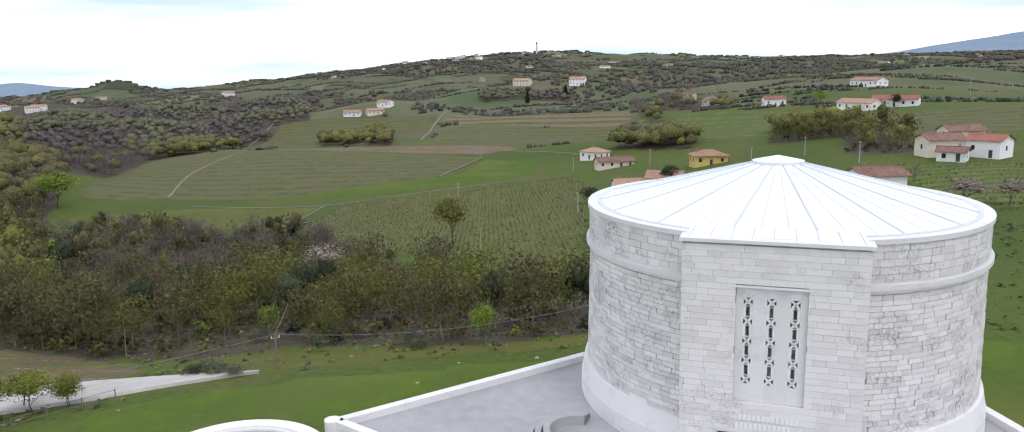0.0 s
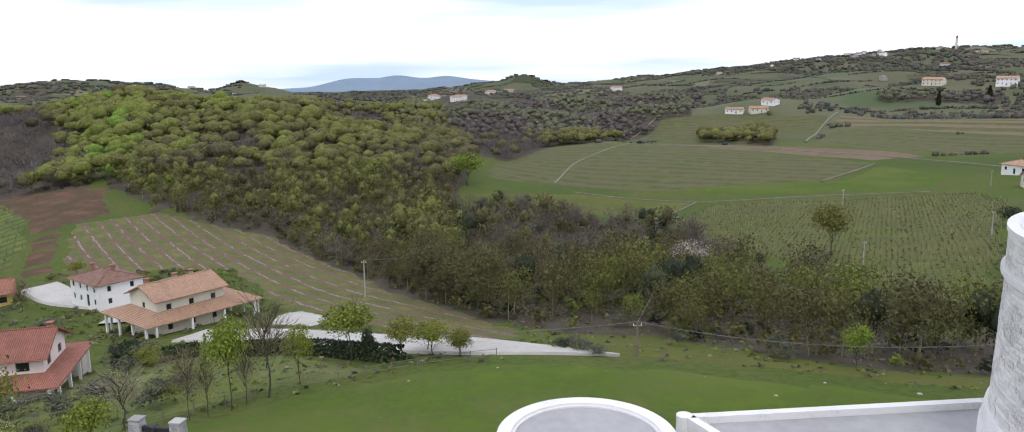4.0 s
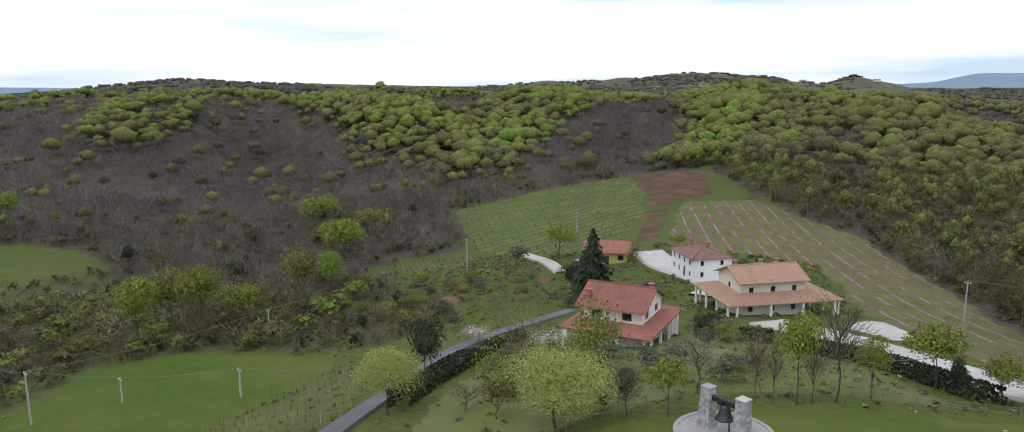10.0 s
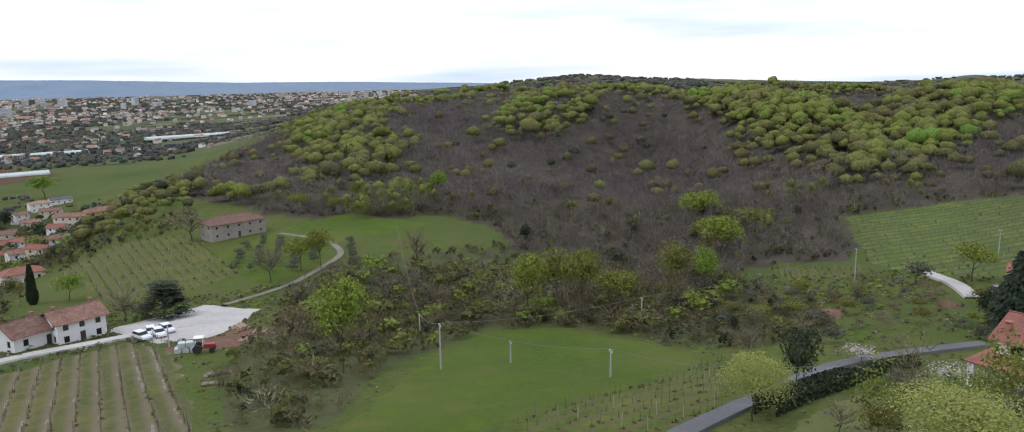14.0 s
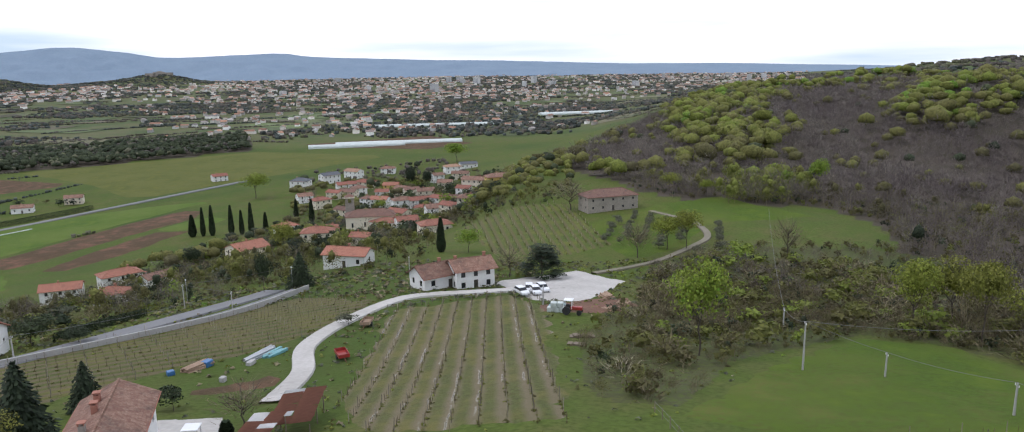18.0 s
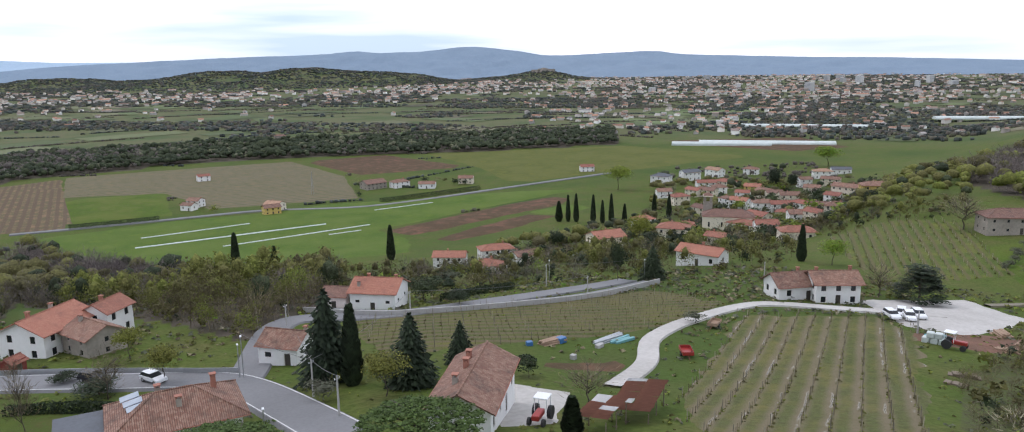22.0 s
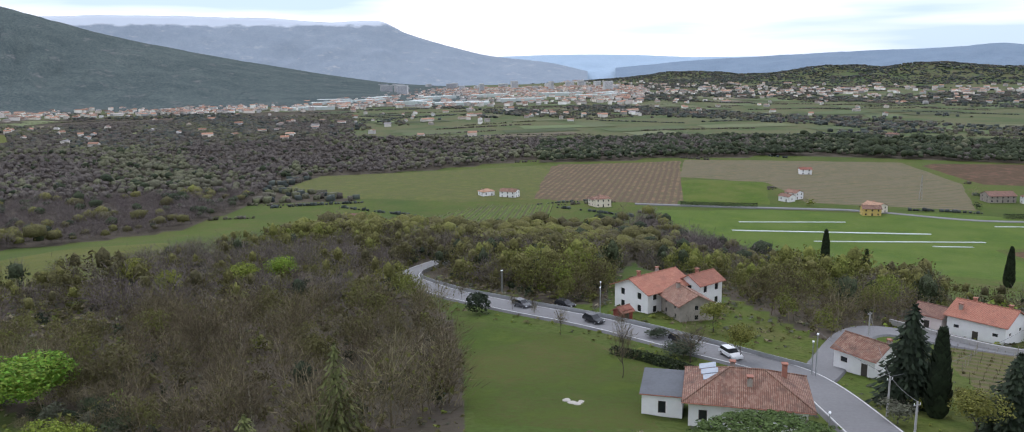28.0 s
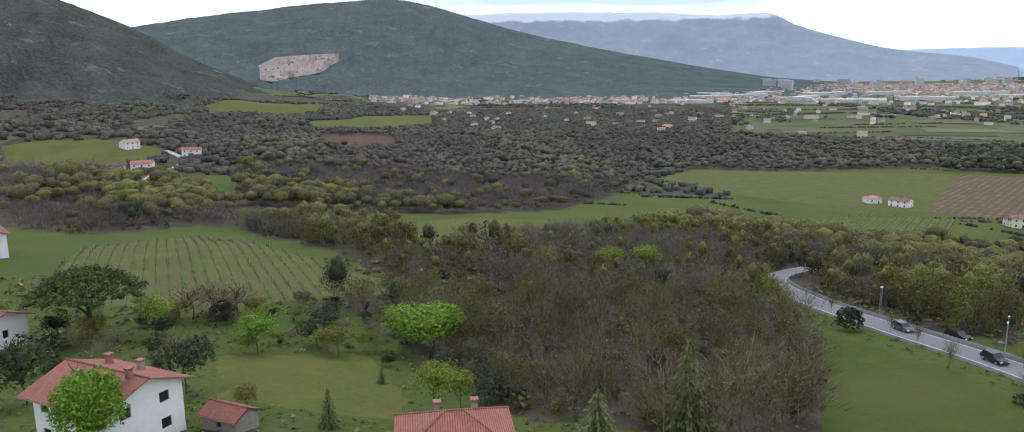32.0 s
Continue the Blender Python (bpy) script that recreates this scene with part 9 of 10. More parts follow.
thicket("house_garden", [(96, -62), (112, -74), (122, -60), (136, -58), (150, -76), (126, -92), (100, -84)], 42, 1.6, 5.0, ("evergreen", "olive", "leafy", "evergreen"), "garden below the vineyard")
thicket("roadside", [(-26, -84), (-44, -98), (-60, -104), (-34, -112), (-22, -100)], 30, 1.0, 2.8, ("leafy", "olive", "evergreen"), "junction shrubs")
thicket("village_green", [(-60, -150), (-150, -190), (-240, -190), (-330, -280), (-300, -360), (-200, -330), (-110, -260), (-60, -190)], 620, 1.6, 5.6, ("leafy", "bare", "evergreen", "leafy", "olive", "bare"), "village gardens", False)
thicket("village_north", [(-230, -190), (-330, -230), (-420, -330), (-360, -380), (-300, -290)], 380, 2.0, 6.5, ("leafy", "evergreen", "bare"), "village gardens", False)
thicket("north_edge", [(-46, 74), (-26, 72), (4, 72), (8, 84), (-20, 92), (-50, 96)], 34, 0.8, 2.6, ("bare", "olive", "bare"), "scrub along the lawn")
thicket("slope_scrub", [(12, 80), (2, 110), (30, 160), (60, 150), (40, 90)], 90, 1.2, 5.0, ("bare", "leafy", "bare"), "scrub on the north slope")


thicket("village_trees", [(-180, -215), (-260, -200), (-350, -240), (-440, -320), (-470, -400), (-380, -430), (-300, -350), (-240, -300), (-190, -260)], 300, 4.0, 9.5, ("evergreen", "leafy", "bare", "evergreen", "leafy"), "village trees", False)
thicket("farm_trees", [(60, -545), (-30, -560), (-130, -548), (-230, -575), (-310, -560), (-300, -600), (-180, -620), (-40, -600)], 60, 2.5, 7.0, ("evergreen", "leafy", "bare"), "farm trees", False)


def hedge(line, w, h, label="clipped dark green hedge", mat=None, shade=0.35):
    """A clipped hedge along a line: leaves over a rounded box."""
    c = smooth_line(line, 0.5)
    rng = np.random.default_rng(int(abs(line[0][0]) * 7))
    n = len(c) * 75
    k = rng.integers(0, len(c) - 1, n)
    u = rng.uniform(0, 1, (n, 1))
    p = c[k] * (1 - u) + c[k + 1] * u
    d = c[k + 1] - c[k]
    d /= np.hypot(d[:, 0], d[:, 1])[:, None]
    a = rng.uniform(-0.35, math.pi + 0.35, n)
    off, up = np.cos(a) * w / 2 * rng.uniform(0.9, 1.1, n), np.clip(np.sin(a) * 1.25, -0.1, 1) * h * rng.uniform(0.9, 1.06, n)
    low = rng.uniform(0, 1, n) < 0.45
    up = np.where(low, rng.uniform(0, 0.9, n) * h, up)
    off = np.where(low, np.sign(off) * w / 2 * rng.uniform(0.9, 1.08, n), off)
    q = np.column_stack([p[:, 0] - d[:, 1] * off, p[:, 1] + d[:, 0] * off, ground(p[:, 0], p[:, 1]) + up])
    e = rng.normal(0, 1, (n, 3))
    e /= np.linalg.norm(e, axis=1)[:, None]
    f = np.cross(e, rng.normal(0, 1, (n, 3)))
    f /= np.linalg.norm(f, axis=1)[:, None]
    s = rng.uniform(0.10, 0.2, (n, 1))
    v = np.stack([q - e * s, q - f * s, q + e * s, q + f * s], 1).reshape(-1, 3)
    cloud("hedge", v, np.arange(len(v)).reshape(-1, 4), np.full(len(v), shade), mat or M_DARK, label, "hedge", "hedges")


hedge([(-66.5, 13.5), (-75, 19), (-84, 25.5)], 2.2, 1.8)
hedge([(-84, 25.5), (-92, 32), (-96, 37)], 1.6, 1.3)
hedge([(-80, 55.5), (-85, 60), (-87, 62)], 2.2, 1.9)
hedge([(-77, 58.5), (-74, 61.5)], 2.0, 1.6)
hedge([(-67.5, 60.8), (-58, 62.0), (-48.5, 60.3), (-43, 58.8)], 2.0, 1.6)

hedge([(-4, -101), (4, -108), (12, -112)], 1.2, 1.3)
hedge([(-62, -142), (-72, -148), (-84, -152)], 1.6, 1.6)
hedge([(118, -36), (132, -41)], 2.0, 1.5)
hedge([(-40, -548), (12, -546)], 4, 3)
hedge([(-185, -530), (-270, -540)], 4, 3)


# ---- vine rows, poles, wires, fences ----
def vine_rows(name, poly, turn, gap, tall, label):
    """Posts and young vines in rows across a field, in one mesh."""
    rng = np.random.default_rng(hash_of(name))
    c, s = math.cos(radians(turn)), math.sin(radians(turn))
    p = np.array(poly, float)
    u, v = p[:, 0] * c + p[:, 1] * s, -p[:, 0] * s + p[:, 1] * c
    r = np.hypot(*p.mean(0))
    fat = max(1.0, r / 170)
    step = 1.3 if r < 220 else 2.6
    uu, vv = np.meshgrid(np.arange(u.min(), u.max(), step), np.arange(v.min(), v.max(), gap))
    post = (np.arange(uu.shape[1]) % (4 if step < 2 else 2) == 0)[None] & np.ones(uu.shape, bool)
    uu, vv, post = uu.ravel() + rng.normal(0, 0.12, uu.size), vv.ravel() + rng.normal(0, 0.06, uu.size), post.ravel()
    x, y = uu * c - vv * s, uu * s + vv * c
    ok = inside(poly, x, y)
    x, y, post = x[ok], y[ok], post[ok]
    z = ground(x, y)
    h = np.where(post, tall, tall * rng.uniform(0.45, 0.8, len(x)))
    w = np.where(post, 0.05, 0.03) * fat
    a = np.array([0.6, 2.7, 4.8])
    lo = np.stack([x[:, None] + w[:, None] * np.cos(a), y[:, None] + w[:, None] * np.sin(a), np.repeat(z[:, None] - 0.1, 3, 1)], 2)
    hi = lo + np.stack([rng.normal(0, 0.05, len(x))[:, None] + 0 * a, rng.normal(0, 0.05, len(x))[:, None] + 0 * a, np.repeat(h[:, None] + 0.1, 3, 1)], 2)
    pts = np.concatenate([lo, hi], 1).reshape(-1, 3)
    q = np.array([(0, 1, 4, 3), (1, 2, 5, 4), (2, 0, 3, 5)])
    f = (np.arange(len(x))[:, None, None] * 6 + q[None]).reshape(-1, 4)
    cloud("vine_rows", pts, f, np.repeat(np.where(post, 1.0, rng.uniform(0, 0.5, len(x))), 6), M_TWIG, label, "vines", "vine rows", "stuff")
    # tufts of grass and young shoots along the rows
    near = rng.uniform(0, 1, len(x)) < (0.9 if r < 220 else 0.5)
    if near.any():
        t = [leaf_crown(rng, 9, 0.42, 2) for _ in range(4)]
        n = near.sum()
        cloud("row_tufts", *grow(rng, x[near], y[near], z[near] - 0.1, rng.uniform(0.25, 0.6, n) * min(fat, 1.6), rng.uniform(0.1, 0.7, n), t, 4, 0.8, 0.55), M_LEAF, "tufts of grass along the vine rows", "grass", "vine rows", "stuff")


for name, cover, turn, poly in FIELDS:
    r = math.hypot(*np.mean(poly, axis=0))
    if cover in ("vine", "low_vine", "rows", "strips") and r < 620:
        vine_rows(name, poly, turn, {"vine": 2.6, "low_vine": 2.6, "rows": 4.6, "strips": 2.75}[cover], 1.5, "rows of posts and young bare vines")

M_WIRE = plain("cable", (0.16, 0.16, 0.165), (0.12, 0.12, 0.12), 0.6, 5, 1)
M_LAMPGLASS = plain("lamp_head", (0.72, 0.73, 0.74), (0.62, 0.63, 0.64), 0.4, 5, 1)


def pole(kind, x, y, h):
    z = float(ground(x, y))
    if kind in ("pole", "timber"):
        p = place("utility_pole", None, x, y, z, 30, "grey concrete utility pole with insulators" if kind == "pole" else "weathered wooden utility pole with insulators", "pole", "poles")
        bm = bmesh.new()
        tube(bm, (0, 0, -0.5), (0, 0, h), 0.15, 0.09, 8)
        part("shaft", bm, M_CONCRETE if kind == "pole" else M_WOODPOST, p)
        bm = bmesh.new()
        box(bm, -0.4, -0.04, h - 0.42, 0.4, 0.04, h - 0.36)
        part("crossarm", bm, M_GALV, p)
        for sx in (-0.36, 0, 0.36):
            bm = bmesh.new()
            tube(bm, (sx, 0, h - 0.35), (sx, 0, h - 0.15), 0.05, 0.03, 6)
            part("insulator", bm, M_LETTER, p)
    elif kind == "lamp":
        p = place("street_lamp", None, x, y, z, math.degrees(math.atan2(-y, -x)), "grey steel street lamp with a curved arm", "street lamp", "street lamps")
        bm = bmesh.new()
        tube(bm, (0, 0, -0.4), (0, 0, h - 0.4), 0.09, 0.06, 8)
        tube(bm, (0, 0, h - 0.4), (0.9, 0, h), 0.05, 0.04, 6)
        part("post", bm, M_GALV, p)
        bm = bmesh.new()
        box(bm, 0.8, -0.14, h - 0.06, 1.45, 0.14, h + 0.07, None, 0.04)
        part("lamp_head", bm, M_LAMPGLASS, p)
    else:
        p = place("lattice_mast", None, x, y, z, 0, "thin grey lattice mast in the fields", "mast", "poles")
        for sx, sy in ((-1, -1), (1, -1), (1, 1), (-1, 1)):
            bm = bmesh.new()
            tube(bm, (sx * 0.9, sy * 0.9, 0), (sx * 0.12, sy * 0.12, h), 0.09, 0.06, 4)
            part("leg", bm, M_GALV, p)
        for k in range(7):
            s = 0.9 - 0.78 * (k + 0.5) / 7
            bm = bmesh.new()
            zz = h * (k + 0.5) / 7
            for a, b in (((-s, -s), (s, s)), ((-s, s), (s, -s))):
                tube(bm, (*a, zz - h / 14), (*b, zz + h / 14), 0.05, 0.05, 4)
            part("bracing", bm, M_GALV, p)
    return (x, y, z + h)


TOPS = [pole(*p) for p in POLES]


def sweep(bm, pts, r):
    """One unbroken thin cable through the points."""
    rings = []
    for i, p in enumerate(pts):
        d = (pts[min(i + 1, len(pts) - 1)] - pts[max(i - 1, 0)]).normalized()
        s = d.cross(Vector((0, 0, 1))).normalized()
        u = s.cross(d)
        rings.append([bm.verts.new(p + (s * math.cos(a) + u * math.sin(a)) * r) for a in (0, 1.571, 3.142, 4.712)])
    for a, b in zip(rings, rings[1:]):
        for k in range(4):
            bm.faces.new((a[k], a[(k + 1) % 4], b[(k + 1) % 4], b[k]))


def wire(a, b, sag, r=0.028):
    n = 18
    pts = [Vector(a).lerp(Vector(b), i / n) - Vector((0, 0, sag * 4 * (i / n) * (1 - i / n))) for i in range(n + 1)]
    bm = bmesh.new()
    sweep(bm, pts, r)
    tagged(part("overhead_cable", bm, M_WIRE), "dark overhead cable between two poles", "cable", "cables")


for a, b in ((2, 3), (3, 0), (0, 1), (1, 6), (3, 4), (4, 5), (7, 9), (9, 11), (8, 9), (10, 12), (16, 17), (14, 16), (18, 16), (19, 20), (15, 19), (20, 21), (21, 16)):
    if a < len(TOPS) and b < len(TOPS):
        wire(TOPS[a], TOPS[b], 0.02 * math.dist(TOPS[a], TOPS[b]))
wire(TOPS[8], (-70, 62, 72), 1.5)
wire(TOPS[8], (16, 75, 79), 1.8)
wire(TOPS[5], (-66, 20, 75), 1.2)
wire((-66, 20, 75), (-46, 62, 75.5), 1.5)
wire(TOPS[2], (-215, -62, 58), 2.5)


def fence(line, gap, h, label):
    """Posts and two wires along a line: each post is a part."""
    c = smooth_line(line, gap)
    z = ground(c[:, 0], c[:, 1])
    f = place("fence", None, c[0, 0], c[0, 1], float(z[0]), 0, label, "fence", "fences")
    bm = bmesh.new()
    tube(bm, (0, 0, -0.3), (0, 0, h), 0.05, 0.045, 6)
    me = bpy.data.meshes.new("post")
    bm.to_mesh(me)
    bm.free()
    me.materials.append(M_WOODPOST)
    for (x, y), zz in zip(c, z):
        o = new("post", me)
        o.parent = f
        o.location = (x - c[0, 0], y - c[0, 1], zz - z[0])
    for k in (0.45, 0.9):
        bm = bmesh.new()
        sweep(bm, [Vector((c[i, 0] - c[0, 0], c[i, 1] - c[0, 1], z[i] - z[0] + h * k)) for i in range(len(c))], 0.02)
        part("wire", bm, M_WIRE, f)


fence([(-48.5, 18), (-50.5, 27), (-49.5, 36), (-46, 46), (-40, 55), (-33, 60.5)], 2.4, 1.1, "dark wire fence with wooden posts round the lawn")
fence([(-66, -29), (-57, -22)], 2.4, 1.2, "wire fence with wooden posts")
fence([(-101.5, -99), (-118, -90), (-125, -83), (-117, -74)], 2.2, 1.1, "row of wooden posts along the vineyard edge")


def edge_strip(name, line, off, width, high, material, label):
    """A kerb, low wall or painted line that follows a road at a set distance."""
    c = smooth_line(line, 2.5)
    d = np.gradient(c, axis=0)
    d /= np.maximum(np.hypot(d[:, 0], d[:, 1]), 1e-6)[:, None]
    n = np.stack([-d[:, 1], d[:, 0]], 1)
    a, b = c + n * (off - width / 2), c + n * (off + width / 2)
    za = ground(c[:, 0], c[:, 1]) * 0.6 + ground((a[:, 0] + b[:, 0]) / 2, (a[:, 1] + b[:, 1]) / 2) * 0.4
    za = np.maximum(za, ground((a[:, 0] + b[:, 0]) / 2, (a[:, 1] + b[:, 1]) / 2)) + lift_at(c[:, 0], c[:, 1]) + 0.30
    k = len(c)
    v = np.concatenate([np.column_stack([a, za - 0.6]), np.column_stack([a, za + high]), np.column_stack([b, za + high]), np.column_stack([b, za - 0.6])])
    f = [(j * k + i, j * k + i + 1, (j + 1) * k + i + 1, (j + 1) * k + i) for j in range(3) for i in range(k - 1)]
    return tagged(new(name, mesh_of(name, v, f, material)), label, "", "", "structure")


LINE = {r[0]: r[3] for r in ROADS}
M_ROADPAINT = plain("road_paint", (0.66, 0.66, 0.65), (0.5, 0.5, 0.49), 0.8, 3, 0.5)
edge_strip("trim_line", LINE["main_road"], 2.9, 0.14, 0.0, M_ROADPAINT, "white edge line painted on the road")
edge_strip("trim_line", LINE["main_road"], -2.9, 0.14, 0.0, M_ROADPAINT, "white edge line painted on the road")
edge_strip("wall_road", LINE["village_road_2"], -2.7, 0.3, 0.75, M_CONCRETE, "low concrete wall along the road")
rail = edge_strip("trim_guard_rail", LINE["main_road"][3:], -3.6, 0.08, 0.62, M_GALV, "galvanised guard rail along the road")



def rough_grass():
    """Tufts and weeds over the open slopes near the memorial."""
    rng = np.random.default_rng(53)
    n = 52000
    az, r = np.radians(rng.uniform(-35, 258, n)), np.sqrt(rng.uniform(42 ** 2, 200 ** 2, n))
    x, y = -r * np.sin(az), r * np.cos(az)
    lawn = inside([(-48, 18), (-50, 36), (-40, 55), (-22, 66), (6, 70), (45, 66), (60, 20), (0, -20)], x, y)
    k = patches(x * 0.8 + 30, y * 0.8) + 0.5 * patches(x * 2.1, y * 2.1)
    ok = open_land(x, y, 0.5) & (~lawn) & (k > rng.uniform(-1.0, 0.8, n))
    x, y, r, k = x[ok], y[ok], r[ok], k[ok]
    t = [leaf_crown(rng, 6, 0.55, 2, 1, 0.7, 3) for _ in range(5)]
    h = rng.uniform(0.2, 0.75, len(x)) * np.clip(r / 130, 0.7, 1.6)
    u = rng.uniform(0, 1, len(x)) + 0.3 * patches(x, y)
    for sel, mat, what in ((u < 0.55, M_LEAF, "green"), ((u >= 0.55) & (u < 0.85), M_OLIVE, "grey-green"), (u >= 0.85, M_TWIG, "dry brown")):
        cloud("rough_grass", *grow(rng, x[sel], y[sel], ground(x[sel], y[sel]) - 0.08, h[sel], np.clip(rng.normal(0.45, 0.2, sel.sum()), 0, 1), t, 3, 1.0, 0.5), mat, "rough tufts of " + what + " grass and weeds", "grass", "rough grass", "stuff")


rough_grass()

# ---- vehicles and farm clutter ----
def car(x, y, turn, paint, label, long=4.1, wide=1.74, van=False, z=None):
    z = (float(ground(x, y)) + lift_at(x, y) + 0.28) if z is None else z
    c = place("van" if van else "car", None, x, y, float(z), turn, label, "van" if van else "car", "vehicles")
    L, W = long / 2, wide / 2
    bm = bmesh.new()
    prof = [(-L, 0.35), (-L, 0.80), (-L * 0.92, 0.92), (L * 0.55, 0.93), (L * 0.95, 0.78), (L, 0.55), (L, 0.35)]
    a = [bm.verts.new((px, -W, pz)) for px, pz in prof]
    b = [bm.verts.new((px, W, pz)) for px, pz in prof]
    bm.faces.new(a)
    bm.faces.new(b[::-1])
    for i in range(len(prof)):
        j = (i + 1) % len(prof)
        bm.faces.new((a[i], b[i], b[j], a[j]))
    bmesh.ops.bevel(bm, geom=list(bm.edges), offset=0.05, segments=2, affect='EDGES')
    part("body", bm, paint, c)
    top = 1.95 if van else 1.45
    front = 0.42 if not van else 0.72
    bm = bmesh.new()
    pts = [(-L * 0.93, 0.91, W * 0.93), (L * front, 0.91, W * 0.93), (L * (front - 0.28), top - 0.06, W * 0.80), (-L * 0.75, top - 0.06, W * 0.80)]
    lo = [bm.verts.new((px, -w, pz)) for px, pz, w in pts]
    hi = [bm.verts.new((px, w, pz)) for px, pz, w in pts]
    bm.faces.new(lo)
    bm.faces.new(hi[::-1])
    for i in range(4):
        bm.faces.new((lo[i], hi[i], hi[(i + 1) % 4], lo[(i + 1) % 4]))
    part("glazing", bm, M_GLASS, c, "dark window glass")
    bm = bmesh.new()
    box(bm, -L * 0.76, -W * 0.82, top - 0.07, L * (front - 0.27), W * 0.82, top, None, 0.03)
    part("car_roof", bm, paint, c)
    for sx in (-0.62, 0.62):
        for sy in (-1, 1):
            bm = bmesh.new()
            tube(bm, (sx * L, sy * (W - 0.16), 0.31), (sx * L, sy * (W + 0.01), 0.31), 0.31, 0.31, 16)
            wh = part("wheel", bm, M_RUBBER, c)
            bm = bmesh.new()
            tube(bm, (sx * L, sy * (W + 0.005), 0.31), (sx * L, sy * (W + 0.02), 0.31), 0.19, 0.17, 12)
            part("rim", bm, M_GALV, wh)
    for sy in (-1, 1):
        for sx, m, nm in ((1, M_LAMPGLASS, "headlight"), (-1, M_REDPAINT, "tail_light")):
            bm = bmesh.new()
            box(bm, sx * (L - 0.06), sy * W * 0.72 - 0.16, 0.60, sx * (L + 0.015), sy * W * 0.72 + 0.16, 0.75)
            part(nm, bm, m, c)
    return c


M_RUBBER = plain("tyre_rubber", (0.03, 0.03, 0.03), (0.02, 0.02, 0.02), 0.8, 6, 1)
M_REDPAINT = plain("red_paint", (0.33, 0.035, 0.03), (0.25, 0.03, 0.025), 0.35, 3, 1, relief=0)
M_BLACKPAINT = plain("black_paint", (0.02, 0.021, 0.024), (0.014, 0.014, 0.016), 0.25, 3, 1, relief=0)
M_GREYPAINT = plain("grey_paint", (0.09, 0.095, 0.10), (0.07, 0.07, 0.075), 0.25, 3, 1, relief=0)
M_WHITEPAINT = plain("white_paint", (0.75, 0.76, 0.77), (0.68, 0.69, 0.70), 0.3, 3, 1, relief=0)
M_BLUEPAINT = plain("blue_paint", (0.05, 0.16, 0.36), (0.04, 0.12, 0.28), 0.4, 3, 1, relief=0)
M_TEAL = plain("teal_paint", (0.16, 0.36, 0.37), (0.12, 0.28, 0.30), 0.5, 3, 1)
M_RUST = plain("rusty_sheet", (0.24, 0.10, 0.06), (0.15, 0.06, 0.04), 0.85, 1.2, 0.5, relief=0.4)
M_TIMBER = plain("cut_timber", (0.36, 0.25, 0.17), (0.24, 0.16, 0.11), 0.9, 4, 1)
car(17.1, -129.2, 139, M_BLACKPAINT, "black hatchback on the main road")
car(32.3, -139.9, 142, M_GREYPAINT, "dark grey car on the main road")
car(24.0, -140.4, 150, M_BLACKPAINT, "black car parked at the roadside")
car(-5.4, -114.0, 120, M_WHITEPAINT, "white hatchback parked by the road")
car(2.0, -119.5, 135, M_BLACKPAINT, "black car half hidden by a bush")

for i, (dx, dy) in enumerate(((0, 0), (1.5, 2.6), (-2.0, 2.0), (3.6, 0.6))):
    car(-127.6 + dx, -84.3 + dy, 35 + 9 * i, M_WHITEPAINT, "white car parked on the gravel yard")
car(-149, 71.5, 30, M_GREYPAINT, "grey car by the yellow house")


def tractor(x, y, turn, label, s=1.0):
    t = place("tractor", None, x, y, float(ground(x, y)) + 0.2, turn, label, "tractor", "vehicles")
    bm = bmesh.new()
    box(bm, -0.2, -0.4, 0.75, 1.9, 0.4, 1.35, None, 0.08)
    part("hood", bm, M_REDPAINT, t)
    bm = bmesh.new()
    for sx, sy in ((-1.2, -0.65), (-1.2, 0.65), (0.1, -0.65), (0.1, 0.65)):
        tube(bm, (sx, sy, 1.0), (sx, sy, 2.45), 0.05, 0.05, 6)
    box(bm, -1.35, -0.8, 2.45, 0.25, 0.8, 2.58, None, 0.04)
    part("cab", bm, M_WHITEPAINT, t, "white tractor cab roof")
    for sx, r, w in ((-0.8, 0.72, 0.42), (1.45, 0.45, 0.3)):
        for sy in (-1, 1):
            bm = bmesh.new()
            tube(bm, (sx, sy * 0.62, r), (sx, sy * (0.62 + w), r), r, r, 18)
            part("wheel", bm, M_RUBBER, t)


tractor(-38.8, -64.6, 40, "red tractor parked on the gravel yard")
tractor(-113.4, -66.0, 110, "red tractor beside the gravel yard")


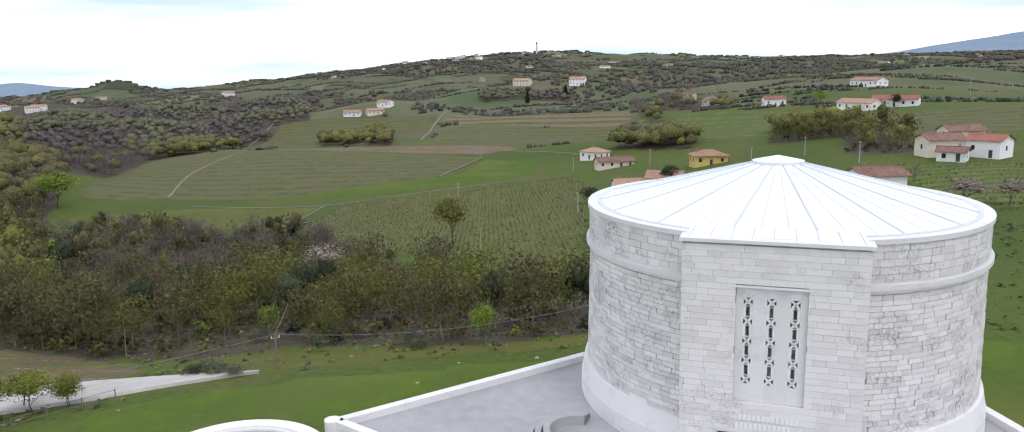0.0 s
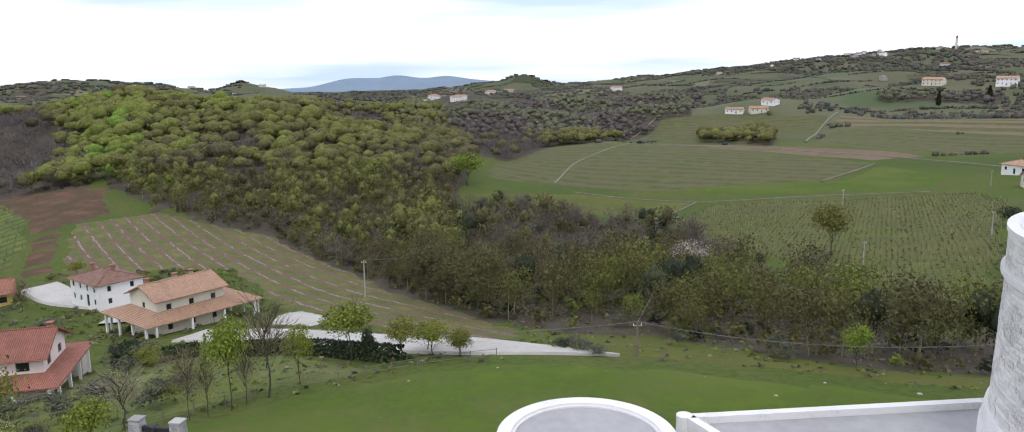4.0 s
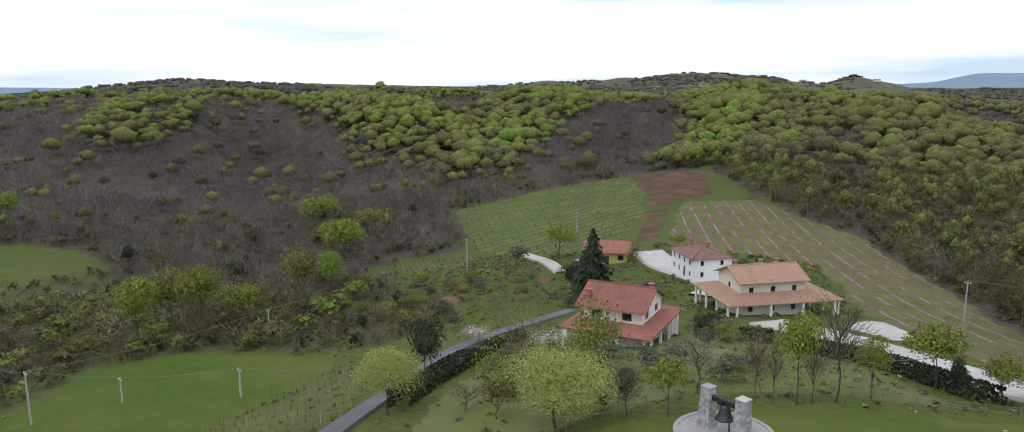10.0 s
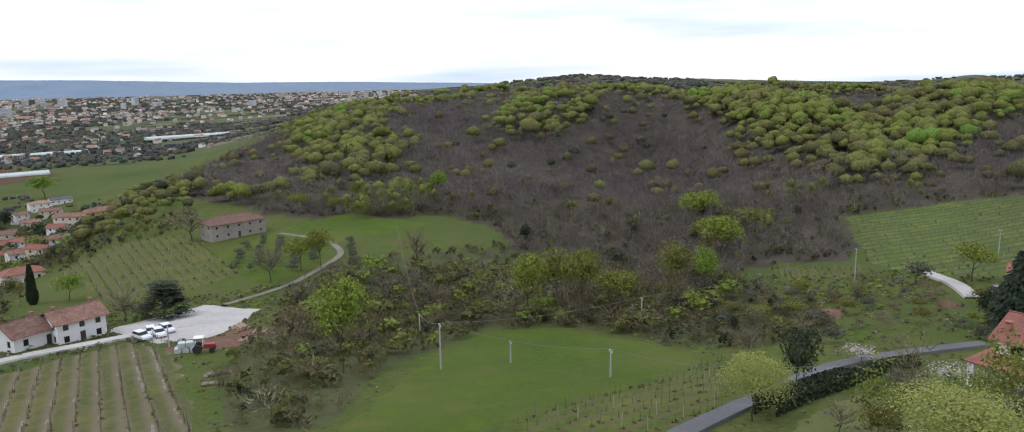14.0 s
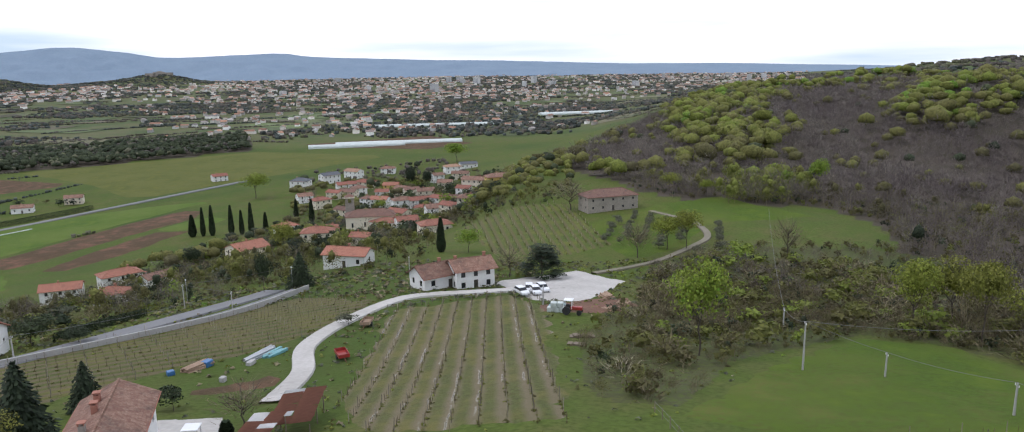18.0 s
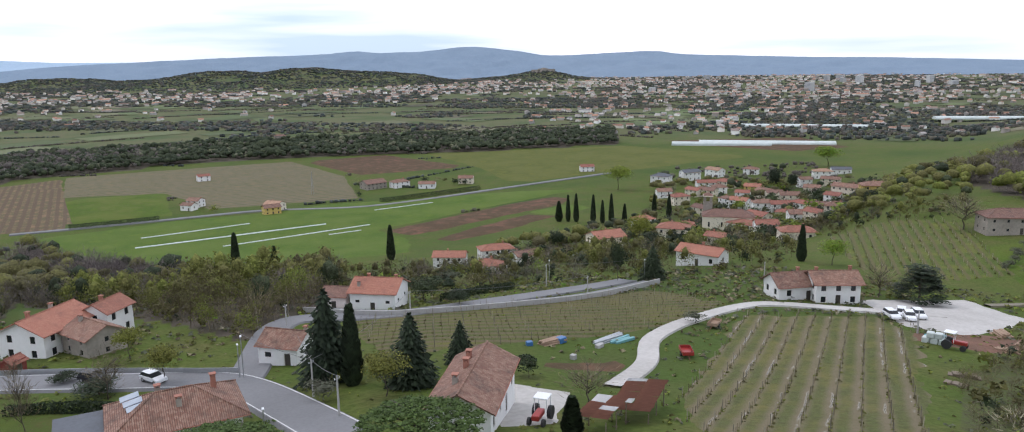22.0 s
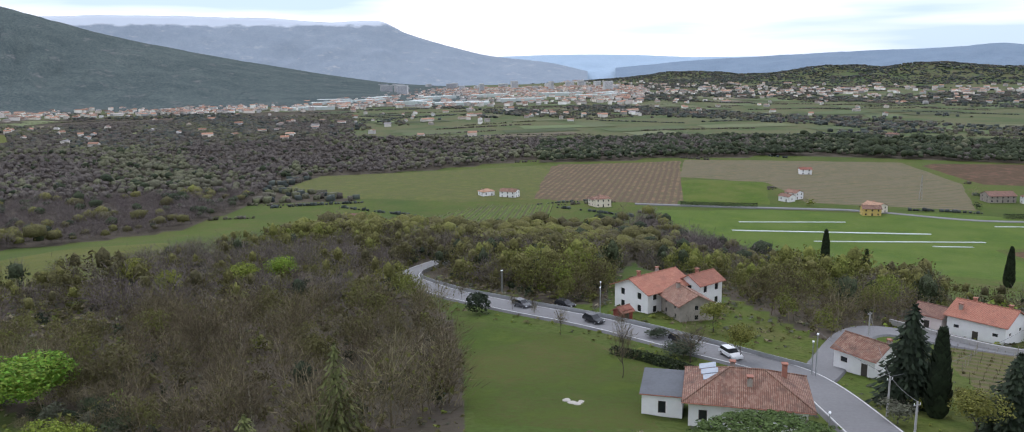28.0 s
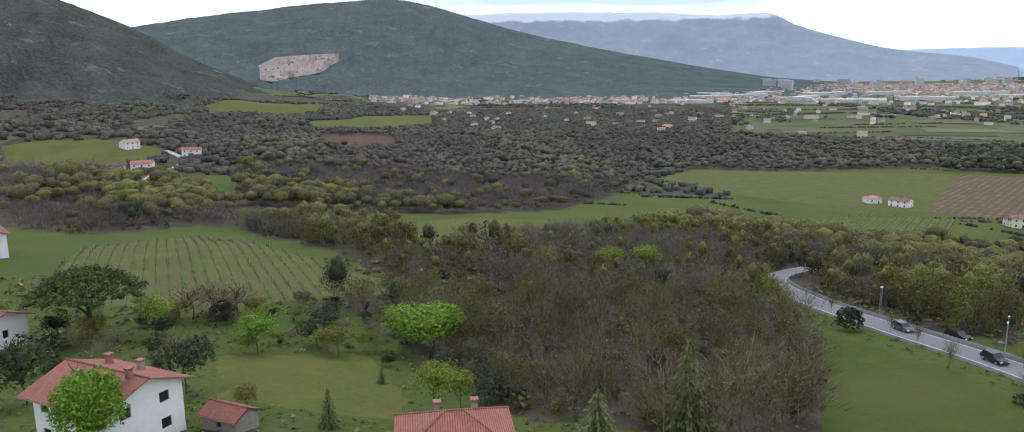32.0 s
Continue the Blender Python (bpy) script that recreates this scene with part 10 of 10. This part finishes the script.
def trailer(x, y, turn, paint, label, long=3.0):
    t = place("trailer", None, x, y, float(ground(x, y)) + 0.1, turn, label, "trailer", "farm clutter")
    for x0, x1, y0, y1, z0, z1 in ((-long / 2, long / 2, -0.8, 0.8, 0.6, 0.7), (-long / 2, long / 2, -0.83, -0.78, 0.7, 1.15), (-long / 2, long / 2, 0.78, 0.83, 0.7, 1.15), (-long / 2 - 0.04, -long / 2, -0.8, 0.8, 0.7, 1.15), (long / 2, long / 2 + 0.04, -0.8, 0.8, 0.7, 1.15)):
        bm = bmesh.new()
        box(bm, x0, y0, z0, x1, y1, z1)
        part("board", bm, paint, t)
    for sy in (-1, 1):
        bm = bmesh.new()
        tube(bm, (0, sy * 0.7, 0.38), (0, sy * 0.9, 0.38), 0.38, 0.38, 14)
        part("wheel", bm, M_RUBBER, t)
    bm = bmesh.new()
    tube(bm, (long / 2, 0, 0.6), (long / 2 + 1.2, 0, 0.35), 0.05, 0.05, 6)
    part("drawbar", bm, M_RUST, t)


trailer(-74.2, -82.0, 60, M_REDPAINT, "small red farm trailer on the grass")
trailer(-90.4, -93.2, 30, M_TIMBER, "wooden farm trailer by the white track")


def stack(name, x, y, turn, n, rows, size, mat, label, category, wob=0.08):
    """A pile of like pieces: each one is a part."""
    rng = random.Random(int(abs(x) * 13))
    s = place(name, None, x, y, float(ground(x, y)), turn, label, category, "farm clutter")
    L, W, H = size
    bm = bmesh.new()
    box(bm, -L / 2, -W / 2, 0, L / 2, W / 2, H, None, min(W, H) * 0.1)
    me = bpy.data.meshes.new("piece")
    bm.to_mesh(me)
    bm.free()
    me.materials.append(mat)
    for r in range(rows):
        for i in range(n - r):
            o = new("piece", me)
            o.parent = s
            o.matrix_basis = pose(rng.uniform(-wob, wob) * L, (i - (n - r - 1) / 2) * W * 1.08, r * H * 1.02, 0, 0, rng.uniform(-wob, wob) * 60)


stack("ladder_stack", -70.4, -96.0, 8, 5, 3, (6.2, 0.36, 0.22), M_GALV, "stack of grey metal scaffolding lengths", "scaffolding")
stack("ladder_stack", -72.0, -94.6, 8, 3, 1, (4.0, 0.5, 0.5), M_TEAL, "teal metal frames beside the scaffolding", "scaffolding")
stack("woodpile", -61.6, -99.0, 4, 6, 3, (4.4, 0.3, 0.26), M_TIMBER, "low pile of boards under blue sheets", "woodpile")
stack("tarpaulin", -63.3, -98.8, 10, 1, 1, (1.5, 1.2, 0.95), M_BLUEPAINT, "blue plastic sheet over the woodpile", "sheet")
stack("tarpaulin", -57.8, -99.4, -14, 1, 1, (1.0, 0.9, 0.7), M_BLUEPAINT, "blue plastic sheet over the woodpile", "sheet")
stack("concrete_well", -59.4, -89.6, 20, 1, 2, (0.8, 0.8, 0.75), M_CONCRETE, "small pale concrete post with a cap in the garden", "post")
stack("stone_trough", -66.8, -93.4, 20, 1, 1, (1.5, 0.8, 0.6), M_CONCRETE, "pale stone trough by the scaffolding", "trough")
stack("woodpile", -132.2, -68.9, 60, 8, 3, (2.6, 0.3, 0.28), M_TIMBER, "pile of cut logs beside the gravel yard", "woodpile", 0.2)
stack("woodpile", -128.5, -63.5, 20, 8, 2, (2.2, 0.3, 0.28), M_TIMBER, "scattered cut timber on bare ground", "woodpile", 0.35)
stack("woodpile", -122.0, -62.5, 100, 7, 2, (2.4, 0.28, 0.26), M_TIMBER, "scattered cut timber on bare ground", "woodpile", 0.35)
stack("pallet_stack", -98.7, -55.6, 35, 4, 2, (1.2, 0.9, 0.25), M_WOODPOST, "grey pallets stacked on the bank", "pallets")
stack("pallet_stack", -93.4, -53.6, 15, 3, 1, (1.1, 0.8, 0.3), M_WOODPOST, "grey pallets lying on the grass", "pallets")
stack("crate_stack", -114.0, -69.4, 25, 3, 2, (1.2, 1.1, 0.9), M_WHITEFILM, "white plastic crates by the yard", "crates")
stack("crate_stack", -116.2, -70.6, 60, 3, 1, (1.2, 1.0, 1.0), M_TEAL, "teal water tanks by the yard", "tank")


def shed_roof(x, y, turn, n, L, W, label):
    """An open shed: rusty corrugated sheets laid on posts."""
    rng = random.Random(int(abs(x)))
    s = place("sheet_shed", None, x, y, float(ground(x, y)), turn, label, "shed", "farm clutter")
    for sx in (-1, 0, 1):
        for sy in (-1, 1):
            bm = bmesh.new()
            tube(bm, (sx * n * 0.42, sy * W * 0.42, -0.4), (sx * n * 0.42, sy * W * 0.42, 2.0), 0.07, 0.06, 6)
            part("post", bm, M_WOODPOST, s)
    for i in range(n):
        for j in range(2):
            bm = bmesh.new()
            k = 9
            rows = [[bm.verts.new((u * 0.98 / k, v, 0.03 * math.cos(u * math.pi))) for u in range(k + 1)] for v in (0, W / 2)]
            for u in range(k):
                bm.faces.new((rows[0][u], rows[0][u + 1], rows[1][u + 1], rows[1][u]))
            bmesh.ops.solidify(bm, geom=list(bm.faces), thickness=0.02)
            o = part("corrugated_sheet", bm, M_GALV if rng.random() < 0.09 else M_RUST, s)
            o.matrix_basis = pose((i - n / 2) * 0.96, (-0.5 + 0.5 * j) * W, 2.15 + 0.25 * j + rng.uniform(-0.03, 0.05), 6 + rng.uniform(-2, 2), 0, rng.uniform(-4, 4))


shed_roof(-49.9, -62.4, 38, 9, 9, 4.6, "open shed roofed with rusty corrugated sheets")
shed_roof(-43.2, -59.8, 30, 6, 6, 3.6, "low lean-to roofed with rusty corrugated sheets")

# rocks on the meadow and the lawn, rubbish on the red clay slope
M_ROCK = plain("pale_rock", (0.48, 0.45, 0.41), (0.34, 0.31, 0.28), 0.95, 3, 0.8, relief=0.5)
M_CLAY = field_mat("red_clay", (0.19, 0.10, 0.075), (0.15, 0.105, 0.07), (0.23, 0.13, 0.10))
rngr = random.Random(12)


def rock(x, y, s, label):
    bm = bmesh.new()
    bmesh.ops.create_icosphere(bm, subdivisions=2, radius=s)
    for v in bm.verts:
        v.co *= 1 + 0.35 * noise.noise(v.co / s * 1.4 + Vector((x, y, 0)))
        v.co.z *= 0.55
    ob = part("rock", bm, M_ROCK)
    ob.location = (x, y, float(ground(x, y)) + 0.1 * s)
    tagged(ob, label, "rock", "rocks")


for i in range(6):
    rock(13.9 + rngr.uniform(-1.2, 1.2), -86.8 + rngr.uniform(-0.8, 0.8), rngr.uniform(0.3, 0.6), "pale rock in a small heap on the meadow")
for x, y in ((-22, 60), (-31, 57), (-14, 62), (-5, 66), (-37, 52), (-28, 50), (-19, 56), (-8, 60), (-34, 44), (-43, 50), (2, 67)):
    rock(x, y, rngr.uniform(0.09, 0.2), "small grey stone lying on the lawn")
sheet("clay_slope", [(-131, 33), (-129, 38), (-136, 41), (-141, 37), (-138, 32)], M_CLAY, 0, 0.25, 0.5, "slipped bank of bare red clay")
sheet("clay_patch", [(-112, -72), (-119, -62), (-130, -60), (-136, -66), (-128, -72), (-118, -76)], M_CLAY, 0, 0.12, 0.6, "bare trampled ground with timber waste")
sheet("turned_soil", [(-136, 58), (-142, 56), (-146, 60), (-140, 64)], M_FIELD["soil"], 0, 0.2, 0.5, "heap of brown soil on the mound")

# white row covers and the long glasshouses of the plain
for a, b, w in (((-20, -462), (-128, -470), 4.5), ((-62, -438), (-150, -452), 3.2), ((-25, -490), (-88, -500), 3.0), ((-170, -500), (-215, -505), 2.6), ((-120, -436), (-140, -438), 2.4)):
    ribbon("row_cover", [a, b], w * 0.42, M_WHITEFILM, 0.35, "strip of white plastic film over a crop row", "", (0, 0), "row cover")
for k, (x, y, L, W, turn) in enumerate(((-690, -640, 150, 16, -43), (-640, -660, 110, 10, -43), (-900, -760, 180, 14, -46), (-1180, -640, 200, 18, -40))):
    g = place("glasshouse", None, x, y, float(ground(x, y)), turn, "long low white greenhouse in the fields", "greenhouse", "greenhouses")
    bm = bmesh.new()
    n = 9
    rows = [[bm.verts.new((sx * L / 2, -W / 2 * math.cos(math.pi * i / n), 4.2 * math.sin(math.pi * i / n) ** 0.7)) for i in range(n + 1)] for sx in (-1, 1)]
    for i in range(n):
        bm.faces.new((rows[0][i], rows[0][i + 1], rows[1][i + 1], rows[1][i]))
    for r in rows:
        bm.faces.new(r)
    part("film_cover", bm, M_WHITEFILM, g)
    bm = bmesh.new()
    box(bm, -L / 2, -W / 2 - 0.4, 0, L / 2, -W / 2 + 0.3, 0.9)
    part("base_wall", bm, M_CONCRETE, g)


# ---- far quilt of fields, tall town blocks, castle, quarry ----
# Field colours are greyed to take in some distance haze.
M_QUILT = leafy("far_fields", ((0.0, (0.090, 0.115, 0.055)), (0.3, (0.10, 0.13, 0.055)), (0.5, (0.13, 0.132, 0.075)), (0.65, (0.145, 0.125, 0.088)), (0.8, (0.088, 0.125, 0.048)), (1.0, (0.13, 0.098, 0.078))), 0.95, through=0.0)


def quilt():
    rng = np.random.default_rng(41)
    vs, fs, ts, n0 = [], [], [], 0
    for a0, a1, r0, r1, n, size in ((-40, 20, 900, 1500, 60, 90), (-40, 60, 1400, 3000, 150, 150), (100, 236, 1000, 2400, 260, 120), (205, 258, 420, 1100, 50, 90)):
        for k in range(n):
            az, r = rng.uniform(a0, a1), math.sqrt(rng.uniform(r0 ** 2, r1 ** 2))
            x, y = polar(az, r)
            if not open_land(np.array([x]), np.array([y]), size * 0.3)[0] or any(inside(p, np.array([x]), np.array([y]))[0] for _, _, p in WOODS):
                continue
            L, W, t = size * rng.uniform(0.5, 1.2), size * rng.uniform(0.25, 0.6), rng.choice([0.3, 1.87]) + rng.normal(0, 0.2)
            m = 7
            u, v = np.meshgrid(np.linspace(-L / 2, L / 2, m), np.linspace(-W / 2, W / 2, m))
            px, py = x + u * math.cos(t) - v * math.sin(t), y + u * math.sin(t) + v * math.cos(t)
            if not open_land(px.ravel(), py.ravel(), 1).all():
                continue
            pz = ground(px, py) + 0.15 + 0.0004 * r
            vs.append(np.stack([px.ravel(), py.ravel(), pz.ravel()], 1))
            i, j = np.meshgrid(np.arange(m - 1), np.arange(m - 1))
            q = (j * m + i).ravel()
            fs.append(np.stack([q, q + 1, q + m + 1, q + m], 1) + n0)
            ts.append(np.full(m * m, rng.uniform(0, 1)))
            n0 += m * m
    cloud("far_fields", np.concatenate(vs), np.concatenate(fs), np.concatenate(ts), M_QUILT, "patchwork of small distant fields", "fields", "", "stuff")


quilt()
M_BLOCK = plain("tower_block_render", (0.66, 0.65, 0.64), (0.55, 0.54, 0.54), 0.85, 0.2, 0.02, vary=0.35)
M_BANDGLASS = plain("window_bands", (0.20, 0.23, 0.26), (0.15, 0.17, 0.20), 0.4, 0.3, 0.05)
rngk = random.Random(21)
for k in range(46):
    if k < 30:
        az, r, W, H = rngk.uniform(186, 206), rngk.uniform(2700, 3500), rngk.uniform(16, 44), rngk.uniform(14, 36)
    else:
        az, r, W, H = rngk.uniform(106, 150), rngk.uniform(2300, 3900), rngk.uniform(18, 40), rngk.uniform(14, 26)
    x, y = polar(az, r)
    if ground(x, y) > 14:
        continue
    b = place("apartment_block", None, x, y, float(ground(x, y)), rngk.uniform(0, 90), "pale concrete apartment block in the far town", "building", "tower blocks")
    bm = bmesh.new()
    box(bm, -W / 2, -6, -1, W / 2, 6, H)
    part("block_wall", bm, M_BLOCK, b)
    for f in range(int(H / 3.4)):
        bm = bmesh.new()
        box(bm, -W / 2 + 1, -6.12, f * 3.4 + 1.2, W / 2 - 1, 6.12, f * 3.4 + 2.5)
        part("window_band", bm, M_BANDGLASS, b)
for k in range(16):
    az, r = rngk.uniform(184, 208), rngk.uniform(1950, 2500)
    x, y = polar(az, r)
    b = place("factory_hall", None, x, y, float(ground(x, y)), rngk.uniform(0, 90), "long white factory hall at the town's edge", "building", "factory halls")
    bm = bmesh.new()
    box(bm, -rngk.uniform(40, 75), -16, -1, rngk.uniform(40, 75), 16, rngk.uniform(7, 11))
    part("hall", bm, M_WHITEFILM, b)
cx, cy = polar(148.6, 3640)
cz = float(ground(cx, cy))
castle = place("castle", None, cx, cy, cz, 20, "old stone castle on its wooded hill", "castle")
for x0, x1, y0, y1, h in ((-60, 60, -22, -16, 5), (-60, 60, 16, 22, 6), (-60, -52, -22, 22, 7), (52, 60, -22, 22, 6), (-22, 24, -12, 12, 10), (-12, 4, -8, 8, 13)):
    bm = bmesh.new()
    box(bm, x0, y0, -12, x1, y1, h)
    part("castle_wall", bm, M_RENDER["stone"], castle)
px, py = polar(-2.0, 2230)
camp = place("village_campanile", None, px, py, float(ground(px, py)), 0, "slender bell tower on the hilltop village", "bell tower")
bm = bmesh.new()
box(bm, -2.5, -2.5, -2, 2.5, 2.5, 26)
part("tower_wall", bm, M_RENDER["cream"], camp)
bm = bmesh.new()
bmesh.ops.create_cone(bm, cap_ends=True, segments=4, radius1=3.4, radius2=0.2, depth=7, matrix=Matrix.Translation((0, 0, 29.5)))
part("spire", bm, M_TILE["brown"], camp)
